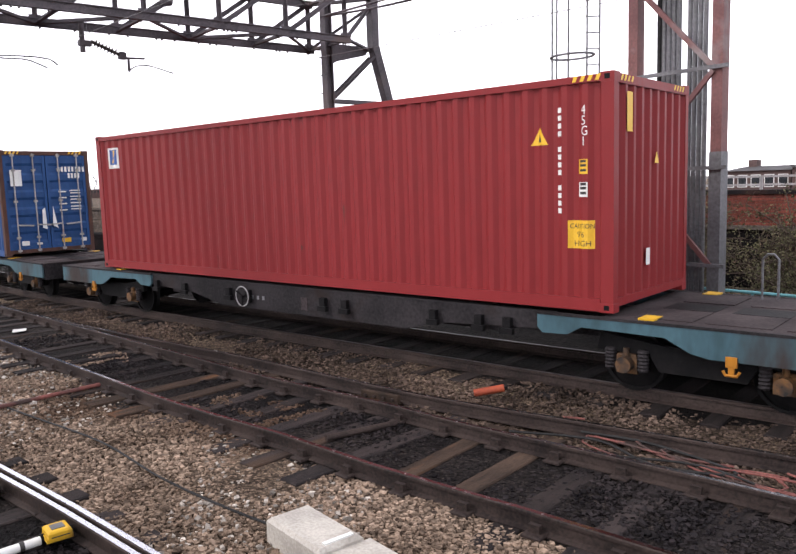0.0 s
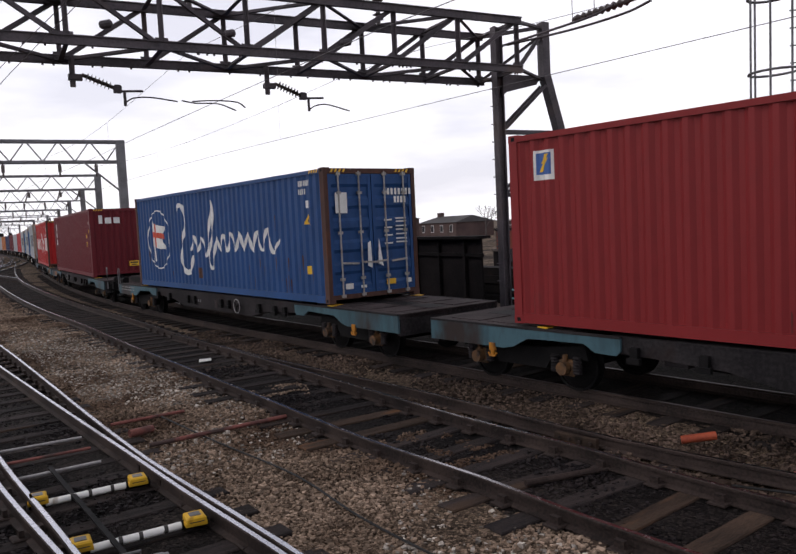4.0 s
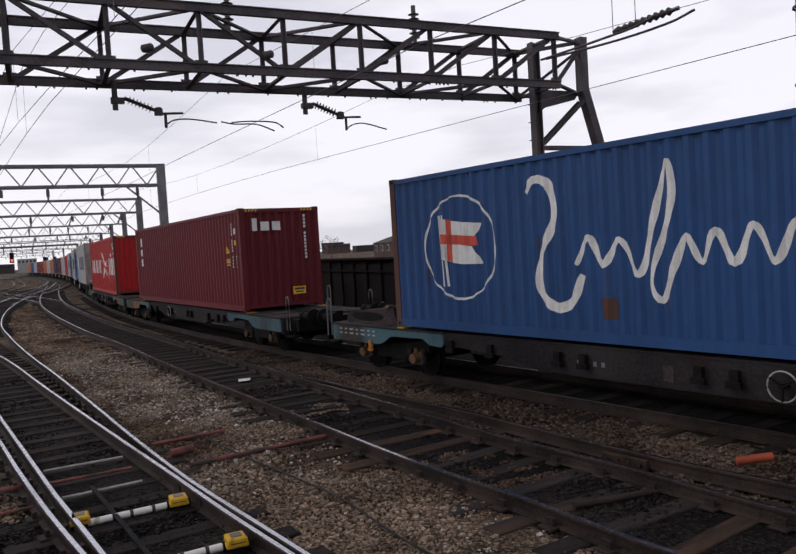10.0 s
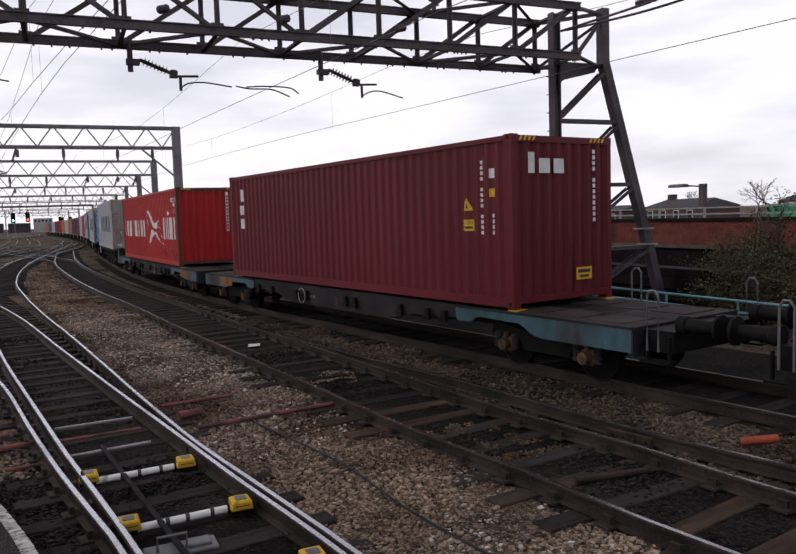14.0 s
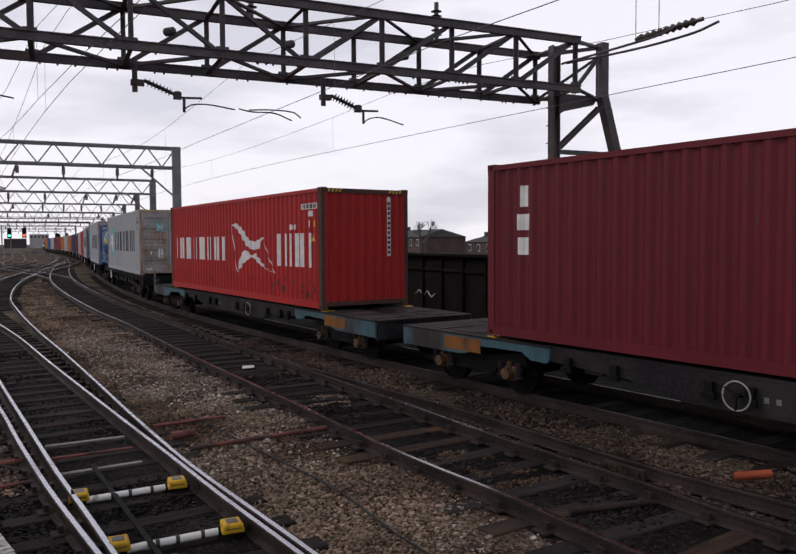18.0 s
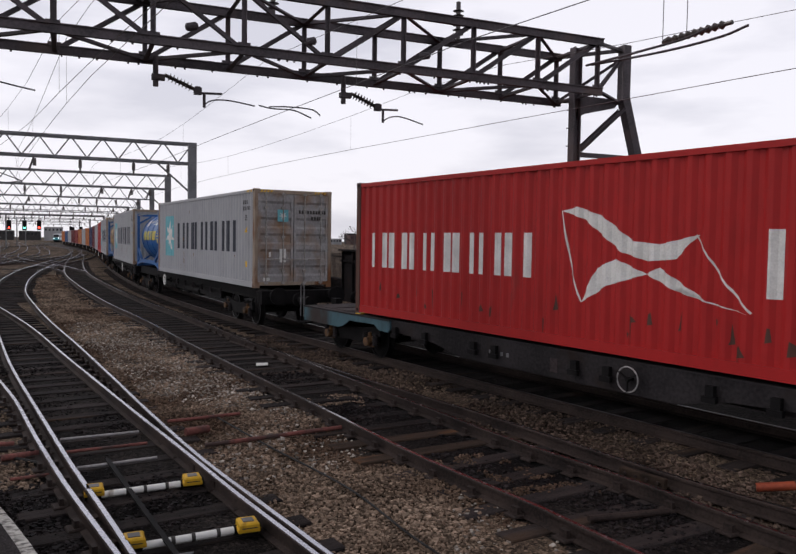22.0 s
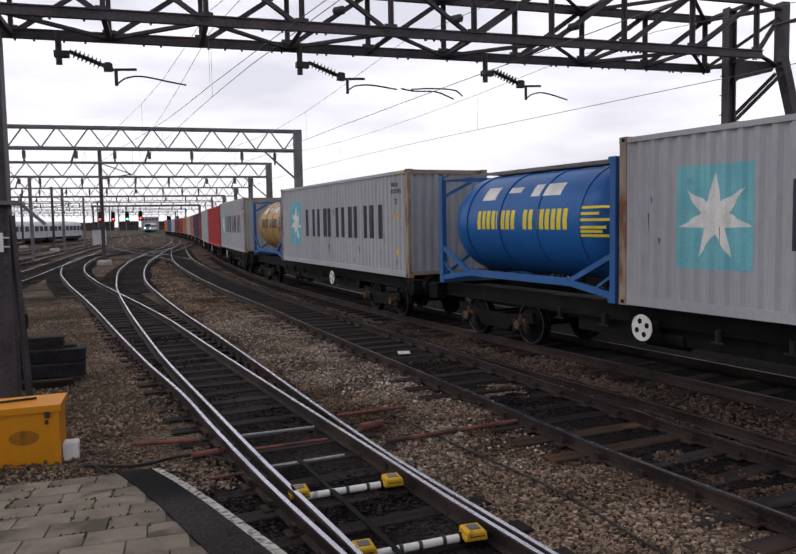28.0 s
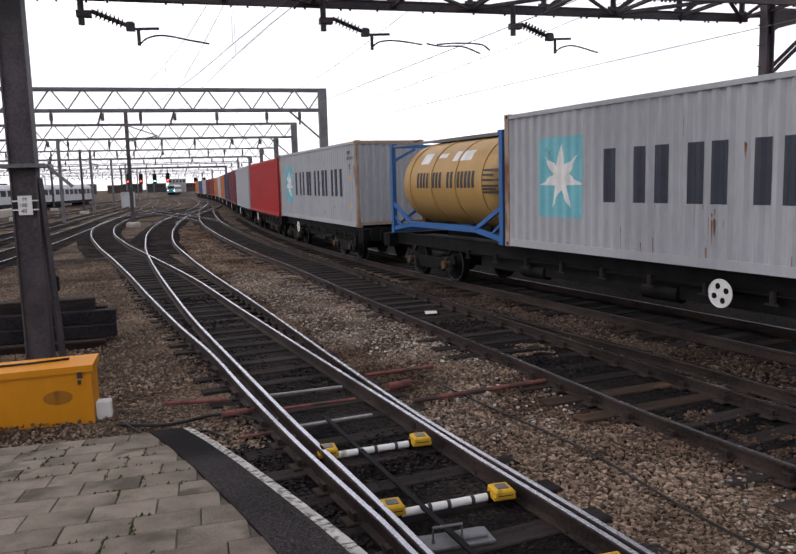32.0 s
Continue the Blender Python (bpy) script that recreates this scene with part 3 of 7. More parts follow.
# Lines on the far left, and the crossovers beyond.
for k, line in enumerate([
    [(-14, -9.5), (-24, -8.6), (-40, -7.6), (-60, -7.4), (-90, -7.2), (-130, -6), (-220, -10), (-330, -18)],
    [(-14, -13), (-30, -12), (-50, -11), (-80, -10.5), (-130, -10), (-220, -14), (-330, -22)],
    [(-20, -17), (-50, -15.5), (-90, -14.5), (-150, -14), (-240, -18)],
    [(-62, 1.6), (-72, 0.0), (-84, -2.4), (-100, -5), (-120, -6.2)],
    [(-62, -1.85), (-72, -0.9), (-84, 0.6), (-100, 2.6), (-125, 4.6)],
    [(-75, -5.9), (-90, -2.6), (-105, 0.8), (-125, 2.2)],
    [(-200, -6.4), (-240, -6.6), (-285, -6.2), (-345, -4.0), (-400, -2.0), (-470, 0.5)],
]):
    railway("railway_track", line, True, "polished running line curving across the throat", (0, 60) if k < 2 else ())


# ---- the freight train ----
LINE = spline(TRAIN_LINE, 0.5)[::-1]
RUN = [0.0]
for p_, q_ in zip(LINE, LINE[1:]):
    RUN.append(RUN[-1] + (q_ - p_).length)
LX, LY = np.array([p_.x for p_ in LINE]), np.array([p_.y for p_ in LINE])
LX, LY, RUN = LX, LY, np.array(RUN)
ZERO = float(np.interp(-5.15, LX, RUN))


def on_line(u):
    return Vector((float(np.interp(u + ZERO, RUN, LX)), float(np.interp(u + ZERO, RUN, LY)), 0))


def chord(a, b):
    """The pose of a body whose pivots stand a and b metres along the line (a ahead of b); its origin lies midway at rail level."""
    p, q = on_line(a), on_line(b)
    m = (p + q) / 2
    return pose(m.x, m.y, 0, 0, 0, math.degrees(math.atan2(p.y - q.y, p.x - q.x)))


TRAVEL = [(0, 0), (1, 1.73), (2, 3.54), (3, 5.41), (6, 11.46), (9, 18.17), (13, 28.17), (17, 39.47), (20, 48.81), (23, 58.89), (24.5, 64.18), (26.5, 71.46), (28, 77.07), (30, 84.7), (32, 92.43)]
TT, TS = np.array([a for a, b in TRAVEL]), np.array([b for a, b in TRAVEL])
FIT = np.polyfit(TT, TS, 5)
MOVERS = []


def travel(t):
    return float(np.polyval(FIT, t) - np.polyval(FIT, 0))


def ride(ob, front, back):
    """Marks a thing to be carried by the train: its pivots at front and back (metres from the first container's leading end, ahead positive)."""
    MOVERS.append((ob, front, back))
    ob.matrix_basis = chord(front, back)
    return ob


def corrugation(L, pitch=0.278, depth=0.042, margin=0.14):
    """Breaks (x, inset) of a corrugated wall from one corner post to the other."""
    n = round((L - 2 * margin) / pitch)
    step = (L - 2 * margin) / n
    out = [(-L / 2 + margin, 0.012)]
    for i in range(n):
        x = -L / 2 + margin + i * step
        out += [(x + 0.26 * step, 0.012), (x + 0.5 * step, depth + 0.012), (x + 0.76 * step, depth + 0.012), (x + step, 0.012)]
    return out


def corrugated_wall(breaks, z0, z1, face):
    """face(x, inset, z) gives the place of a point of the wall."""
    g = Geo()
    v = [face(x, d, z) for x, d in breaks for z in (z0, z1)]
    n = len(breaks)
    g.add(v, [(2 * i, 2 * i + 2, 2 * i + 3, 2 * i + 1) for i in range(n - 1)])
    return g


def container(label, mats, front, L=12.19, H=2.896, z=1.0, end="plain", back="plain", door_mat=None):
    """A box container whose leading end stands at front; side towards the camera is -y."""
    W = 2.438
    wall, post_mat = mats
    c = ride(thing("shipping_container", label, "container", group="containers on the train"), front - 1.5, front - L + 1.5)
    y0, h = W / 2, L / 2
    br = corrugation(L)
    for s in (-1, 1):
        part("side_wall", corrugated_wall(br, z + 0.16, z + H - 0.1, lambda x, d, zz: (x, s * (y0 - d - 0.004), zz)), wall, c)
        part("bottom_rail", Geo().box(-h + 0.17, h - 0.17, s * y0 - 0.03 * (s + 1), s * y0 - 0.03 * (s - 1), z + 0.01, z + 0.165).box(-h + 0.17, h - 0.17, s * y0 - 0.012 * (s + 1) + s * 0.006, s * y0 - 0.012 * (s - 1) + s * 0.006, z + 0.01, z + 0.035), wall, c)
        part("top_rail", Geo().box(-h + 0.17, h - 0.17, s * y0 - 0.03 * (s + 1), s * y0 - 0.03 * (s - 1), z + H - 0.105, z + H - 0.02), wall, c)
    rb = corrugation(L, 0.21, 0.02, 0.17)
    part("roof", corrugated_wall([(x, d) for x, d in rb], -y0 + 0.06, y0 - 0.06, lambda x, d, yy: (x, yy, z + H - 0.012 - d)), wall, c)
    part("floor", Geo().box(-h + 0.17, h - 0.17, -y0 + 0.06, y0 - 0.06, z + 0.1, z + 0.14), M["wagon"], c)
    for e, kind in ((1, end), (-1, back)):
        x = e * h
        for s in (-1, 1):
            xa, xb, ya, yb = sorted((x, x - e * 0.16)) + sorted((s * y0, s * (y0 - 0.1)))
            part("corner_post", Geo().box(xa, xb, ya, yb, z + 0.118, z + H - 0.118), post_mat, c)
            for zz in (z, z + H - 0.118):
                xa, xb, ya, yb = sorted((x + e * 0.004, x - e * 0.178)) + sorted((s * (y0 + 0.004), s * (y0 - 0.158)))
                g = Geo().chamfered(xa, xb, ya, yb, zz, zz + 0.118, 0.008)
                mid = (xa + xb) / 2
                g.box(mid - 0.035, mid + 0.035, s * (y0 + 0.0045) - 0.001, s * (y0 + 0.0045) + 0.001, zz + 0.03, zz + 0.09, 1)
                part("corner_casting", g, [post_mat, M["black"]], c)
        xa, xb = sorted((x, x - e * 0.08))
        part("end_sill", Geo().box(xa, xb, -y0 + 0.1, y0 - 0.1, z + 0.07, z + 0.17), post_mat, c)
        part("end_header", Geo().box(xa, xb, -y0 + 0.1, y0 - 0.1, z + H - 0.13, z + H - 0.02), post_mat, c)
        if kind == "plain":
            eb = corrugation(W, 0.25, 0.062, 0.1)
            part("end_wall", corrugated_wall(eb, z + 0.16, z + H - 0.12, lambda yy, d, zz: (x - e * d, yy, zz)), wall, c)
        else:
            container_doors(c, x, e, z, H, door_mat or wall, post_mat)
    return c


def container_doors(c, x, e, z, H, wall, post_mat):
    for s in (-1, 1):
        ya, yb = sorted((s * 0.012, s * 1.11))
        za, zb = z + 0.17, z + H - 0.14
        g = Geo()
        n = 5
        prof = [(za, 0.02), (za + 0.12, 0.02)]
        for i in range(n):
            a = za + 0.12 + (zb - za - 0.24) * i / n
            d = (zb - za - 0.24) / n
            prof += [(a + d * 0.1, 0.02), (a + d * 0.25, 0.055), (a + d * 0.65, 0.055), (a + d * 0.8, 0.02)]
        prof += [(zb, 0.02)]
        v = [(x - e * d, yy, zz) for zz, d in prof for yy in (ya + 0.07, yb - 0.07)]
        g.add(v, [(2 * i, 2 * i + 1, 2 * i + 3, 2 * i + 2) for i in range(len(prof) - 1)])
        xa, xb = sorted((x - e * 0.01, x - e * 0.06))
        for y1, y2 in ((ya, ya + 0.075), (yb - 0.075, yb)):
            g.box(xa, xb, y1, y2, za, zb)
        for z1, z2 in ((za, za + 0.07), (zb - 0.07, zb)):
            g.box(xa, xb, ya + 0.075, yb - 0.075, z1, z2)
        door = part("door", g, wall, c)
        for k in (0.3, 0.78):
            yy = s * (0.012 + k * 1.1)
            xo = x + e * 0.02
            part("locking_bar", Geo().tube((xo, yy, z + 0.1), (xo, yy, z + H - 0.08), 0.019, 8), M["lock_steel"], door)
            for zz in (z + 0.14, z + 0.5, z + 1.5, z + 2.35, z + H - 0.14):
                xa, xb = sorted((x - e * 0.012, x + e * 0.045))
                part("bracket", Geo().box(xa, xb, yy - 0.05, yy + 0.05, zz - 0.03, zz + 0.03), M["lock_steel"], door)
        for k in (0.3, 0.78):
            yy = s * (0.012 + k * 1.1)
            xo = x + e * 0.045
            part("handle", Geo().bar((xo, yy, z + 0.85), (xo, yy - s * 0.42, z + 0.82), 0.025, 0.04), M["lock_steel"], door)


def bogie(parent, x, axle=1.8, r=0.46, box_mat="axlebox", rim=False):
    """A two-axle bogie under a wagon, centred at x."""
    b = part("bogie", Geo().box(x - 0.16, x + 0.16, -0.9, 0.9, 0.42, 0.62), M["black"], parent)
    for s in (-1, 1):
        y = s * 1.0
        out = [(x - axle / 2 - 0.4, 0.5), (x - axle / 2 + 0.28, 0.5), (x - 0.5, 0.3), (x + 0.5, 0.3), (x + axle / 2 - 0.28, 0.5), (x + axle / 2 + 0.4, 0.5), (x + axle / 2 + 0.34, 0.72), (x + 0.42, 0.62), (x - 0.42, 0.62), (x - axle / 2 - 0.34, 0.72)]
        g = Geo()
        n = len(out)
        ya, yb = y - 0.05, y + 0.05
        g.add([(px, ya, pz) for px, pz in out] + [(px, yb, pz) for px, pz in out], [(0, 1, 9), (1, 8, 9), (1, 2, 8), (2, 3, 7, 8), (3, 4, 7), (4, 6, 7), (4, 5, 6)] + [(n, n + 9, n + 1), (n + 1, n + 9, n + 8), (n + 1, n + 8, n + 2), (n + 2, n + 8, n + 7, n + 3), (n + 3, n + 7, n + 4), (n + 4, n + 7, n + 6), (n + 4, n + 6, n + 5)] + [(i, (i + 1) % n, (i + 1) % n + n, i + n) for i in range(n)])
        part("bogie_frame", g, M["black"], b)
        for a in (-1, 1):
            ax = x + a * axle / 2
            part("axlebox", Geo().chamfered(ax - 0.13, ax + 0.13, y - 0.07, y + s * 0.1 + 0.07, r - 0.12, r + 0.13, 0.03).tube((ax, y + s * 0.06, r), (ax, y + s * 0.19, r), 0.1, 12).tube((ax, y + s * 0.08, r + 0.1), (ax, y + s * 0.08, r + 0.2), 0.04, 8), M[box_mat], b)
            for dx in (-0.21, 0.21):
                sp = [(k * 0.022, 0.075 if k % 2 else 0.06) for k in range(13)]
                part("spring", Geo().lathe([(0, 0.0001)] + sp + [(0.27, 0.0001)], (ax + dx, y + s * 0.06, 0.28), (0, 0, 1), 10), M["wagon"], b)
    for a in (-1, 1):
        ax = x + a * axle / 2
        for s in (-1, 1):
            part("wheel", Geo().lathe([(-0.065, 0.05), (-0.065, 0.3), (-0.03, 0.36), (-0.065, 0.4), (-0.065, r), (0.06, r), (0.065, r + 0.028), (0.085, r + 0.028), (0.085, 0.4), (0.03, 0.36), (0.05, 0.12), (0.085, 0.05)], (ax, s * 0.75, r), (0, -s, 0), 24), M["black"], b, smooth=True)
        if rim:
            part("tyre_rim", Geo().pipe([(ax + math.cos(a_) * (r - 0.03), -0.818, r + math.sin(a_) * (r - 0.03)) for a_ in np.linspace(0, 2 * math.pi, 33)], 0.006, 5), M["steel_grey"], b)
        part("axle", Geo().tube((ax, -0.95, r), (ax, 0.95, r), 0.08, 10), M["black"], b)
    return b


def hand_wheel(parent, x, y, z, r=0.2, spokes=True, mat="white"):
    ring = [(x + math.cos(a) * r, y, z + math.sin(a) * r) for a in np.linspace(0, 2 * math.pi, 25)]
    w = part("brake_wheel", Geo().pipe(ring, 0.011, 6), M[mat], parent, "white brake hand wheel")
    if spokes:
        g = Geo()
        for k in range(3):
            a = 0.5 + k * 2 * math.pi / 3
            g.bar((x, y, z), (x + math.cos(a) * r, y, z + math.sin(a) * r), 0.03, 0.02)
        g.tube((x, y - 0.02, z), (x, y + 0.15, z), 0.03, 8)
        part("spoke", g, M["black"] if spokes == 2 else M[mat], w)
    else:
        n = 20
        g = Geo().lathe([(0, 0.0001), (0, r), (0.02, r), (0.02, 0.0001)], (x, y, z), (0, 1, 0), 20)
        part("disc", g, M[mat], w)
        for k in range(4):
            a = 0.4 + k * math.pi / 2
            part("hole", Geo().tube((x + math.cos(a) * r * 0.55, y - 0.004, z + math.sin(a) * r * 0.55), (x + math.cos(a) * r * 0.55, y + 0.0, z + math.sin(a) * r * 0.55), r * 0.22, 10), M["black"], w)


def flat_wagon(front, back, buffers, z=0.98, accents=False, wheel=-1.47):
    """A low platform wagon: dark centre sills with teal bogie covers at both ends. front and back are its headstocks."""
    L = front - back
    h = L / 2
    w = ride(thing("flat_wagon", "low container wagon with teal bogie covers and dark sills", "wagon", group="wagons of the train"), front - 1.9, back + 1.9)
    D = z - 0.03
    deck_end = 3.05
    for e in (1, -1):
        xa, xb = sorted((e * h, e * (h - deck_end)))
        dk = part("deck", Geo().box(xa, xb, -1.27, 1.27, D - 0.1, D), M["deck"], w)
        for i in range(3):
            px = xa + 0.35 + i * 0.85
            part("deck_plate", Geo().box(px, px + 0.7, -1.1, -0.35, D, D + 0.012), M["deck"], dk)
            part("deck_plate", Geo().box(px + 0.1, px + 0.75, 0.3, 1.05, D, D + 0.014), M["deck"], dk)
            part("deck_opening", Geo().box(px + 0.05, px + 0.7, -0.28, 0.2, D + 0.001, D + 0.004), M["black"], dk)
        for s in (-1, 1):
            y = s * 1.27
            i0, i1 = e * h, e * (h - 3.92)
            out = [(i0, D - 0.02), (i0, D - 0.36), (i0 - e * 1.75, D - 0.36), (i0 - e * 1.95, D - 0.32), (i0 - e * 2.25, D - 0.17), (i0 - e * 3.3, D - 0.15), (i0 - e * 3.5, D - 0.26), (i0 - e * 3.85, D - 0.27), (i1, D - 0.2), (i1, D - 0.02)]
            g = Geo()
            n = len(out)
            ya, yb = y - 0.02, y + 0.02
            g.add([(px, ya, pz) for px, pz in out] + [(px, yb, pz) for px, pz in out], [(0, 1, 2), (0, 2, 3), (0, 3, 4), (0, 4, 5), (0, 5, 9), (5, 6, 9), (6, 7, 9), (7, 8, 9)] + [(n, n + 2, n + 1), (n, n + 3, n + 2), (n, n + 4, n + 3), (n, n + 5, n + 4), (n, n + 9, n + 5), (n + 5, n + 9, n + 6), (n + 6, n + 9, n + 7), (n + 7, n + 9, n + 8)] + [(i, (i + 1) % n, (i + 1) % n + n, i + n) for i in range(n)])
            cover = part("bogie_cover", g, M["teal"], w, "chalky teal bogie cover")
            part("lip", Geo().box(*sorted((i0, i1)), y - 0.03, y + 0.03, D - 0.03, D + 0.004), M["wagon"], cover)
            hx = i0 - e * 1.5
            if not accents:
              part("lifting_hook", Geo().box(hx - 0.06, hx + 0.06, y + s * 0.02 - 0.02, y + s * 0.02 + 0.02, D - 0.42, D - 0.3).box(hx - 0.03, hx + 0.03, y + s * 0.02 - 0.02, y + s * 0.02 + 0.02, D - 0.5, D - 0.4).pipe([(hx - 0.09, y + s * 0.03, D - 0.46), (hx - 0.06, y + s * 0.03, D - 0.51), (hx + 0.06, y + s * 0.03, D - 0.51), (hx + 0.09, y + s * 0.03, D - 0.46)], 0.018, 6), M["hook_orange"], cover)
            if accents and e != buffers:
                ax0, ax1 = sorted((i0 - e * 1.3, i0 - e * 2.3))
                part("panel", Geo().box(ax0, ax1, y + s * 0.02 - 0.004, y + s * 0.02 + 0.004, D - 0.3, D - 0.06), M["ochre"], cover, "faded orange painted patch")
            part("twistlock", Geo().box(e * 6.02 - 0.1, e * 6.02 + 0.1, s * 1.12 - 0.1, s * 1.12 + 0.17, D - 0.005, D + 0.022), M["yellow"], w)
        bogie(w, e * (h - 1.9), 1.8, 0.36)
        xa, xb = sorted((e * h, e * (h - 0.12)))
        part("headstock", Geo().box(xa, xb, -1.22, 1.22, D - 0.42, D - 0.02), M["wagon"], w)
    for s in (-1, 1):
        y = s * 1.2
        out = [(-h + 3.7, D), (-h + 3.7, D - 0.22), (-h + 5.4, D - 0.3), (-h + 6.2, D - 0.46), (h - 6.2, D - 0.46), (h - 5.4, D - 0.3), (h - 3.7, D - 0.22), (h - 3.7, D)]
        g = Geo()
        ya, yb = y - 0.05, y + 0.05
        n = len(out)
        g.add([(px, ya, pz) for px, pz in out] + [(px, yb, pz) for px, pz in out], [(0, 1, 2), (0, 2, 5, 7), (2, 3, 4, 5), (5, 6, 7), (n, n + 2, n + 1), (n, n + 7, n + 5, n + 2), (n + 2, n + 5, n + 4, n + 3), (n + 5, n + 7, n + 6)] + [(i, (i + 1) % n, (i + 1) % n + n, i + n) for i in range(n)])
        sill = part("solebar", g, M["wagon"], w)
        part("flange", Geo().box(-h + 6.2, h - 6.2, s * 1.1 - 0.14, s * 1.1 + 0.14, D - 0.475, D - 0.45).box(-h + 4.7, h - 4.7, s * 1.12 - 0.14, s * 1.12 + 0.16, D - 0.02, D + 0.004), M["wagon"], sill)
        rnd = random.Random(round(front * 7))
        for px in (-4.3, -3.4, -1.9, -1.3, 0.6, 1.1, 2.9, 3.7, 4.2):
            px += rnd.uniform(-0.1, 0.1)
            part("gusset", Geo().box(px - 0.06, px + 0.06, y + s * 0.05 - 0.02, y + s * 0.14, D - 0.3, D - 0.12).box(px - 0.1, px + 0.1, y + s * 0.1, y + s * 0.16, D - 0.34, D - 0.26), M["black"], sill)
        part("cross_rod", Geo().tube((-h + 5, s * 1.0, D - 0.35), (h - 5, s * 1.0, D - 0.35), 0.03, 6), M["black"], sill)
        if s < 0:
            for k, px in enumerate((-1.45, -1.3, -1.15, -1.0)):
                part("marking", Geo().box(px - 0.03, px + 0.03, y - 0.056, y - 0.052, D - 0.29, D - 0.22), M["steel_grey"], sill)
            part("plate", Geo().box(0.0, 0.16, y - 0.058, y - 0.052, D - 0.38, D - 0.16), M["deck"], sill)
    hand_wheel(w, wheel, -1.36, D - 0.24, 0.18, 2, "pale_pipe")
    part("centre_sill", Geo().box(-h + 0.5, h - 0.5, -0.35, 0.35, D - 0.45, D - 0.12), M["wagon"], w)
    for px in (-3.85, 0.0, 3.85):
        part("cross_beam", Geo().box(px - 0.17, px + 0.17, -1.15, 1.15, D - 0.35, D - 0.05), M["wagon"], w)
    for e in (1, -1):
        if buffers == e or buffers == 2:
            buffer_end(w, e, h, D, not accents and e < 0)
    return w


def buffer_end(w, e, h, D, marked):
    """The outer end of a wagon pair: buffer beam, buffers, hoop handrails and a raised trough on the deck."""
    x = e * h
    part("buffer_beam", Geo().box(*sorted((x, x + e * 0.5)), -1.02, 1.02, D - 0.34, D - 0.04), M["black"], w)
    for s in (-1, 1):
        part("buffer", Geo().lathe([(0, 0.13), (0.12, 0.13), (0.14, 0.1), (0.4, 0.1), (0.56, 0.085), (0.58, 0.19), (0.62, 0.19), (0.64, 0.0001)], (x + e * 0.5, s * 0.88, 1.0), (e, 0, 0), 20), M["black"], w, smooth=True)
        part("handrail", Geo().pipe([(x + e * 0.2, s * 1.2, D - 0.3), (x + e * 0.2, s * 1.2, D + 0.45), (x + e * 0.25, s * 1.2, D + 0.53), (x + e * 0.33, s * 1.2, D + 0.53), (x + e * 0.38, s * 1.2, D + 0.45), (x + e * 0.38, s * 1.2, D - 0.3)], 0.017, 8), M["steel_grey"], w)
        part("step", Geo().box(*sorted((x + e * 0.1, x + e * 0.55)), s * 1.12 - 0.12, s * 1.12 + 0.12, 0.48, 0.51).bar((x + e * 0.14, s * 1.12, 0.5), (x + e * 0.14, s * 1.12, D - 0.1), 0.03, 0.05).bar((x + e * 0.5, s * 1.12, 0.5), (x + e * 0.5, s * 1.12, D - 0.1), 0.03, 0.05), M["black"], w)
        if not marked:
            continue
        d = [(0.12, 0.0), (0.12, 0.16), (0.24, 0.24), (0.5, 0.27), (1.3, 0.31), (1.86, 0.38), (1.92, 0.38), (2.06, 0.0)]
        n = len(d)
        ya, yb = s * 0.95 - 0.02, s * 0.95 + 0.02
        faces = [(0, 1, 2), (0, 2, 3), (0, 3, 4), (0, 4, 7), (4, 5, 6, 7)]
        side = part("trough_side", Geo().add([(x - e * a, ya, D + b) for a, b in d] + [(x - e * a, yb, D + b) for a, b in d], faces + [tuple(n + i for i in f[::-1]) for f in faces] + [(i, (i + 1) % n, (i + 1) % n + n, i + n) for i in range(n)]), M["deck"], w)
        oval = [(x - e * (0.95 + 0.62 * math.cos(a_)), 0.15 + 0.1 * math.sin(a_)) for a_ in np.linspace(0, 2 * math.pi, 21)[:-1]]
        part("opening", Geo().add([(px, s * 0.974, D + pz) for px, pz in oval] + [(px, s * 0.97, D + pz) for px, pz in oval], [tuple(range(20)), tuple(range(39, 19, -1))] + [(i, (i + 1) % 20, (i + 1) % 20 + 20, i + 20) for i in range(20)]), M["black"], side)
        part("lug", Geo().chamfered(*sorted((x - e * 1.72, x - e * 1.86)), s * 0.95 - 0.07, s * 0.95 + 0.07, D + 0.36, D + 0.42, 0.02), M["axlebox"], side)
    if marked:
        part("trough_top", Geo().add([(x - e * a, yy, D + b) for a, b in ((0.26, 0.225), (0.5, 0.255), (1.3, 0.295), (1.88, 0.365)) for yy in (-0.93, 0.93)], [(0, 1, 3, 2), (2, 3, 5, 4), (4, 5, 7, 6)]), M["deck"], w)
    if marked:
        part("trough_end", Geo().add([(x - e * 1.9, -0.93, D + 0.37), (x - e * 1.9, 0.93, D + 0.37), (x - e * 2.04, 0.93, D), (x - e * 2.04, -0.93, D)], [(0, 1, 2, 3)]), M["deck"], w)
    if marked:
        part("trough_front", Geo().box(*sorted((x - e * 0.14, x - e * 0.18)), -0.93, 0.93, D, D + 0.17), M["deck"], w)
    part("hoop", Geo().pipe([(x - e * 1.6, 0.98, D), (x - e * 1.6, 0.98, D + 0.55), (x - e * 1.66, 0.98, D + 0.62), (x - e * 1.74, 0.98, D + 0.62), (x - e * 1.8, 0.98, D + 0.55), (x - e * 1.8, 0.98, D)], 0.017, 8), M["steel_grey"], w)
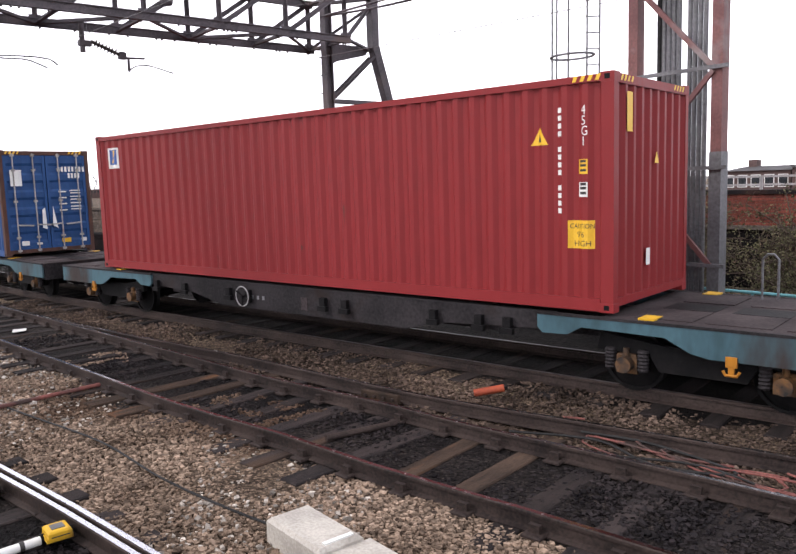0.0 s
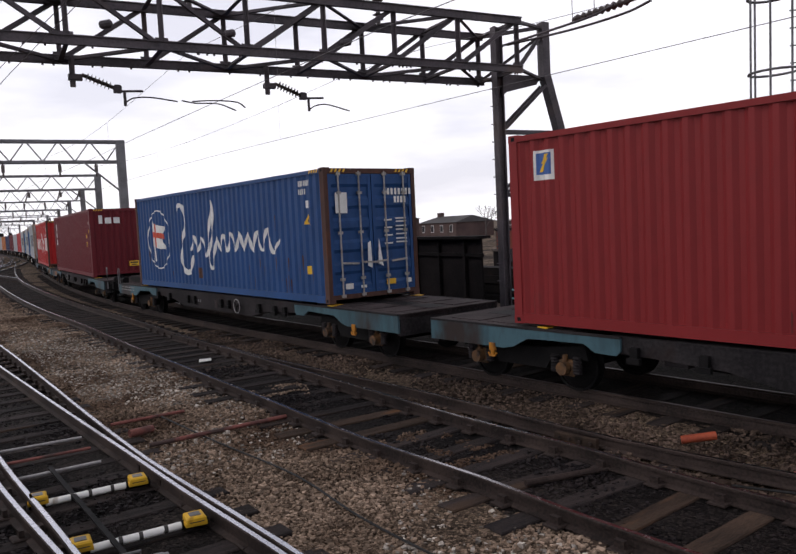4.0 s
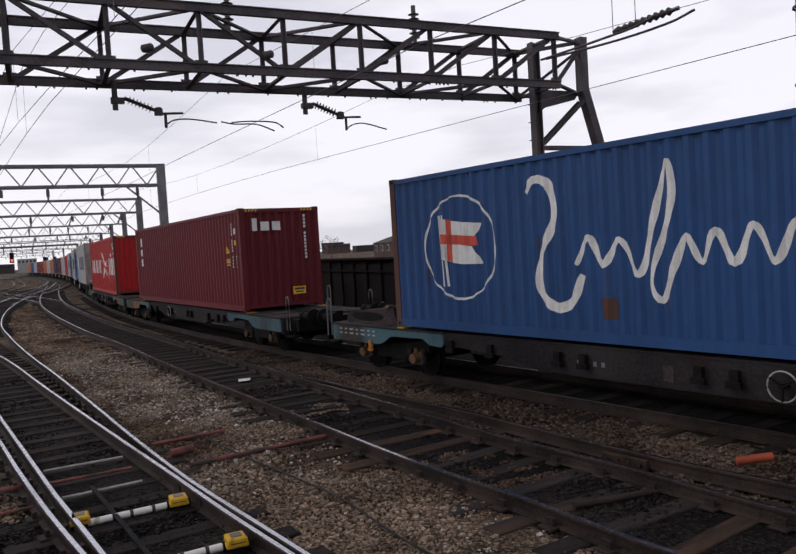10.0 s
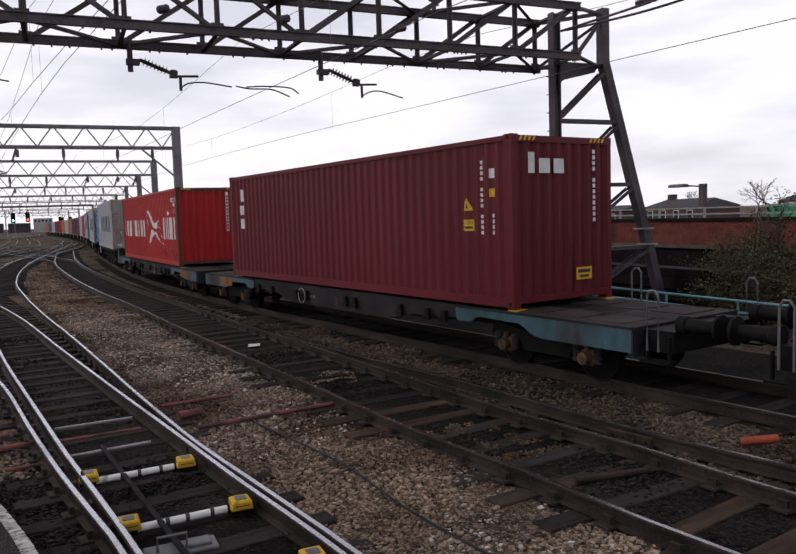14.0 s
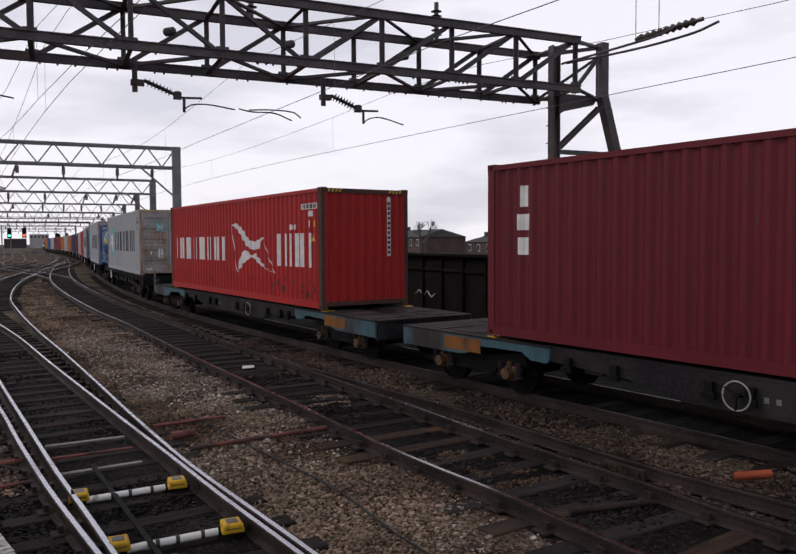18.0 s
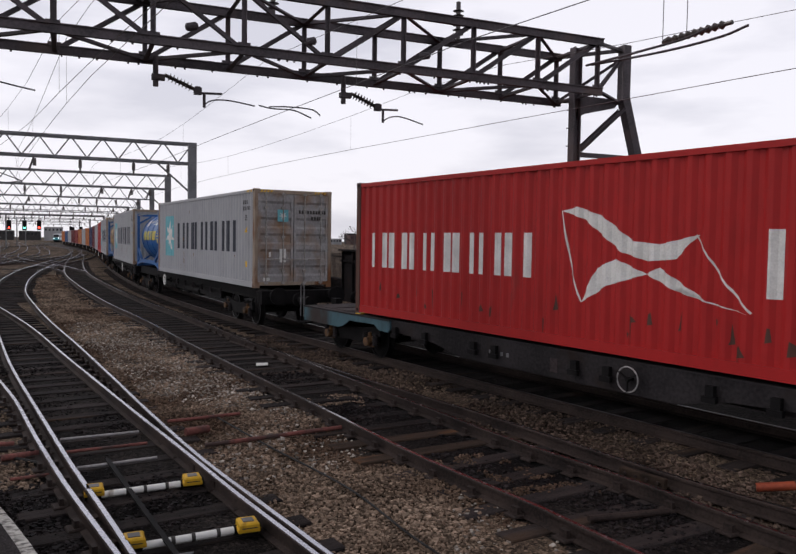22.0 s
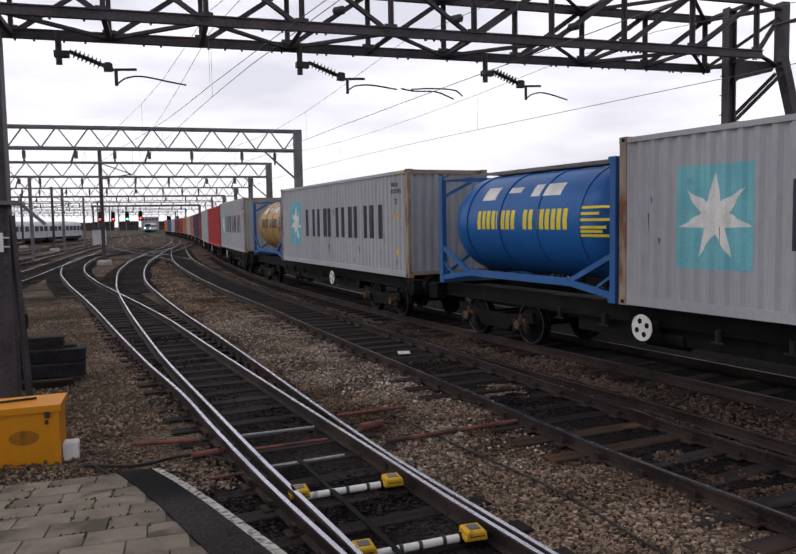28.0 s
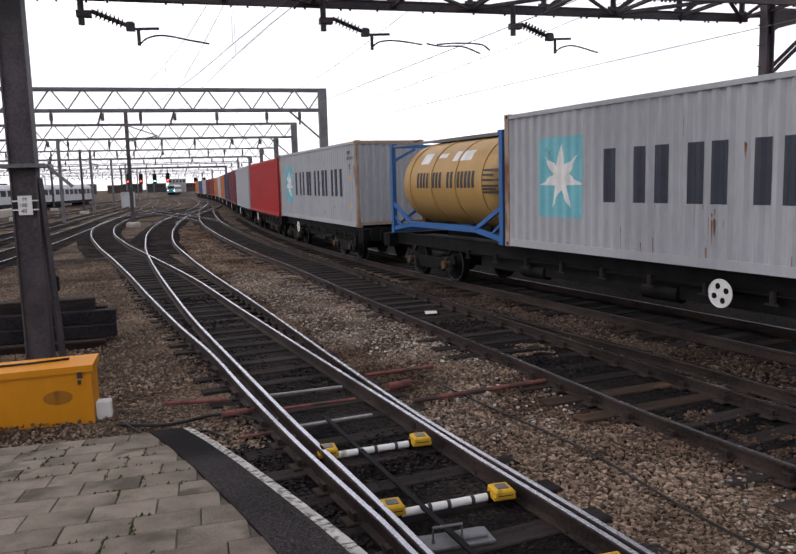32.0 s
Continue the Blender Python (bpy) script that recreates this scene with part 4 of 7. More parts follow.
    part("coupling", Geo().box(*sorted((e * (h + 0.5), e * (h + 0.75))), -0.1, 0.1, 0.85, 1.05).pipe([(e * (h + 0.7), 0, 0.9), (e * (h + 0.9), 0, 0.72), (e * (h + 1.15), 0, 0.85)], 0.04), M["black"], w)
    for r in range(2 if marked else 0):
        for k in range(9):
            bx = x - e * (0.35 + 0.15 * k + 0.04 * (k % 3))
            part("marking", Geo().box(bx - 0.04, bx + 0.04, -1.296, -1.291, D - 0.12 - 0.09 * r, D - 0.085 - 0.09 * r), M["pale_pipe"], w)


def skeletal_wagon(front, back, z=1.18, wheel=-2.6):
    """A 60 ft wagon with open bogies and a shallow frame."""
    L = front - back
    h = L / 2
    w = ride(thing("skeletal_wagon", "dark container wagon with open bogies", "wagon", group="wagons of the train"), front - 2.66, back + 2.66)
    D = z - 0.02
    for s in (-1, 1):
        sill = part("solebar", Geo().box(-h + 0.4, h - 0.4, s * 0.86 - 0.06, s * 0.86 + 0.06, D - 0.3, D).box(-h + 0.4, h - 0.4, s * 0.86 - 0.12, s * 0.86 + 0.12, D - 0.32, D - 0.29), M["black"], w)
        for px in np.linspace(-5, 5, 9):
            part("valve", Geo().tube((px, s * 0.98, 0.72), (px, s * 0.98, 0.92), 0.05, 8).bar((px - 0.12, s * 1.0, 0.72), (px + 0.12, s * 1.0, 0.72), 0.03, 0.03), M["wagon"], sill)
    part("underframe", Geo().box(-h + 0.5, h - 0.5, -0.3, 0.3, D - 0.5, D - 0.1).box(-4.6, 4.6, -0.85, 0.85, D - 0.62, D - 0.3), M["black"], w)
    for px in (-2.9, 0.9):
        part("air_tank", Geo().lathe([(0, 0.06), (0.05, 0.17), (0.9, 0.17), (0.95, 0.06)], (px, -0.75, 0.62), (1, 0, 0), 14), M["black"], w, smooth=True)
    for e in (1, -1):
        bogie(w, e * (h - 2.66), 2.0, 0.46, rim=True)
        xa, xb = sorted((e * (h - 0.4), e * h))
        part("headstock", Geo().box(xa, xb, -1.2, 1.2, D - 0.4, D - 0.02), M["black"], w)
        for s in (-1, 1):
            part("buffer", Geo().lathe([(0, 0.11), (0.3, 0.11), (0.3, 0.085), (0.46, 0.085), (0.48, 0.25), (0.52, 0.25), (0.53, 0.0001)], (e * h, s * 0.88, 1.02), (e, 0, 0), 18), M["black"], w, smooth=True)
            part("handrail", Geo().pipe([(e * (h - 0.1), s * 1.25, 0.5), (e * (h - 0.1), s * 1.25, 1.12), (e * (h - 0.35), s * 1.25, 1.12), (e * (h - 0.35), s * 1.25, 0.5)], 0.014, 6), M["wagon"], w)
    hand_wheel(w, wheel, -1.22, 0.82, 0.22, False)
    part("wheel_shaft", Geo().tube((wheel, -1.2, 0.82), (wheel, -0.8, 0.82), 0.03, 8), M["black"], w)
    return w


def tank_container(label, front, tank, z=1.18, frame_mat=None, words=None):
    """A 20 ft tank container: a ribbed barrel in a frame."""
    L, W, H = 6.058, 2.438, 2.591
    c = ride(thing("tank_container", label, "tank container", group="containers on the train"), front - 1.0, front - L + 1.0)
    h, y0 = L / 2, W / 2
    fm = frame_mat or M["frame_blue"]
    zc, r = z + 1.42, 1.12
    prof = [(-h + 0.22, 0.0001), (-h + 0.26, 0.5), (-h + 0.36, 0.85), (-h + 0.5, 1.02), (-h + 0.7, 1.1), (-h + 0.85, r), (h - 0.85, r), (h - 0.7, 1.1), (h - 0.5, 1.02), (h - 0.36, 0.85), (h - 0.26, 0.5), (h - 0.22, 0.0001)]
    barrel = part("tank", Geo().lathe(prof, (0, 0, zc), (1, 0, 0), 48), tank, c, smooth=True)
    for px in (-1.95, -0.65, 0.65, 1.95):
        part("rib", Geo().lathe([(px - 0.045, r - 0.01), (px - 0.045, r + 0.022), (px + 0.045, r + 0.022), (px + 0.045, r - 0.01)], (0, 0, zc), (1, 0, 0), 48), tank, barrel)
    for e in (1, -1):
        x = e * h
        for s in (-1, 1):
            y = s * (y0 - 0.06)
            part("corner_post", Geo().box(*sorted((x, x - e * 0.14)), *sorted((s * y0, s * (y0 - 0.12))), z + 0.12, z + H - 0.12), fm, c)
            for zz in (z, z + H - 0.118):
                part("corner_casting", Geo().chamfered(*sorted((x + e * 0.003, x - e * 0.178)), *sorted((s * (y0 + 0.003), s * (y0 - 0.158))), zz, zz + 0.118, 0.008), fm, c)
            part("brace", Geo().bar((x - e * 0.1, y, z + 0.85), (x - e * 1.25, y, z + 0.32), 0.08, 0.1).bar((x - e * 0.1, y, z + 0.12), (x - e * 1.35, y, z + 0.3), 0.08, 0.12).bar((x - e * 0.6, y, z + 0.2), (x - e * 0.1, y, z + 0.5), 0.05, 0.05), fm, c)
            part("top_brace", Geo().bar((x - e * 0.1, y, z + H - 0.5), (x - e * 0.55, y * 0.55, z + H - 0.16), 0.07, 0.07), fm, c)
        part("end_bar", Geo().box(*sorted((x, x - e * 0.1)), -y0 + 0.16, y0 - 0.16, z + 0.02, z + 0.14).box(*sorted((x, x - e * 0.1)), -y0 + 0.16, y0 - 0.16, z + H - 0.12, z + H - 0.02), fm, c)
        part("end_brace", Geo().bar((x - e * 0.05, -y0 + 0.15, z + 0.2), (x - e * 0.05, 0, z + 0.9), 0.07, 0.07).bar((x - e * 0.05, y0 - 0.15, z + 0.2), (x - e * 0.05, 0, z + 0.9), 0.07, 0.07), fm, c)
    for s in (-1, 1):
        y = s * (y0 - 0.06)
        part("side_rail", Geo().bar((-h + 1.3, y, z + 0.3), (h - 1.3, y, z + 0.3), 0.09, 0.15), fm, c)
        part("top_rail", Geo().bar((-h + 0.15, y, z + H - 0.07), (h - 0.15, y, z + H - 0.07), 0.06, 0.06), M["steel_grey"], c)
    part("walkway", Geo().box(-h + 0.9, h - 0.9, -0.25, 0.25, zc + r + 0.03, zc + r + 0.06), M["steel_grey"], c)
    part("manhole", Geo().tube((0, 0.35, zc + r - 0.1), (0, 0.35, zc + r + 0.1), 0.28, 16), M["steel_grey"], c)
    return c


M["frame_blue"] = paint("blue_frame_paint", (0.03, 0.12, 0.33), 0.75, 0.45, (0.08, 0.05, 0.04), 0.72, 2.0)
PAINT = {
    "maroon": paint("maroon_container_paint", (0.2, 0.018, 0.02), 0.88, 0.5, (0.1, 0.03, 0.025), 0.7, 1.5),
    "blue": paint("blue_container_paint", (0.02, 0.068, 0.195), 0.75, 0.5, (0.1, 0.05, 0.035), 0.72, 1.4),
    "plum": paint("plum_container_paint", (0.125, 0.012, 0.018), 0.8, 0.5, (0.1, 0.03, 0.03), 0.75, 1.6),
    "red": paint("red_container_paint", (0.38, 0.017, 0.017), 0.8, 0.5, (0.12, 0.035, 0.03), 0.7, 1.4),
    "grey": paint("grey_container_paint", (0.36, 0.37, 0.39), 0.85, 0.5, (0.22, 0.13, 0.08), 0.7, 1.3),
    "grey_door": surface("rust_washed_door_paint", (0.22, 0.215, 0.22), (0.36, 0.35, 0.35), 0.6, 0.0, 1.2, 14.0, (0.23, 0.13, 0.065), 1.5, 0.46, 0.06, stretch=(1.0, 1.0, 0.7), soft=0.2),
    "rusty": paint("rust_streaked_edge_paint", (0.34, 0.27, 0.21), 0.72, 0.65, (0.17, 0.075, 0.032), 0.46, 2.4),
    "brown": paint("brown_edge_paint", (0.09, 0.045, 0.035), 0.6, 0.7, (0.11, 0.04, 0.02), 0.58, 2.5),
    "tank_blue": paint("blue_tank_paint", (0.015, 0.11, 0.34), 0.85, 0.35, (0.05, 0.06, 0.09), 0.74, 1.0),
    "tank_tan": paint("tan_tank_paint", (0.42, 0.26, 0.09), 0.85, 0.4, (0.2, 0.1, 0.04), 0.72, 1.0),
    "orange": paint("orange_container_paint", (0.42, 0.13, 0.03), 0.8, 0.5, (0.12, 0.05, 0.03), 0.7, 1.4),
    "navy": paint("navy_container_paint", (0.02, 0.03, 0.09), 0.8, 0.5, (0.1, 0.05, 0.035), 0.7, 1.4),
}

# Leading ends, metres behind the first container's leading end.
G1, G2, G3, G4 = -0.4, -17.84, -37.27, -55.23
box_red = container("maroon corrugated container with yellow warning stickers", (PAINT["maroon"], PAINT["maroon"]), G1)
box_blue = container("blue corrugated container with rusty posts and locked doors", (PAINT["blue"], PAINT["brown"]), G2, end="doors")
box_plum = container("plum corrugated container with white markings", (PAINT["plum"], PAINT["plum"]), G3)
box_vermilion = container("scuffed red corrugated container with a white bird emblem", (PAINT["red"], PAINT["brown"]), G4)
flat_wagon(G2 + 20.34, G2 + 3.3, 1)
flat_wagon(G2 + 2.43, G2 - 14.61, -1, wheel=1.65)
flat_wagon(G3 + 2.43, G3 - 14.61, 1, accents=True)
flat_wagon(G4 + 2.43, G4 - 14.61, -1, accents=True, wheel=1.6)
ZS = 1.18
HS = 2.75
G5 = -73.12
box_grey = container("pale grey container with a teal star panel and rusty doors", (PAINT["grey"], PAINT["rusty"]), G5, H=2.896, z=ZS, end="doors", door_mat=PAINT["grey_door"])
tank_1 = tank_container("blue ribbed tank container with yellow lettering bars", G5 - 12.28, PAINT["tank_blue"])
skeletal_wagon(G5 + 0.75, G5 - 18.9)
G6 = -92.93
box_grey_2 = container("pale grey container with a teal star panel and a rusty corner", (PAINT["grey"], PAINT["rusty"]), G6, z=ZS)
tank_2 = tank_container("tan ribbed tank container in a blue frame", G6 - 12.28, PAINT["tank_tan"])
skeletal_wagon(G6 + 0.4, G6 - 18.9, wheel=3.0)
G7 = -114.08
box_grey_3 = container("pale grey container with dark lettering bars", (PAINT["grey"], PAINT["rusty"]), G7, z=ZS)
skeletal_wagon(G7 + 0.5, G7 - 12.6)
G8 = -127.0
for k, (col, n) in enumerate([("red", 12.19), ("grey", 12.19), ("plum", 12.19), ("navy", 12.19), ("orange", 12.19), ("grey", 12.19), ("orange", 12.19), ("maroon", 12.19), ("plum", 12.19), ("grey", 12.19), ("blue", 12.19), ("orange", 12.19)]):
    container(f"{col} corrugated container far down the train", (PAINT[col], PAINT[col]), G8 - 13.3 * k, z=1.1)
    skeletal_wagon(G8 - 13.3 * k + 0.4, G8 - 13.3 * k - 12.6, 1.1)


# ---- markings on the train ----
def clip_x(poly, x0, x1):
    """The part of an (x, z) polygon between two upright lines."""
    for lim, sign in ((x0, 1), (x1, -1)):
        out = []
        for i, (ax, az) in enumerate(poly):
            bx, bz = poly[(i + 1) % len(poly)]
            ina, inb = sign * (ax - lim) >= 0, sign * (bx - lim) >= 0
            if ina:
                out.append((ax, az))
            if ina != inb:
                u = (lim - ax) / (bx - ax)
                out.append((lim, az + u * (bz - az)))
        poly = out
        if len(poly) < 3:
            return []
    return poly


SIDE = corrugation(12.19)


def decal(c, name, polys, mat, z=1.0, lift=0.004, label=""):
    """Paint on a container's near wall: flat shapes (x, height) that follow its corrugations."""
    if name in ("word_blocks", "number_bars"):
        for poly in polys:
            decal(c, "marking_bar", [poly], mat, z, lift, label)
        return None
    g = Geo()
    bx = [x for x, d in SIDE]
    by = [d for x, d in SIDE]
    for poly in polys:
        lo, hi = min(p[0] for p in poly), max(p[0] for p in poly)
        cuts = [lo] + [x for x in bx if lo < x < hi] + [hi]
        for a, b in zip(cuts, cuts[1:]):
            piece = clip_x(poly, a, b) if b - a > 1e-5 else []
            if len(piece) >= 3:
                g.add([(x, -(1.219 - float(np.interp(x, bx, by)) - 0.004) - lift, z + h) for x, h in piece], [tuple(range(len(piece)))])
    return part(name, g, mat, c, label)


def end_decal(c, name, polys, mat, z=1.0, L=12.19, label="", inset=0.0):
    """Paint on a container's leading end; polys in (y, height)."""
    if name in ("word_blocks", "number_bars"):
        for poly in polys:
            end_decal(c, "marking_bar", [poly], mat, z, L, label, inset)
        return None
    g = Geo()
    for poly in polys:
        g.add([(L / 2 + 0.006 - inset, y, z + h) for y, h in poly], [tuple(range(len(poly)))])
    return part(name, g, mat, c, label)


def rect(x0, x1, z0, z1):
    return [(x0, z0), (x1, z0), (x1, z1), (x0, z1)]


def ribbon(pts, w):
    """Quads of a flat band along a smooth line of (x, z) points."""
    line = spline([(x, z, 0) for x, z in pts], 0.06)
    out = []
    for i, p in enumerate(line):
        d = line[min(i + 1, len(line) - 1)] - line[max(i - 1, 0)]
        d.normalize()
        k = w * (0.6 + 0.4 * abs(math.sin(i * 0.11)))
        out.append(((p.x - d.y * k / 2, p.y + d.x * k / 2), (p.x + d.y * k / 2, p.y - d.x * k / 2)))
    return [[a[0], a[1], b[1], b[0]] for a, b in zip(out, out[1:])]


def words(text, x, z, size, spread=1.0):
    """Triangles of built-in lettering with its lower left corner at (x, z)."""
    cu = bpy.data.curves.new("lettering", "FONT")
    cu.body, cu.size = text, size
    ob = new("lettering", cu)
    me = bpy.data.meshes.new_from_object(ob)
    me.calc_loop_triangles()
    tri = [[(x + me.vertices[i].co.x * spread, z + me.vertices[i].co.y) for i in t.vertices] for t in me.loop_triangles]
    bpy.data.objects.remove(ob)
    bpy.data.curves.remove(cu)
    bpy.data.meshes.remove(me)
    return tri


def bars(x0, x1, z0, z1, n, stroke):
    """A row of plain upright bars, two for each sign of the marking, as wide and high as it is."""
    out = []
    w = (x1 - x0) / n
    for i in range(n):
        a, b = x0 + i * w + 0.07 * w, x0 + (i + 1) * w - 0.07 * w
        k = min(stroke * 1.25, 0.42 * (b - a))
        out += [rect(a, a + k, z0, z1), rect(b - k, b, z0, z1)]
    return out


def column(x, z0, z1, n, w):
    """Upright row of small plain bars."""
    h = (z1 - z0) / n
    return [rect(x - w / 2, x + w / 2, z0 + i * h + 0.2 * h, z0 + i * h + 0.85 * h) for i in range(n) if i % 5 != 4]


def star(cx, cz, r, points=7, inner=0.38):
    out = []
    for i in range(points):
        a = math.pi / 2 + 2 * math.pi * i / points
        s = math.pi / points
        out.append([(cx, cz), (cx + math.cos(a - s) * r * inner, cz + math.sin(a - s) * r * inner), (cx + math.cos(a) * r, cz + math.sin(a) * r), (cx + math.cos(a + s) * r * inner, cz + math.sin(a + s) * r * inner)])
    return out


def warning(c, x, z0, zb, r=0.13):
    decal(c, "warning_triangle", [[(x - r, z0), (x + r, z0), (x, z0 + 1.75 * r)]], M["sticker_yellow"], zb)
    decal(c, "warning_mark", [[(x - r * 0.2, z0 + 0.3 * r), (x + r * 0.25, z0 + 0.3 * r), (x, z0 + 1.1 * r)]], M["ink"], zb, 0.006)


def hazard(c, x0, x1, z, y=-1.2235):
    n = 4
    for i in range(n):
        a = x0 + (x1 - x0) * i / n
        w = (x1 - x0) / n
        part("hazard_stripe", Geo().add([(a, y, z), (a + w * 0.5, y, z), (a + w * 0.8, y, z + 0.07), (a + w * 0.3, y, z + 0.07)], [(0, 1, 2, 3)]), M["sticker_yellow"], c)


def end_hazard(c, z, L=12.19):
    for y0 in (-1.05, 0.65):
        for i in range(4):
            y = y0 + i * 0.1
            part("hazard_stripe", Geo().add([(L / 2 + 0.004, y, z), (L / 2 + 0.004, y + 0.05, z), (L / 2 + 0.004, y + 0.09, z + 0.07), (L / 2 + 0.004, y + 0.04, z + 0.07)], [(0, 1, 2, 3)]), M["sticker_yellow"], c)


M["panel_blue"] = surface("emblem_blue", (0.02, 0.07, 0.25), (0.03, 0.1, 0.32), 0.5, 0, 2, 20, bump=0)
# Maroon container.
decal(box_red, "emblem_panel", [rect(-5.62, -5.26, 2.18, 2.62)], M["lettering"])
decal(box_red, "emblem_field", [rect(-5.58, -5.3, 2.26, 2.58)], M["panel_blue"], lift=0.006)
decal(box_red, "emblem_stripe", [[(-5.54, 2.3), (-5.47, 2.3), (-5.34, 2.5), (-5.42, 2.5)], [(-5.5, 2.42), (-5.43, 2.42), (-5.33, 2.56), (-5.41, 2.56)]], M["sticker_yellow"], lift=0.008)
warning(box_red, 5.08, 2.08, 1.0)
decal(box_red, "number_bars", column(5.36, 1.2, 2.54, 14, 0.065), M["lettering"])
for k, ch in enumerate("45G1"):
    decal(box_red, "code_letter", words(ch, 5.66, 2.42 - 0.125 * k, 0.16, 0.8), M["lettering"])
decal(box_red, "sticker", [rect(5.62, 5.75, 1.7, 1.88)], M["sticker_yellow"])
decal(box_red, "sticker_lines", [rect(5.64, 5.73, zz, zz + 0.03) for zz in (1.73, 1.79, 1.84)], M["ink"], lift=0.006)
decal(box_red, "sticker", [rect(5.62, 5.75, 1.42, 1.6)], M["lettering"])
decal(box_red, "sticker_lines", [rect(5.64, 5.73, zz, zz + 0.035) for zz in (1.45, 1.51, 1.56)], M["ink"], lift=0.006)
decal(box_red, "height_sign", [rect(5.48, 5.83, 0.78, 1.13)], M["sticker_yellow"])
decal(box_red, "height_sign_words", words("CAUTION", 5.5, 1.03, 0.085, 0.86) + words("9'6", 5.59, 0.92, 0.1) + words("HIGH", 5.55, 0.81, 0.1), M["ink"], lift=0.007)
hazard(box_red, 5.55, 5.95, 2.896 + 1.0 - 0.09)
end_hazard(box_red, 1.0 + 2.896 - 0.1)
end_decal(box_red, "sticker", [rect(-0.86, -0.7, 2.2, 2.68)], M["sticker_yellow"])
end_decal(box_red, "sticker", [[(0.0, 1.82), (0.14, 1.82), (0.07, 1.98)]], M["sticker_yellow"])
end_decal(box_red, "sticker", [rect(-0.25, -0.13, 0.5, 0.72)], M["lettering"])

# Blue container: ringed pennant, a brushed white wave and door marks.
ring = [(-4.12 + 0.95 * math.cos(a), 1.5 + 0.92 * math.sin(a)) for a in np.linspace(0, 2 * math.pi, 40)]
decal(box_blue, "emblem_ring", ribbon(ring, 0.045), M["lettering"])
decal(box_blue, "emblem_staff", [[(-4.62, 0.8), (-4.54, 0.8), (-4.62, 2.1), (-4.7, 2.1)], [(-4.48, 0.8), (-4.44, 0.8), (-4.52, 2.1), (-4.56, 2.1)]], M["lettering"])
decal(box_blue, "emblem_flag", [[(-4.66, 1.3), (-4.1, 1.2), (-4.08, 1.95), (-4.66, 2.05)], [(-4.1, 1.2), (-3.5, 1.2), (-3.75, 1.5), (-4.09, 1.55)], [(-4.09, 1.6), (-3.7, 1.65), (-3.5, 1.9), (-4.08, 1.95)]], M["lettering"])
decal(box_blue, "emblem_cross", [[(-4.66, 1.58), (-3.62, 1.52), (-3.64, 1.68), (-4.66, 1.76)], [(-4.46, 1.27), (-4.28, 1.24), (-4.28, 1.98), (-4.46, 2.02)]], M["flag_red"], lift=0.006)
decal(box_blue, "brushed_wave", ribbon([(-2.42, 2.3), (-2.25, 2.5), (-1.95, 2.4), (-1.85, 1.9), (-2.15, 1.3), (-2.2, 0.8), (-1.9, 0.5), (-1.55, 0.6), (-1.35, 1.0)], 0.16), M["lettering"], label="white brushed swash")
decal(box_blue, "brushed_wave", ribbon([(-1.45, 1.15), (-1.2, 1.55), (-0.95, 1.15), (-0.65, 1.5), (-0.35, 1.0), (-0.1, 1.7), (0.15, 2.5), (0.2, 2.0), (-0.15, 0.9), (0.0, 0.65), (0.2, 1.1), (0.4, 1.5), (0.6, 1.15), (0.8, 1.55), (1.05, 1.15), (1.3, 1.6), (1.55, 1.15), (1.8, 1.6), (2.05, 1.15), (2.3, 1.6), (2.55, 1.15), (2.8, 1.6), (3.05, 1.15), (3.35, 1.65), (3.6, 1.1), (3.95, 1.4)], 0.11), M["lettering"], label="white brushed wave")
decal(box_blue, "number_bars", bars(4.95, 5.45, 2.56, 2.68, 7, 0.018) + bars(4.95, 5.25, 2.38, 2.5, 4, 0.018), M["lettering"])
decal(box_blue, "sticker", [rect(5.24, 5.38, 2.08, 2.24)], M["lettering"])
warning(box_blue, 5.3, 1.72, 1.0)
decal(box_blue, "sticker", [rect(5.2, 5.34, 0.62, 0.8)], M["sticker_yellow"])
decal(box_blue, "rust_patch", [rect(-1.0, -0.72, 0.36, 0.66)], PAINT["brown"], lift=0.0045)
end_decal(box_blue, "notice", [rect(-0.96, -0.66, 1.92, 2.36)], M["lettering"])
end_decal(box_blue, "number_bars", [rect(0.32 + 0.1 * i, 0.38 + 0.1 * i, 2.3, 2.44) for i in range(8)] + [rect(0.6 + 0.09 * i, 0.66 + 0.09 * i, 2.12, 2.26) for i in range(4)], M["lettering"])
end_decal(box_blue, "data_bars", [rect(0.3, 0.52, zz, zz + 0.035) for zz in (1.72, 1.55, 1.38, 1.2)] + [rect(0.62, 0.92, zz, zz + 0.03) for zz in (1.75, 1.68, 1.58, 1.5, 1.4, 1.3, 1.22)], M["lettering"])
end_decal(box_blue, "sticker", [rect(0.3, 0.55, 0.3, 0.42)], M["sticker_yellow"])
end_decal(box_blue, "sticker", [rect(-0.8, -0.6, 0.28, 0.4), rect(0.85, 1.0, 0.3, 0.4), rect(-0.4, -0.25, 0.28, 0.34)], M["lettering"])
end_hazard(box_blue, 1.0 + 2.896 - 0.1)
end_decal(box_blue, "torn_seal", [[(-0.22, 0.75), (-0.1, 0.7), (-0.12, 1.3), (-0.2, 1.25)], [(0.06, 0.8), (0.2, 0.72), (0.1, 1.35)]], M["lettering"], inset=-0.045)
hazard(box_blue, 5.5, 5.9, 2.896 + 1.0 - 0.09)

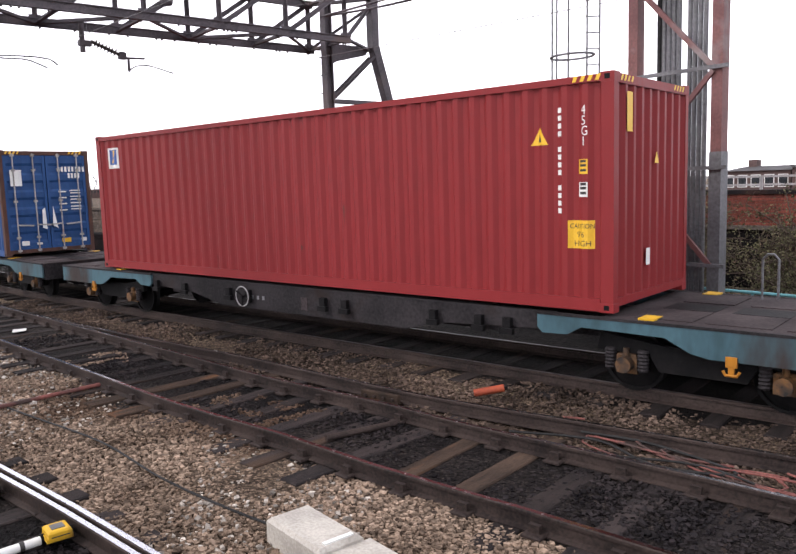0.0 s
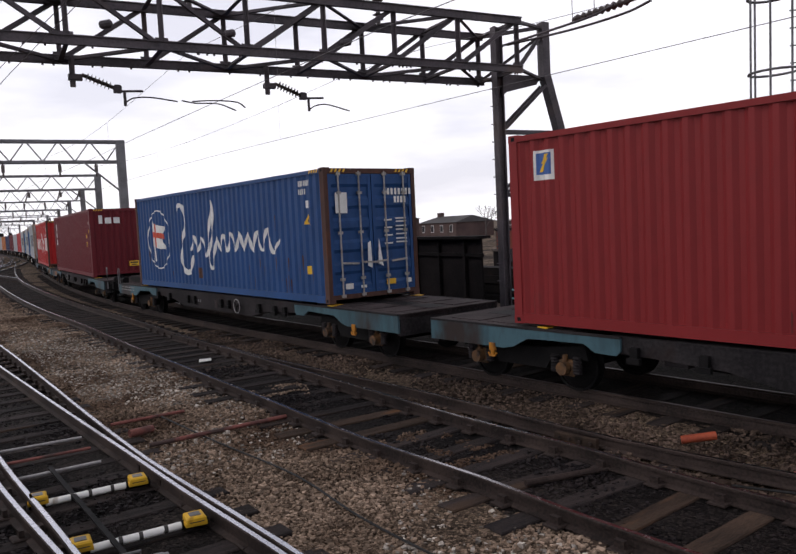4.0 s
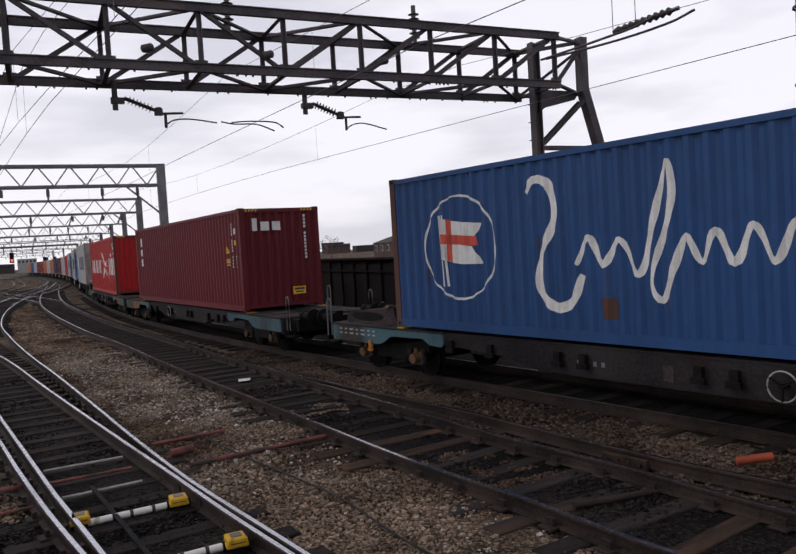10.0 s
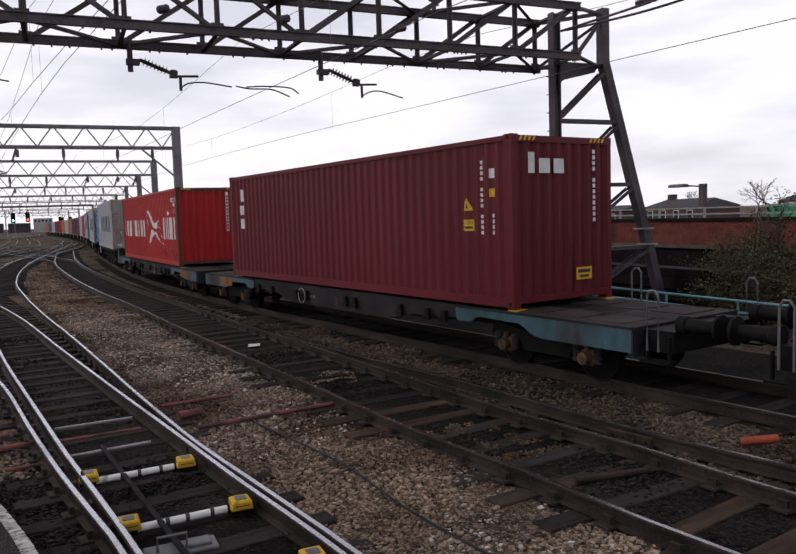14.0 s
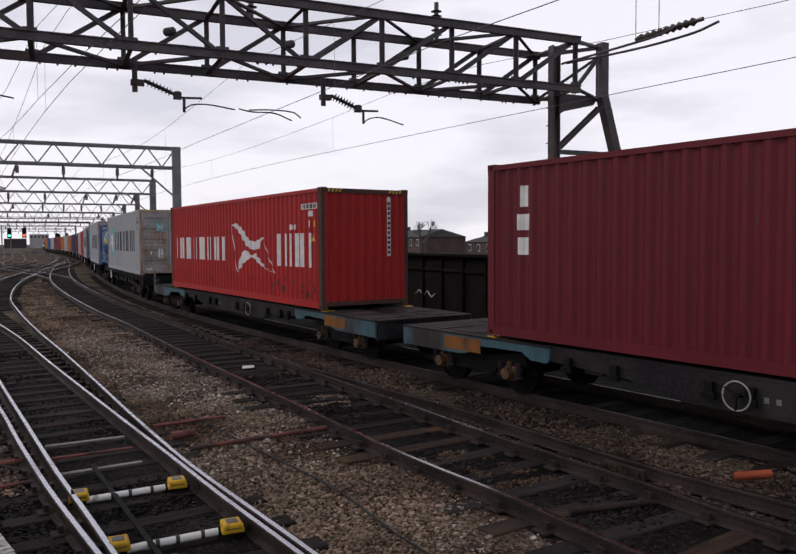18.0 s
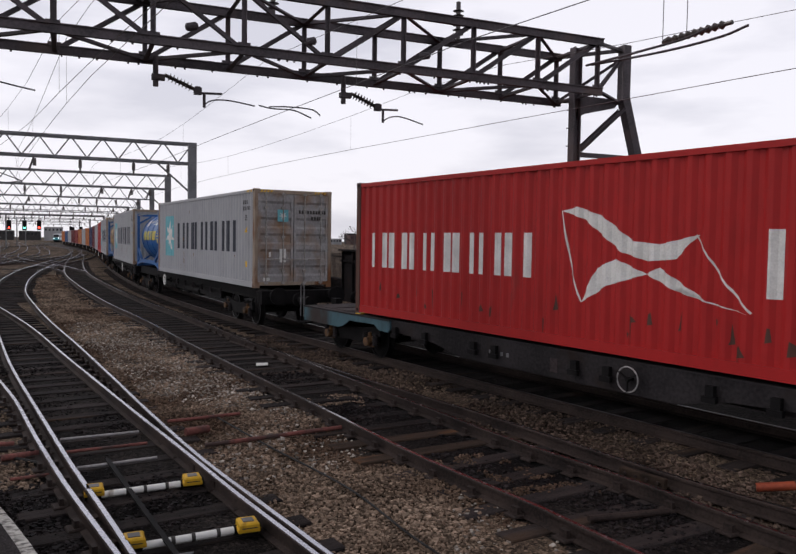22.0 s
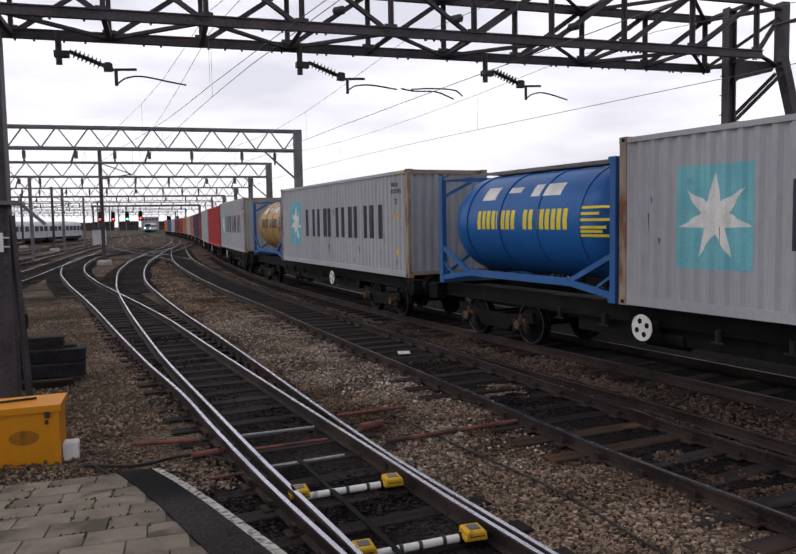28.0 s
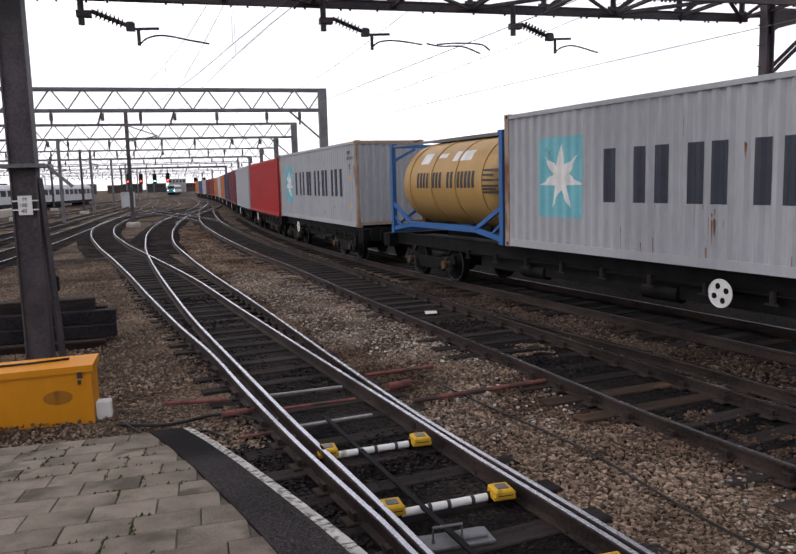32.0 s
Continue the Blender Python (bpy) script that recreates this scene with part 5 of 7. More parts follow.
# Plum container.
decal(box_plum, "word_blocks", [rect(-5.33, -5.18, 2.16, 2.5), rect(-5.4, -5.12, 1.78, 2.04), rect(-5.38, -5.14, 1.38, 1.66)], M["lettering"])
decal(box_plum, "number_bars", column(5.28, 1.22, 2.62, 15, 0.06) + column(5.57, 1.22, 1.7, 5, 0.05), M["lettering"])
decal(box_plum, "sticker", [rect(5.5, 5.62, 2.2, 2.36)], M["lettering"])
decal(box_plum, "sticker", [rect(5.5, 5.62, 1.88, 2.02)], M["sticker_yellow"])
warning(box_plum, 4.9, 1.66, 1.0)
decal(box_plum, "height_sign", [rect(4.76, 5.06, 1.3, 1.5)], M["sticker_yellow"])
decal(box_plum, "height_sign_words", words("CAUTION", 4.78, 1.42, 0.07, 0.86) + [rect(4.8, 5.02, 1.34, 1.38)], M["ink"], lift=0.007)
end_decal(box_plum, "word_blocks", [rect(-0.85, -0.7, 2.25, 2.6), rect(-0.6, -0.34, 2.25, 2.5), rect(-0.25, 0.0, 2.25, 2.5)], M["lettering"])
end_decal(box_plum, "number_bars", [rect(0.72, 0.79, 1.4 + 0.1 * i, 1.47 + 0.1 * i) for i in range(13) if i != 8], M["lettering"])
end_decal(box_plum, "height_sign", [rect(0.28, 0.68, 0.38, 0.6)], M["sticker_yellow"])
end_decal(box_plum, "height_sign_words", [rect(0.32, 0.64, 0.5, 0.56), rect(0.36, 0.6, 0.42, 0.46)], M["ink"], inset=-0.003)
end_hazard(box_plum, 1.0 + 2.896 - 0.1)

# Scuffed red container: serif-like bars and a bird emblem.
decal(box_vermilion, "word_blocks", bars(-5.55, -0.5, 1.04, 1.78, 7, 0.13), M["lettering"], label="white marking bars")
decal(box_vermilion, "word_blocks", bars(3.45, 5.55, 0.98, 1.82, 3, 0.15), M["lettering"], label="white marking bars")
decal(box_vermilion, "word_dots", [[(cx + 0.08 * math.cos(a), 1.98 + 0.08 * math.sin(a)) for a in np.linspace(0, 2 * math.pi, 10)[:-1]] for cx in (4.35, 4.58)], M["lettering"])
decal(box_vermilion, "bird_emblem", [[(0.15, 2.12), (0.45, 2.18), (0.95, 2.02), (0.6, 1.98)], [(0.6, 1.98), (0.95, 2.02), (1.5, 1.66), (1.3, 1.5)], [(1.3, 1.5), (1.5, 1.66), (1.95, 1.62), (1.75, 1.38)], [(1.75, 1.38), (1.95, 1.62), (2.55, 1.75), (2.2, 1.42)], [(0.55, 0.72), (0.75, 0.82), (1.2, 1.4), (0.85, 1.25)], [(0.75, 0.82), (1.05, 1.0), (1.75, 1.2), (1.2, 1.4)], [(1.75, 1.2), (2.2, 1.0), (2.75, 0.86), (1.95, 1.3)], [(2.2, 1.0), (3.3, 0.76), (2.75, 0.86), (2.3, 1.05)]], M["lettering"])
decal(box_vermilion, "bird_outline", ribbon([(0.15, 2.12), (0.3, 1.4), (0.55, 0.72)], 0.03) + ribbon([(2.5, 1.75), (2.9, 1.2), (3.3, 0.78)], 0.03), M["lettering"])
decal(box_vermilion, "number_plate", [rect(4.95, 5.8, 2.4, 2.54), rect(5.3, 5.55, 2.22, 2.36)], M["lettering"])
decal(box_vermilion, "plate_bars", [rect(5.0 + 0.08 * i, 5.05 + 0.08 * i, 2.42, 2.52) for i in range(10)], M["ink"], lift=0.007)
decal(box_vermilion, "sticker", [rect(5.34, 5.46, 1.96, 2.12)], M["lettering"])
decal(box_vermilion, "sticker", [rect(5.62, 5.74, 1.96, 2.12)], M["sticker_yellow"])
warning(box_vermilion, 5.62, 1.62, 1.0)
rnd_scuff = random.Random(5)
for k in range(26):
    x = rnd_scuff.choice((rnd_scuff.uniform(-5.8, 5.9), rnd_scuff.uniform(1.5, 5.9)))
    h = rnd_scuff.uniform(0.2, 0.55)
    decal(box_vermilion, "scuff", [[(x, h), (x + rnd_scuff.uniform(0.05, 0.14), h + 0.02), (x + rnd_scuff.uniform(0.03, 0.12), h + rnd_scuff.uniform(0.08, 0.3)), (x + 0.02, h + rnd_scuff.uniform(0.05, 0.2))]], PAINT["brown"], lift=0.0045)
end_decal(box_vermilion, "number_bars", [rect(0.6, 0.7, 1.25, 2.7)], M["lettering"])
end_decal(box_vermilion, "plate_bars", [rect(0.615, 0.685, 1.3 + 0.12 * i, 1.38 + 0.12 * i) for i in range(11)], M["ink"], inset=-0.003)
end_hazard(box_vermilion, 1.0 + 2.896 - 0.1)


def rust_streaks(c, n, x0, x1, h0, h1, seed, mat, z=1.0):
    """Ragged upright runs of rust on the near wall."""
    r = random.Random(seed)
    for k in range(n):
        x, top, l, w = r.uniform(x0, x1), r.uniform(h0, h1), r.uniform(0.08, 0.5), r.uniform(0.006, 0.02)
        decal(c, "rust_streak", [[(x - w, top), (x - 0.3 * w, top + 0.3 * w), (x + w, top - 0.02), (x + 0.7 * w, top - 0.55 * l), (x + 0.1 * w, top - l), (x - 0.6 * w, top - 0.6 * l)]], mat, z, 0.0048)


rust_streaks(box_blue, 16, 1.2, 5.6, 0.45, 1.05, 3, PAINT["brown"])
rust_streaks(box_blue, 8, -5.8, 5.8, 0.3, 2.4, 4, PAINT["brown"])
rust_streaks(box_vermilion, 10, -5.6, 5.8, 0.3, 0.7, 5, PAINT["brown"])
rust_streaks(box_plum, 6, -5.6, 5.8, 0.3, 2.4, 6, PAINT["brown"])
rust_streaks(box_red, 5, -5.6, 5.8, 0.25, 1.4, 7, PAINT["brown"])
for box, seed in ((box_grey, 8), (box_grey_2, 9), (box_grey_3, 10)):
    rust_streaks(box, 9, -2.5, 5.9, 0.25, 0.9, seed, PAINT["rusty"], ZS)
    rust_streaks(box, 7, -5.7, 5.9, 1.6, 2.6, seed + 20, PAINT["rusty"], ZS)
rust_streaks(box_grey_2, 7, -0.8, -0.3, 0.75, 1.05, 40, PAINT["rusty"], ZS)


def grey_marks(c, doors):
    decal(c, "star_panel", [rect(-4.86, -3.46, 0.7, 2.3)], M["teal_logo"], ZS, label="teal panel with a white star")
    decal(c, "star_emblem", star(-4.15, 1.5, 0.68), M["lettering"], ZS, 0.006)
    decal(c, "word_blocks", bars(-2.95, 4.45, 1.02, 2.0, 6, 0.25), M["lettering_navy"], ZS, label="navy marking bars")
    decal(c, "number_bars", bars(4.95, 5.45, 2.46, 2.58, 6, 0.02) + bars(4.95, 5.55, 2.28, 2.4, 7, 0.02), M["ink"], ZS)
    decal(c, "sticker_lines", [rect(5.2, 5.36, zz, zz + 0.03) for zz in (1.98, 2.04, 2.1)], M["ink"], ZS)
    warning(c, 5.3, 1.62, ZS)
    decal(c, "sticker", [rect(5.22, 5.36, 0.58, 0.76)], M["sticker_yellow"], ZS)
    r = random.Random(len(c.name) + ord(c.name[-1]))
    for k in range(9):
        x, h = r.uniform(-5.5, 5.7), r.uniform(0.2, 1.6)
        decal(c, "rust_streak", [[(x, h), (x + r.uniform(0.02, 0.06), h), (x + 0.03, h - r.uniform(0.1, 0.35))]], PAINT["rusty"], ZS, 0.0062)
    if doors:
        end_decal(c, "star_panel", [rect(-0.52, -0.18, 1.95, 2.3)], M["teal_logo"], ZS)
        end_decal(c, "star_emblem", star(-0.35, 2.13, 0.13), M["lettering"], ZS, inset=-0.003)
        end_decal(c, "number_bars", [rect(0.15 + 0.09 * i, 0.21 + 0.09 * i, 2.2, 2.3) for i in range(10)] + [rect(0.55 + 0.09 * i, 0.61 + 0.09 * i, 2.02, 2.12) for i in range(4)], M["ink"], ZS)
        for sheet in (rect(-0.45, -0.25, 0.75, 1.15), rect(-0.78, -0.72, 0.9, 1.05), rect(-0.95, -0.75, 0.2, 0.3)):
            end_decal(c, "notice", [sheet], M["lettering"], ZS)
        end_hazard(c, ZS + 2.896 - 0.1)
    hazard(c, 5.4, 5.9, ZS + 2.896 - 0.09)


grey_marks(box_grey, True)
grey_marks(box_grey_2, False)
grey_marks(box_grey_3, False)


def tank_patch(c, name, x0, x1, a0, a1, mat, lift=0.006, z=1.18):
    """A curved patch on the near flank of a tank: degrees above the middle height."""
    r, zc = 1.12 + lift, z + 1.42
    n = max(2, round((a1 - a0) / 5))
    v = []
    for i in range(n + 1):
        a = radians(a0 + (a1 - a0) * i / n)
        v += [(x0, -r * math.cos(a), zc + r * math.sin(a)), (x1, -r * math.cos(a), zc + r * math.sin(a))]
    return part(name, Geo().add(v, [(2 * i, 2 * i + 1, 2 * i + 3, 2 * i + 2) for i in range(n)]), mat, c)


def tank_marks(c, ink):
    for x0, x1 in ((-1.5, -0.05), (0.2, 1.65)):
        for poly in bars(x0, x1, -6, 15, 4, 0.1):
            tank_patch(c, "word_block", poly[0][0], poly[1][0], -6, 15, ink)
    tank_patch(c, "notice", -1.45, -0.95, 28, 46, M["lettering"])
    tank_patch(c, "notice", -0.55, -0.1, 36, 44, M["lettering"])
    tank_patch(c, "notice", 0.3, 1.25, 30, 46, M["lettering"])
    for k, (a, w) in enumerate(((14, 0.9), (8, 0.5), (2, 0.8), (-5, 0.7), (-9, 0.6), (-13, 0.8))):
        tank_patch(c, "small_print_bar", 2.0, 2.0 + w, a, a + 2.6, ink)


tank_marks(tank_1, M["lettering_yellow"])
tank_marks(tank_2, M["ink"])

# ---- overhead line ----
GX0, GX1, GZ0, GZ1, GY0, GY1 = -15.6, -14.1, 5.9, 6.95, -2.1, 11.62


def main_gantry():
    """The heavy box-lattice portal over the near tracks, with a raked leg beyond the train."""
    t = thing("overhead_gantry", "heavy dark steel lattice gantry across the tracks", "gantry")
    s = M["steel_dark"]
    n = 9
    st = (GY1 - GY0) / n
    xm = (GX0 + GX1) / 2
    for x in (GX0, GX1):
        for z in (GZ0, GZ1):
            part("chord", Geo().bar((x, GY0 - 1.6, z), (x, GY1 + 0.12, z), 0.09, 0.15).bar((x, GY0 - 1.6, z + 0.07), (x, GY1 + 0.12, z + 0.07), 0.15, 0.02), s, t)
        for i in range(-1, n + 1):
            y = GY0 + i * st
            part("upright", Geo().angle((x, y, GZ0), (x, y, GZ1), 0.08), s, t)
            p, q = (GZ1, GZ0) if x == GX1 or i > 4 else (GZ0, GZ1)
            if i < n:
                part("diagonal", Geo().angle((x, y, p if i < 5 else q), (x, y + st, q if i < 5 else p), 0.09), s, t)
            part("gusset_plate", Geo().box(x - 0.012, x + 0.012, y - 0.11, y + 0.11, GZ0 - 0.05, GZ0 + 0.14), s, t)
    for z in (GZ0, GZ1):
        for i in range(n + 1):
            y = GY0 + i * st
            part("cross_tie", Geo().angle((GX0, y, z), (GX1, y, z), 0.08), s, t)
            if i < n:
                e = 1 if i % 2 else -1
                part("lacing", Geo().angle((xm - e * (GX1 - GX0) / 2, y, z), (xm + e * (GX1 - GX0) / 2, y + st, z), 0.075), s, t)
    rnd = random.Random(2)
    for k in range(60):
        y = rnd.uniform(GY0, GY1)
        x = rnd.choice((GX0, GX1))
        part("bolt_head", Geo().tube((x, y, GZ0 - 0.11), (x, y, GZ0 - 0.07), 0.02, 6), s, t)
    f = lambda z: 12.98 + 1.67 * (6.0 - z) / 5.5
    part("leg", Geo().box(xm - 0.1, xm + 0.1, GY1 - 0.1, GY1 - 0.075, -0.4, GZ1 + 0.05).box(xm - 0.1, xm + 0.1, GY1 + 0.075, GY1 + 0.1, -0.4, GZ1 + 0.05).box(xm - 0.02, xm + 0.02, GY1 - 0.075, GY1 + 0.075, -0.4, GZ1 + 0.05), s, t)
    part("raked_leg", Geo().bar((xm, f(-0.4), -0.4), (xm, f(6.0), 6.0), 0.22, 0.2), s, t)
    part("raked_leg_head", Geo().box(xm - 0.11, xm + 0.11, 12.88, 13.08, 5.95, 7.2), s, t)
    for x in (GX0, GX1):
        part("head_tie", Geo().angle((x, GY1, GZ0 + 0.05), (xm, 12.9, GZ0), 0.09).angle((x, GY1, GZ1), (xm, 12.9, 7.1), 0.09).angle((x, GY1, GZ0), (xm, 12.9, 6.9), 0.07), s, t)
    part("knee_plate", Geo().plate([(0, 5.4), (0.25, 5.55), (1.1, 5.75), (1.25, 5.95), (0.1, 5.95)], -0.02, 0.02), s, t).matrix_local = Matrix.Translation((xm, GY1, 0)) @ Euler((0, 0, math.pi / 2)).to_matrix().to_4x4()
    for z0, z1 in ((0.3, 1.6), (1.75, 3.1), (3.25, 4.55), (4.7, 5.75)):
        for dx in (-0.11, 0.11):
            part("brace", Geo().angle((xm + dx, GY1 + 0.1, z0), (xm + dx, f(z1) - 0.1, z1), 0.06), s, t)
        part("brace", Geo().bar((xm, GY1 + 0.1, z0 - 0.07), (xm, f(z0) - 0.05, z0 - 0.07), 0.16, 0.09), s, t)
    for z in (1.72, 2.1):
        part("strap", Geo().box(xm - 0.17, xm + 0.17, f(z) - 0.17, f(z) + 0.17, z, z + 0.035), M["pale_pipe"], t)
    for k in range(12):
        part("step_peg", Geo().tube((xm, GY1 - 0.13, 1.2 + 0.4 * k), (xm, GY1 - 0.22, 1.2 + 0.4 * k), 0.012, 6), s, t)
    part("leg", Geo().box(xm - 0.18, xm + 0.18, GY0 - 0.41, GY0 - 0.385, -0.4, GZ1).box(xm - 0.18, xm + 0.18, GY0 - 0.055, GY0 - 0.03, -0.4, GZ1).box(xm - 0.02, xm + 0.02, GY0 - 0.385, GY0 - 0.055, -0.4, GZ1).box(xm + 0.1, xm + 0.115, GY0 - 0.385, GY0 - 0.055, -0.4, GZ1), s, t)
    part("stay", Geo().bar((xm + 0.1, GY0 + 0.14, -0.3), (xm, GY0 - 0.02, 2.9), 0.1, 0.06), s, t)
    part("bracket_shelf", Geo().box(xm - 0.35, xm + 0.35, GY0 - 0.55, GY0 + 0.15, 3.06, 3.12).bar((xm + 0.2, GY0 + 0.15, 3.08), (xm + 0.2, GY0 + 0.5, 2.75), 0.05, 0.05).bar((xm + 0.2, GY0 - 0.55, 3.08), (xm + 0.2, GY0 - 0.9, 2.75), 0.05, 0.05), M["steel_grey"], t)
    for y in (8.85, 4.8):
        ins = part("post_insulator", Geo().tube((GX0 + 0.3, y, GZ1), (GX0 + 0.3, y, GZ1 + 0.8), 0.05, 10), M["insulator"], t)
        for k in range(6):
            part("shed", Geo().lathe([(0, 0.05), (0.01, 0.12), (0.04, 0.05)], (GX0 + 0.3, y, GZ1 + 0.1 + 0.1 * k), (0, 0, 1), 14), M["insulator"], ins)
    for y in (3.1, 5.2, 7.5):
        part("clamp_block", Geo().lathe([(-0.11, 0.03), (-0.08, 0.07), (0.08, 0.07), (0.11, 0.03)], (GX1, y, GZ0 + 0.3), (0.3, 1, 0.2), 10), s, t)
    return t


main_gantry()
sign = thing("mile_plate", "small white plate with black figures on the gantry leg", "sign")
part("plate", Geo().box(-14.65, -14.62, -2.41, -2.21, 2.33, 2.63), M["white"], sign)
for z in (2.41, 2.55):
    part("band", Geo().box(-14.66, -14.652, -2.5, -2.12, z - 0.01, z + 0.01), M["white"], sign)
for k, txt in enumerate(("M", "188", "40")):
    tri = words(txt, 0, 0, 0.085)
    part("figures", Geo().add([(-14.612, -2.31 + p[0] - 0.03 * len(txt), 2.545 - 0.09 * k + p[1]) for t3 in tri for p in t3], [(3 * i, 3 * i + 1, 3 * i + 2) for i in range(len(tri))]), M["ink"], sign)


def cantilever(y, tip, arms):
    """An insulated arm that hangs under the gantry and steadies the contact wire."""
    X = -15.27
    t = thing("wire_support", "dark ribbed insulator with a bent steadying arm", "insulator arm", group="wire supports")
    part("drop_tube", Geo().tube((X, y, 5.9), (X, y, 5.36), 0.05, 10).box(X - 0.07, X + 0.07, y - 0.07, y + 0.16, 5.48, 5.58), M["steel_dark"], t)
    a, b = Vector((X, y + 0.16, 5.58)), Vector((X, y + 0.72, 5.36))
    rod = part("insulator_rod", Geo().tube(a, b, 0.035, 8), M["insulator"], t)
    d = b - a
    for k in range(7):
        part("shed", Geo().lathe([(-0.012, 0.035), (0, 0.085), (0.02, 0.035)], a + d * (0.15 + 0.11 * k), d, 12), M["insulator"], rod)
    part("cap", Geo().chamfered(X - 0.05, X + 0.05, y + 0.68, y + 0.82, 5.28, 5.43, 0.03), M["steel_dark"], t)
    part("arm_tube", Geo().tube((X, y + 0.75, 5.31), (X, y + 1.2, 5.33), 0.022, 8).tube((X, y + 0.87, 5.32), (X, y + 0.87, 5.05), 0.028, 8), M["steel_dark"], t)
    for pts in arms:
        part("steady_arm", Geo().pipe(spline([(X, y + p, z) for p, z in pts], 0.08), 0.014, 6), M["steel_dark"], t)


cantilever(2.63, 0, [[(0.87, 5.1), (1.0, 5.19), (1.3, 5.22), (1.82, 5.16)], [(1.9, 5.18), (2.15, 5.14), (2.6, 5.14), (2.95, 5.02)], [(2.1, 5.17), (2.5, 5.2), (3.0, 5.18), (3.14, 5.08)]])
cantilever(6.25, 0, [[(0.87, 5.07), (1.0, 5.16), (1.25, 5.2), (1.79, 5.08)]])
cantilever(-1.35, 0, [[(0.87, 5.06), (1.0, 5.17), (1.25, 5.22), (1.75, 5.14), (2.0, 5.1)]])


def wires():
    def shift(line, d, z):
        return [Vector((p.x, p.y, z)) for p in offset_line(spline(line, 3.0), d)]
    for line, d in ((TRAIN_LINE, 0.4), (SIDING, -0.2), ([((a[0] + b[0]) / 2, (a[1] + b[1]) / 2) for a, b in zip(R3, R4)], 0.1), ([((a[0] + b[0]) / 2, (a[1] + b[1]) / 2) for a, b in zip(R1, R2)], 0.1), ([(-14, -9.5), (-24, -8.6), (-40, -7.6), (-60, -7.4), (-90, -7.2), (-130, -6), (-220, -10)], 0.0)):
        low = shift(line, d, 5.06)
        t = thing("overhead_wire", "thin contact wire with its catenary and droppers", "overhead wire", group="overhead wires")
        part("contact_wire", Geo().pipe(low, 0.006, 4), M["wire"], t)
        high = [Vector((p.x, p.y, 5.75 + 0.55 * ((abs(p.x + 15.3) % 25.5) / 12.75 - 1) ** 2)) for p in low]
        part("catenary_wire", Geo().pipe(high, 0.005, 4), M["wire"], t)
        for p, q in list(zip(low, high))[::3]:
            part("dropper", Geo().tube(p, q, 0.003, 3, caps=False), M["wire"], t)


wires()

section = thing("section_insulator", "dark ribbed section insulator hung in the wire over the train", "insulator")
part("rod", Geo().lathe([(0, 0.03)] + [(0.1 + 0.05 * k, 0.03 if k % 2 else 0.06) for k in range(18)] + [(1.05, 0.03)], (-9.25, 8.95, 5.5), (1.0, 0.22, 0.05), 12), M["insulator"], section)
part("runner", Geo().pipe(spline([(-10.4, 8.5, 5.36), (-9.4, 8.72, 5.39), (-8.7, 8.88, 5.43), (-8.4, 8.95, 5.5)], 0.1), 0.018, 6), M["steel_dark"], section)
part("runner", Geo().pipe(spline([(-10.4, 8.6, 5.38), (-9.3, 9.05, 5.4), (-8.5, 9.3, 5.45), (-8.15, 9.38, 5.52)], 0.1), 0.018, 6), M["steel_dark"], section)
for p in ((-9.2, 8.9), (-8.85, 9.0)):
    part("hanger", Geo().tube((*p, 5.52), (*p, 6.6), 0.006, 5), M["wire"], section)


def far_gantry(x, y0, y1, z0, z1, legs, detail):
    t = thing("overhead_gantry", "grey steel lattice portal carrying the overhead line", "gantry", group="distant gantries")
    n = max(6, round((y1 - y0) / 1.45))
    st = (y1 - y0) / n
    mat = M["steel_grey"]
    for z in (z0, z1):
        part("chord", Geo().bar((x, y0, z), (x, y1, z), 0.12, 0.12), mat, t)
        if detail:
            part("chord", Geo().bar((x - 0.7, y0, z), (x - 0.7, y1, z), 0.1, 0.1), mat, t)
    for i in range(n):
        y = y0 + i * st
        part("diagonal", Geo().bar((x, y, z1), (x, y + st / 2, z0), 0.06, 0.06), mat, t)
        part("diagonal", Geo().bar((x, y + st / 2, z0), (x, y + st, z1), 0.06, 0.06), mat, t)
    for y in legs:
        w = 0.2 if y == y1 else 0.13
        part("leg", Geo().box(x - w, x + w, y - w, y + w, -0.3, z1 + 0.05), mat, t)
    part("knee_brace", Geo().bar((x, y1, z0 - 1.6), (x, y1 - 1.8, z0), 0.08, 0.08), mat, t)
    r = random.Random(round(-x))
    y = y1 - 1.2
    while y > y0 + 1:
        part("hanging_insulator", Geo().tube((x, y, z0), (x, y - r.choice((0, 0, 0.25)), z0 - 0.75), 0.05, 6).tube((x, y, z0 - 0.15), (x, y, z0 - 0.5), 0.09, 6), M["insulator"], t)
        y -= r.uniform(1.2, 2.6)
    return t


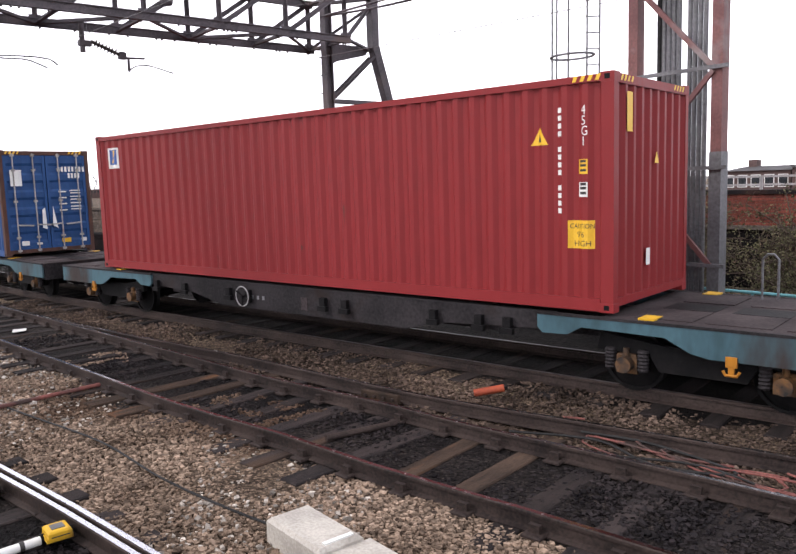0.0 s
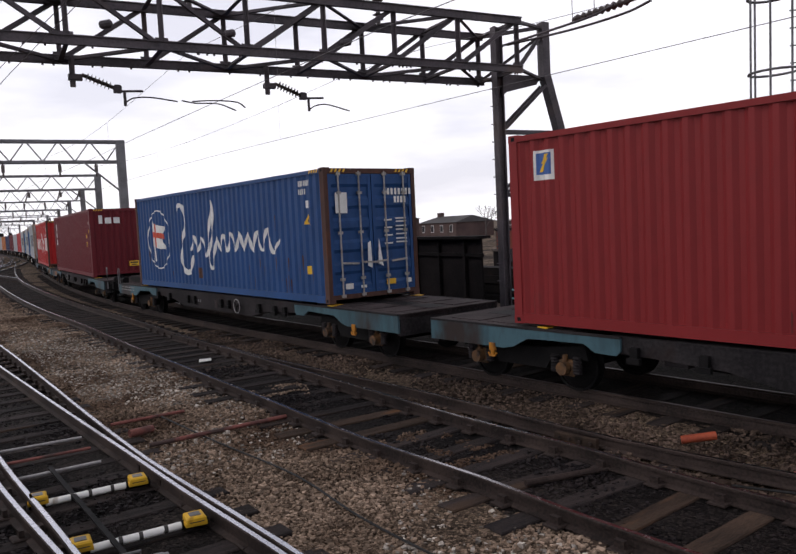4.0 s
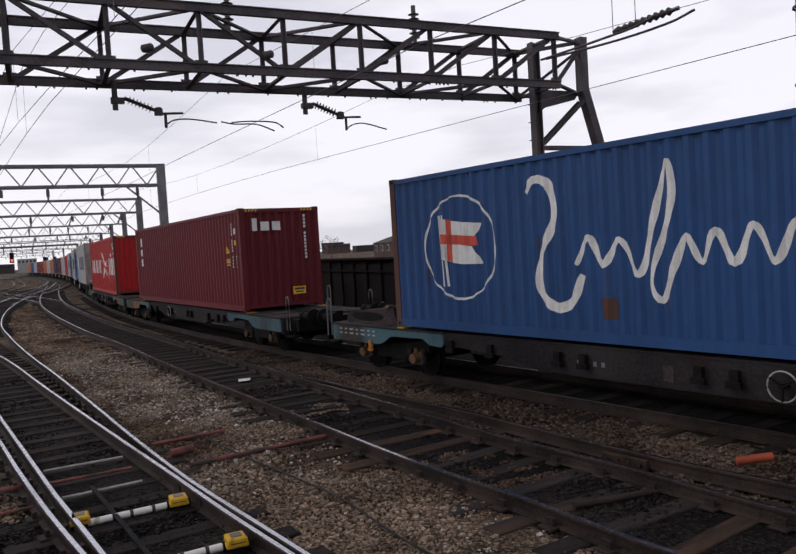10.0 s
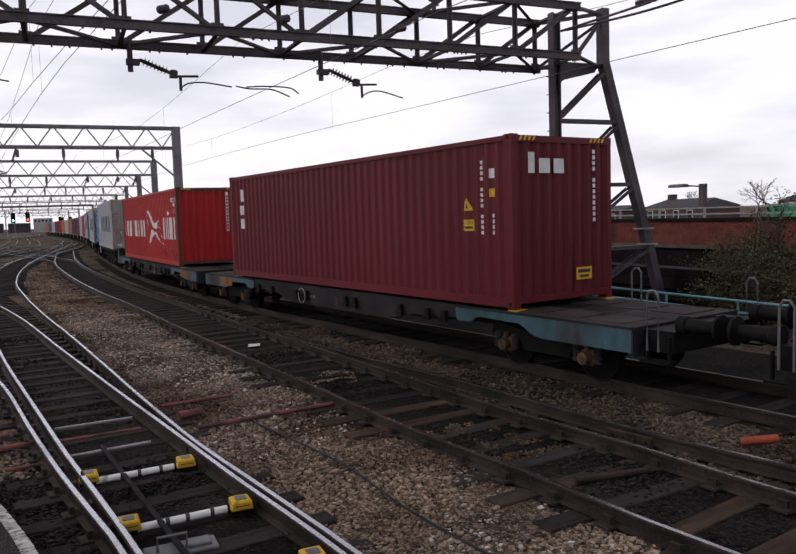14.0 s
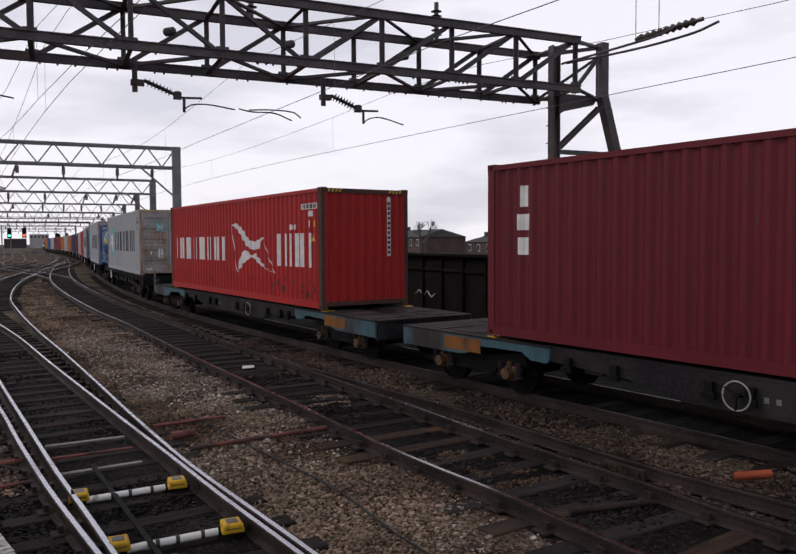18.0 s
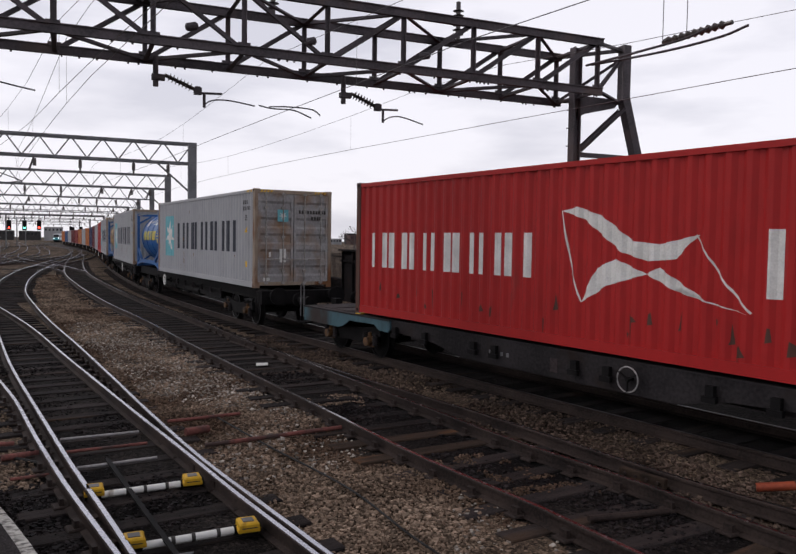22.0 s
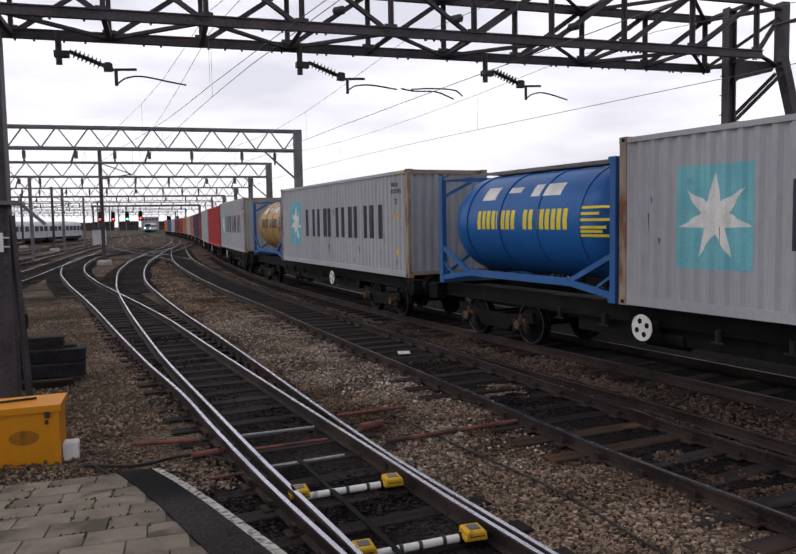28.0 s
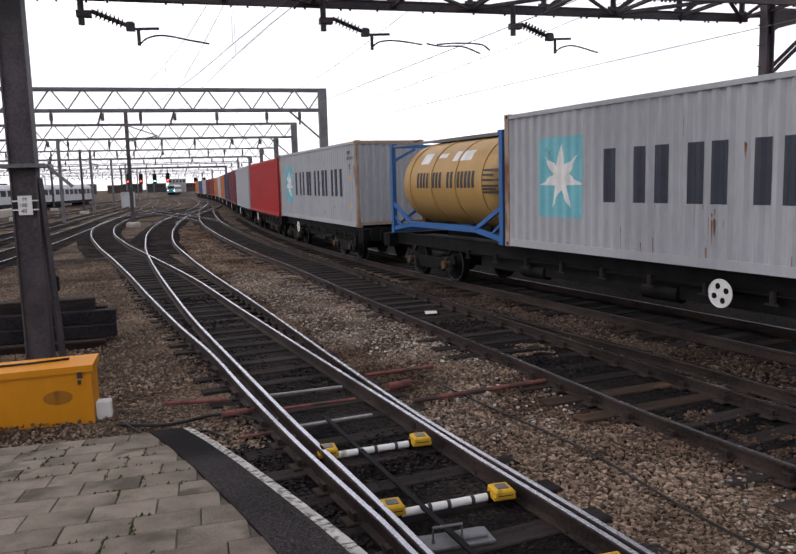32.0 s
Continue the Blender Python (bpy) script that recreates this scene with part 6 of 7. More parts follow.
for k, (x, y0, y1, z0, z1) in enumerate(((-40.8, -26, 7.0, 6.45, 7.45), (-56.5, -30, 7.6, 6.05, 7.0), (-74, -32, 8.2, 6.1, 7.1), (-96, -32, 8.8, 6.1, 7.1), (-120, -34, 9.2, 6.1, 7.1), (-145, -36, 9.0, 6.1, 7.1), (-175, -40, 8, 6.1, 7.1), (-210, -42, 6, 6.1, 7.1), (-250, -42, 4, 6.1, 7.1))):
    far_gantry(x, y0, y1, z0, z1, (y1, y0, -10.8), k < 2)
for x, y, h in ((-62.4, -4.17, 8.6), (-100, -12.4, 7.5), (-85, -17, 7.5), (-120, -19, 7.5), (-48, -18.5, 7.5)):
    m = thing("overhead_mast", "slim dark steel mast standing between the tracks", "mast", group="line masts")
    part("pole", Geo().box(x - 0.13, x + 0.13, y - 0.13, y + 0.13, -0.3, h), M["steel_dark"], m)
    part("footing", Geo().chamfered(x - 0.5, x + 0.5, y - 0.5, y + 0.5, -0.3, 0.15, 0.1), M["concrete"], m)
    part("bracket", Geo().bar((x, y, h - 1.2), (x, y + 2.2, h - 2.0), 0.07, 0.07).bar((x, y, h - 2.4), (x, y + 2.2, h - 2.0), 0.07, 0.07), M["steel_dark"], m)

# ---- switch gear between the near rails ----
for k, (x, y0, y1) in enumerate(((-9.15, 1.27, 2.56), (-7.62, 1.55, 2.84), (-6.2, 1.82, 3.1))):
    bar = thing("stretcher_bar", "white painted stretcher bar with yellow clamps between the switch rails", "stretcher bar", group="stretcher bars")
    part("bar", Geo().tube((x + 0.02, y0 + 0.2, -0.1), (x - 0.05, y1 - 0.28, -0.1), 0.036, 14), M["white"], bar, smooth=True)
    for f in (0.3, 0.52, 0.8):
        yy = y0 + 0.2 + f * (y1 - y0 - 0.48)
        part("band", Geo().tube((x + 0.02 - 0.07 * f, yy, -0.1), (x + 0.017 - 0.07 * f, yy + 0.035, -0.1), 0.04, 12), M["ink"], bar)
    part("bar_end", Geo().tube((x - 0.05, y1 - 0.28, -0.1), (x - 0.06, y1 - 0.03, -0.1), 0.05, 12).tube((x + 0.02, y0 + 0.04, -0.1), (x + 0.02, y0 + 0.2, -0.1), 0.045, 12), M["black"], bar)
    for y, s in ((y0 + 0.13, 1), (y1 - 0.16, -1)):
        cl = part("clamp", Geo().chamfered(x - 0.1, x + 0.1, y - 0.09, y + 0.09, -0.07, 0.0, 0.015).box(x - 0.085, x + 0.085, y - 0.1, y + 0.1, -0.09, -0.055), M["yellow"], bar, "yellow clamp")
        part("cap_plate", Geo().box(x - 0.05, x + 0.05, y - 0.05, y + 0.05, 0.0, 0.006), M["steel_grey"], cl)
        part("slot", Geo().box(x + 0.1, x + 0.102, y - 0.07, y + 0.07, -0.05, -0.04), M["ink"], cl)
rod = thing("point_rod", "long dark steel rod lying along the switch", "rod")
part("rod", Geo().bar((-10.4, 1.58, -0.08), (-4.5, 2.35, -0.06), 0.05, 0.02), M["black"], rod)
part("hoop", Geo().pipe([(-7.05, 1.86, -0.12), (-7.05, 1.86, 0.0), (-7.05, 2.1, 0.0), (-7.05, 2.1, -0.12)], 0.014, 8), M["steel_grey"], rod)
part("base_plate", Geo().chamfered(-7.2, -6.95, 1.75, 2.35, -0.15, -0.12, 0.01).chamfered(-7.15, -7.0, 2.1, 2.3, -0.12, -0.09, 0.01), M["steel_grey"], rod)
for k, (a, b, r, mat) in enumerate((((-11.62, 1.05, -0.1), (-11.7, 2.05, -0.1), 0.018, "pale_pipe"), ((-10.95, 1.05, -0.1), (-11.05, 2.1, -0.1), 0.02, "pipe_red"), ((-10.2, 1.2, -0.1), (-10.33, 2.15, -0.1), 0.018, "pale_pipe"), ((-11.8, -0.3, -0.12), (-11.7, 0.5, -0.12), 0.03, "pipe_red"), ((-11.02, 0.4, -0.12), (-11.12, 0.85, -0.12), 0.04, "pipe_red"), ((-12.25, 2.5, -0.12), (-12.4, 3.6, -0.12), 0.025, "pipe_red"), ((-11.45, 2.65, -0.1), (-11.55, 2.98, -0.1), 0.055, "pipe_red"), ((-10.75, 2.8, -0.12), (-11.05, 4.8, -0.12), 0.03, "pipe_red"), ((-10.15, 0.55, -0.14), (-10.2, 0.95, -0.14), 0.02, "pipe_red"), ((-6.75, 8.2, -0.08), (-6.5, 8.5, -0.02), 0.05, "orange_red"))):
    solid("conduit", Geo().tube(a, b, r, 10), M[mat], "faded conduit pipe lying across the ballast", "pipe", group="conduits", smooth=True)


def cable(pts, r=0.012, mat="cable_black", label="black cable lying on the ballast"):
    solid("cable", Geo().pipe(spline(pts, 0.15), r, 6), M[mat], label, "cable", group="ground cables")


cable([(-12.5, 3.2, -0.13), (-10.5, 3.6, -0.15), (-8.5, 4.0, -0.14), (-6.8, 4.1, -0.13), (-5.2, 4.4, -0.14), (-3.2, 5.0, -0.14)])
cable([(-11.2, -0.8, -0.16), (-10.9, -0.2, -0.13), (-11.1, 0.4, -0.13), (-10.6, 1.0, -0.17)], 0.02)
cable([(-11.3, -0.8, -0.16), (-10.4, -0.3, -0.13), (-10.5, 0.2, -0.13), (-10.0, 0.5, -0.15)], 0.015)
cable([(-5.5, 7.5, -0.12), (-4.6, 7.9, -0.1), (-3.8, 7.7, -0.1), (-3.2, 8.1, -0.12), (-4.2, 8.2, -0.1), (-4.9, 8.0, -0.1)], 0.014)
cable([(-5.2, 7.3, -0.12), (-4.3, 7.6, -0.1), (-3.5, 8.0, -0.1), (-2.6, 7.9, -0.12)], 0.012)
rnd_c = random.Random(21)
for k in range(7):
    x, y = -5.0 + 0.36 * k + rnd_c.uniform(-0.1, 0.1), 8.05 + rnd_c.uniform(-0.2, 0.3)
    loop = [(x + 0.5 * math.cos(a) * rnd_c.uniform(0.6, 1.3) + 0.16 * i, y + 0.24 * math.sin(a) * rnd_c.uniform(0.6, 1.3), -0.13 + 0.012 * (i % 3)) for i, a in enumerate(np.linspace(rnd_c.uniform(0, 3), rnd_c.uniform(5, 8), 8))]
    cable(loop, rnd_c.uniform(0.008, 0.013), "pipe_red", "tangled faded red cable beside the running line")
box_t = thing("trough_block", "weathered cream concrete cable box on the ballast", "concrete box")
part("body", Geo().chamfered(-5.08, -4.32, 4.22, 4.62, -0.2, 0.05, 0.03), M["concrete"], box_t)
part("lid", Geo().chamfered(-4.34, -3.7, 4.3, 4.7, -0.2, 0.0, 0.02), M["concrete"], box_t)
part("strap", Geo().box(-4.4, -4.36, 4.3, 4.56, 0.05, 0.062), M["white"], box_t)
solid("fallen_plate", Geo().add([(-17.15, 4.95, -0.14), (-16.75, 4.85, -0.13), (-16.70, 5.10, -0.12), (-17.10, 5.20, -0.14), (-17.15, 4.95, -0.13), (-16.75, 4.85, -0.12), (-16.70, 5.10, -0.11), (-17.10, 5.20, -0.13)], [(3, 2, 1, 0), (4, 5, 6, 7), (0, 1, 5, 4), (1, 2, 6, 5), (2, 3, 7, 6), (3, 0, 4, 7)]), M["white"], "small white plate lying on a sleeper", "plate")

# Rail chairs on the sleepers of the near rails.
CHAIR = Geo().chamfered(-0.09, 0.09, -0.17, 0.17, -0.157, -0.13, 0.01).box(-0.05, 0.05, -0.11, -0.065, -0.135, -0.06).box(-0.05, 0.05, 0.065, 0.11, -0.135, -0.06).mesh("rail_chair", M["rust_rail"])
for line, a, b, owner in ((R1, -22, -3, switch), (R4, -22, -3, switch), (offset_line(spline(SIDING, 0.7), 0.7525), -24, 0, None), (offset_line(spline(SIDING, 0.7), -0.7525), -24, 0, None)):
    pts = line if owner is None else spline(line, 0.7)
    run, want = 0.0, 0.0
    host = owner or bpy.data.objects["railway_track.001"]
    for p, q in zip(pts, pts[1:]):
        d = (q - p).length
        while want <= run + d:
            c = p + (q - p) * ((want - run) / d)
            if a < c.x < b:
                part("rail_chair", CHAIR, None, host).matrix_local = Matrix.LocRotScale((c.x, c.y, 0), Euler((0, 0, math.atan2(q.y - p.y, q.x - p.x))), None)
            want += 0.7
        run += d

# ---- platform end and what stands round it ----
EDGE = [(-10.3, 0.03), (-9.5, 0.25), (-8.45, 0.5), (-7.12, 0.78), (-6.15, 0.97), (-3.0, 1.48), (4.0, 2.85), (12.0, 4.4)]


def ramp(x):
    return min(0.92, max(-0.02, 0.13 * (x + 10.3)))


def edge_y(x):
    return float(np.interp(x, [p[0] for p in EDGE], [p[1] for p in EDGE]))


g = Geo()
xs_ = list(np.arange(-10.3, 12.01, 0.4))
rows_ = []
for x in xs_:
    e = edge_y(x)
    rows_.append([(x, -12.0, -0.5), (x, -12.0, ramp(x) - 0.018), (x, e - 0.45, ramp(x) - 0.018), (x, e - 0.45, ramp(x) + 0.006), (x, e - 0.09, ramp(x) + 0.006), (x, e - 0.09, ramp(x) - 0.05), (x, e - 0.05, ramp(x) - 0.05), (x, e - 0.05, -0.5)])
n_ = 8
for row in rows_:
    g.v += row
for i in range(len(rows_) - 1):
    for j in range(n_ - 1):
        g.f.append((i * n_ + j, (i + 1) * n_ + j, (i + 1) * n_ + j + 1, i * n_ + j + 1))
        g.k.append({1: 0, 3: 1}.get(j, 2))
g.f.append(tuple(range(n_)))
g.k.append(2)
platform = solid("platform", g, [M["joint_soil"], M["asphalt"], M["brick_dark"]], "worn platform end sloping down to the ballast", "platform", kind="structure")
for i in range(len(xs_) - 1):
    a, b = xs_[i], xs_[i + 1]
    if a > -2.5:
        break
    ya, yb, za, zb_ = edge_y(a), edge_y(b), ramp(a), ramp(b)
    part("kerb_stone", Geo().add([(a + 0.006, ya - 0.09, za), (b - 0.006, yb - 0.09, zb_), (b - 0.006, yb, zb_), (a + 0.006, ya, za), (a + 0.006, ya - 0.09, za - 0.12), (b - 0.006, yb - 0.09, zb_ - 0.12), (b - 0.006, yb, zb_ - 0.12), (a + 0.006, ya, za - 0.12)], [(0, 1, 2, 3), (7, 6, 5, 4), (0, 4, 5, 1), (1, 5, 6, 2), (2, 6, 7, 3), (3, 7, 4, 0)]), M["white_line"], platform, "white painted kerb edge")
part("kerb_strip", Geo().sweep([(-0.05, -0.1), (0.05, -0.1), (0.05, 0), (-0.05, 0)], [(x, edge_y(x) - 0.045, 0.92) for x in np.arange(-2.4, 12, 0.5)]), M["white_line"], platform)
# Paving blocks, laid in broken bond.
SLAB = Geo().chamfered(-0.197, 0.197, -0.223, 0.223, -0.06, 0.0, 0.006).mesh("paving_block", M["paver"])
rnd_p = random.Random(11)
count = 0
for i in range(16):
    x = -10.07 + 0.4 * i
    y = edge_y(x) - 0.45 - 0.02 - (0.23 if i % 2 else 0.0)
    while y > -5.0 and count < 290:
        ob = part("paving_block", SLAB, None, platform)
        ob.matrix_local = Matrix.LocRotScale((x, y, ramp(x) - 0.006 + rnd_p.uniform(-0.003, 0.003)), Euler((rnd_p.uniform(-0.006, 0.006), -0.129, rnd_p.uniform(-0.008, 0.008))), None)
        y -= 0.455
        count += 1
far_slabs = Geo()
for i in range(16, 40):
    x = -10.07 + 0.4 * i
    y = edge_y(x) - 0.6 - (0.23 if i % 2 else 0)
    while y > -5:
        far_slabs.chamfered(x - 0.192, x + 0.192, y - 0.218, y + 0.218, ramp(x) - 0.06, ramp(x) - 0.005 + rnd_p.uniform(-0.004, 0.004), 0.012)
        y -= 0.455
tagged(part("paving_blocks", far_slabs, M["paver"], platform), kind="stuff")
# Moss and weeds in the joints.
weeds = Geo()
for k in range(2600):
    i = rnd_p.randrange(0, 17)
    x = -10.27 + 0.4 * i + rnd_p.gauss(0, 0.012)
    y = rnd_p.uniform(-5, edge_y(x) - 0.45)
    if k % 2:
        y = edge_y(x + 0.2) - 0.47 - (0.23 if i % 2 else 0.0) - 0.2275 - 0.455 * rnd_p.randrange(0, 11) + rnd_p.gauss(0, 0.01)
        x += rnd_p.uniform(0.0, 0.4)
    if noise.noise(Vector((x * 1.3, y * 1.3, 5))) < 0.05:
        continue
    a, h = rnd_p.uniform(0, 6.28), rnd_p.uniform(0.012, 0.03)
    z = ramp(x) - 0.02
    w = rnd_p.uniform(0.01, 0.03)
    weeds.add([(x - w * math.cos(a), y - w * math.sin(a), z), (x + w * math.cos(a), y + w * math.sin(a), z), (x + 0.01 * math.sin(a), y + 0.01, z + h + 0.012)], [(0, 1, 2)])
solid("moss_tufts", weeds, M["moss"], "moss and weeds in the joints of the paving", "moss", kind="stuff")

cab = thing("steel_cabinet", "orange painted steel cabinet with a loose lid beside the platform end", "cabinet", Matrix.Translation((-0.67, -0.24, 0)))
part("body", Geo().add([(-10.9, -0.9, -0.22), (-10.9, -3.2, -0.22), (-10.9, -3.2, 0.42), (-10.9, -0.9, 0.46), (-11.5, -0.9, -0.22), (-11.5, -3.2, -0.22), (-11.5, -3.2, 0.42), (-11.5, -0.9, 0.46)], [(0, 3, 2, 1), (4, 5, 6, 7), (0, 1, 5, 4), (3, 7, 6, 2), (0, 4, 7, 3), (1, 2, 6, 5)]), M["orange"], cab)
part("lid", Geo().add([(-10.86, -0.87, 0.46), (-10.86, -3.2, 0.42), (-11.54, -3.2, 0.42), (-11.54, -0.87, 0.46), (-10.86, -0.87, 0.54), (-10.86, -3.2, 0.5), (-11.54, -3.2, 0.5), (-11.54, -0.87, 0.54)], [(3, 2, 1, 0), (4, 5, 6, 7), (0, 1, 5, 4), (1, 2, 6, 5), (2, 3, 7, 6), (3, 0, 4, 7)]), M["orange"], cab, "sun-bleached orange lid")
part("latch", Geo().box(-10.895, -10.87, -1.06, -1.0, 0.38, 0.49), M["ink"], cab)
part("hasp", Geo().box(-10.897, -10.88, -1.06, -1.02, 0.3, 0.35), M["ink"], cab)
part("worn_patch", Geo().add([(-10.897, -1.3 + 0.17 * math.cos(a_), 0.15 + 0.09 * math.sin(a_)) for a_ in np.linspace(0, 2 * math.pi, 19)[:-1]], [tuple(range(18))]), M["hook_orange"], cab)
part("rim_rod", Geo().pipe([(-11.3, -1.2, 0.55), (-11.2, -1.6, 0.55), (-11.25, -2.1, 0.53)], 0.015, 6), M["rust_rail"], cab)
solid("junction_box", Geo().chamfered(-11.85, -11.69, -1.13, -0.95, -0.22, 0.02, 0.02), M["white"], "small white junction box on the ground", "box")
mk = thing("marker_post", "short grey marker post beside the cabinet", "post", Matrix.Translation((-0.6, -0.22, 0)))
part("post", Geo().box(-9.95, -9.9, -2.02, -1.86, -0.2, 0.22), M["steel_grey"], mk)
part("side_plate", Geo().box(-9.96, -9.85, -2.06, -2.02, -0.2, 0.2), M["pale_pipe"], mk)
pile = [(-16.5, 0.05, 0.14), (-16.8, 0.05, 0.14), (-17.15, 0.06, 0.15), (-16.65, 0.3, 0.13), (-17.0, 0.32, 0.13), (-16.85, 0.52, 0.12)]
for k, (x, z, w) in enumerate(pile):
    x, y1 = x - 0.5, -1.35 - 0.2 * (k % 3)
    solid("stacked_sleeper", Geo().chamfered(x - w, x + w, y1 - 2.4, y1, z - 0.16, z + 0.08, 0.015), M["sleeper"] if k % 3 else M["wagon"], "dark timber sleeper in a low stack", "sleeper", group="stacked sleepers")
solid("stacked_sleeper", Geo().chamfered(-16.5, -16.28, -3.9, -1.5, -0.24, -0.06, 0.02), M["sleeper_brown"], "rusty reddish timber beside the stack", "sleeper", group="stacked sleepers")
ll = thing("line_lamp", "small line-side lamp on a dark post", "lamp post", Matrix.Translation((-1.8, -1.55, 0)))
part("post", Geo().tube((-16.2, -1.0, -0.2), (-16.2, -1.0, 1.0), 0.035, 8), M["black"], ll)
part("head", Geo().chamfered(-16.28, -16.12, -1.1, -0.92, 0.7, 1.0, 0.02), M["black"], ll)
part("face", Geo().box(-16.12, -16.11, -1.07, -0.96, 0.75, 0.9), M["lettering"], ll)
p2 = thing("line_post", "thin dark post with a small yellow panel", "post")
part("post", Geo().box(-14.0, -13.94, -2.85, -2.79, -0.3, 2.0), M["steel_dark"], p2)
part("panel", Geo().box(-13.94, -13.92, -3.1, -2.75, 1.65, 1.9), M["yellow"], p2)
cp = thing("post_cap", "grey moulded cap on a platform post", "post")
part("cap", Geo().chamfered(-1.02, -0.885, 0.765, 0.895, 2.52, 2.655, 0.014), M["pale_pipe"], cp)
part("stem", Geo().box(-0.995, -0.91, 0.79, 0.87, 0.88, 2.52), M["pale_pipe"], cp)

# ---- beyond the train ----
WY = 20.0
wall = solid("wall_back", Geo().box(-27, 40, WY + 0.02, WY + 0.45, 1.36, 2.14), M["mortar"], "long red brick boundary wall with a stone string course", "wall", kind="structure")
part("coping", Geo().box(-27, 40, WY - 0.06, WY + 0.5, 2.14, 2.24), M["brick_dark"], wall)
part("string_course", Geo().box(-27.2, 40, WY - 0.1, WY + 0.5, 1.26, 1.36), M["ledge"], wall, "mossy stone ledge")
part("retaining_wall", Geo().box(-27.2, 40, WY, WY + 0.5, -0.4, 1.26), M["brick_dark"], wall, "near-black masonry")
BRICK = Geo().chamfered(-0.108, 0.108, -0.02, 0.02, -0.033, 0.033, 0.0).mesh("brick", M["brick_red"])
courses = Geo()
for r in range(10):
    for k in range(190):
        x = -26.9 + 0.225 * k + (0.11 if r % 2 else 0)
        if -15.0 < x < -8.3:
            part("brick", BRICK, None, wall).matrix_local = Matrix.Translation((x + 0.107, WY + 0.015, 1.403 + 0.076 * r))
        else:
            courses.box(x, x + 0.214, WY - 0.005, WY + 0.03, 1.37 + 0.076 * r, 1.437 + 0.076 * r)
tagged(part("bricks", courses, M["brick_red"], wall), kind="stuff")
gr = thing("guard_rail", "pale steel guard rail along the top of the wall", "railing")
for z in (2.36, 2.56):
    part("rail", Geo().bar((-26.9, WY + 0.25, z), (30, WY + 0.25, z), 0.03, 0.05), M["pale_pipe"], gr)
for k in range(28):
    part("post", Geo().box(-26.8 + 2 * k - 0.03, -26.8 + 2 * k + 0.03, WY + 0.27, WY + 0.33, 2.2, 2.58), M["pale_pipe"], gr)
girder = thing("bridge_girder", "black riveted bridge girder parapet beyond the train", "girder", kind="")
part("web", Geo().box(-34, -17.6, 12.85, 12.9, -0.3, 2.15), M["brick_dark"], girder)
part("top_flange", Geo().box(-34, -17.5, 12.65, 13.1, 2.12, 2.2), M["brick_dark"], girder)
part("mid_flange", Geo().box(-34, -17.5, 12.78, 12.86, 1.62, 1.72), M["brick_dark"], girder)
for k in range(12):
    part("stiffener", Geo().box(-33.8 + 1.4 * k, -33.7 + 1.4 * k, 12.75, 12.85, -0.3, 2.1), M["brick_dark"], girder)
part("scrawl", Geo().pipe(spline([(-24.6, 12.83, 0.75), (-24.3, 12.83, 0.9), (-24.0, 12.83, 0.72), (-23.7, 12.83, 0.9), (-23.4, 12.83, 0.72), (-23.1, 12.83, 0.84)], 0.08), 0.018, 5), M["lettering"], girder, "white scrawled bars")
fence = thing("iron_railing", "black upright iron railings beyond the train", "railing")
for z in (0.75, 1.85):
    part("rail", Geo().bar((-75, 12.2, z), (-34, 12.9, z), 0.03, 0.06), M["brick_dark"], fence)
for k in range(240):
    x = -34 - 0.165 * k
    part("bar", Geo().box(x - 0.011, x + 0.011, 12.9 - 0.017 * 0.165 * k * 6 / 6 - 0.011, 12.9 - 0.017 * 0.165 * k + 0.011, 0.5, 2.0), M["brick_dark"], fence)
solid("wall_low", Geo().box(-90, -34, 13.2, 13.5, -0.4, 0.75), M["brick_dark"], "low dark wall under the railings", "wall", kind="structure")
tr_ = thing("handrail", "teal painted tubular handrail beyond the train", "railing")
for z in (0.75, 0.52):
    part("rail", Geo().tube((-17.3, 13.3, z - 0.03), (25, 13.3, z + 0.12), 0.025, 8), M["rail_teal"], tr_)
for k in range(22):
    part("post", Geo().tube((-17 + 1.9 * k, 13.3, -0.25), (-17 + 1.9 * k, 13.3, 0.74 + 0.006 * k), 0.022, 8), M["rail_teal"], tr_)
ob_ = thing("stored_beams", "dark steel beams stored behind the handrail", "beams")
for k, (z, y) in enumerate(((0.15, 15.2), (0.45, 15.3), (0.75, 15.25), (1.0, 15.3))):
    part("beam", Geo().box(-24, -13.6 + 0.3 * k, y - 0.3, y + 0.3, z - 0.14, z + 0.1), M["brick_dark"], ob_)

tower = thing("cable_tower", "oxide red and grey steel frame carrying bundled cables", "cable tower")
for x in (-7.55, -6.05):
    part("post", Geo().box(x - 0.09, x + 0.09, 12.9, 13.1, 3.0, 9.5), M["steel_red"], tower, "oxide red upper post")
    part("post_foot", Geo().box(x - 0.1, x + 0.1, 12.89, 13.11, -0.3, 3.0), M["steel_grey"], tower)
for k in range(5):
    z = 1.2 + 1.55 * k
    part("crossbar", Geo().bar((-7.7, 12.87, z), (-5.85, 12.87, z), 0.05, 0.06), M["steel_grey"], tower)
    a, b = (-7.5, -6.1) if k % 2 else (-6.1, -7.5)
    part("diagonal", Geo().bar((a, 12.88, z), (b, 12.88, z + 1.5), 0.05, 0.08), M["steel_red"], tower)
for k in range(9):
    x = -7.2 + 0.09 * k + (0.1 if k > 4 else 0)
    part("cable_run", Geo().tube((x, 13.15, -0.2), (x, 13.15, 9.4), 0.04, 8), M["steel_grey"] if k else M["cable_black"], tower)
lad = thing("caged_ladder", "grey steel ladder with a safety cage", "ladder")
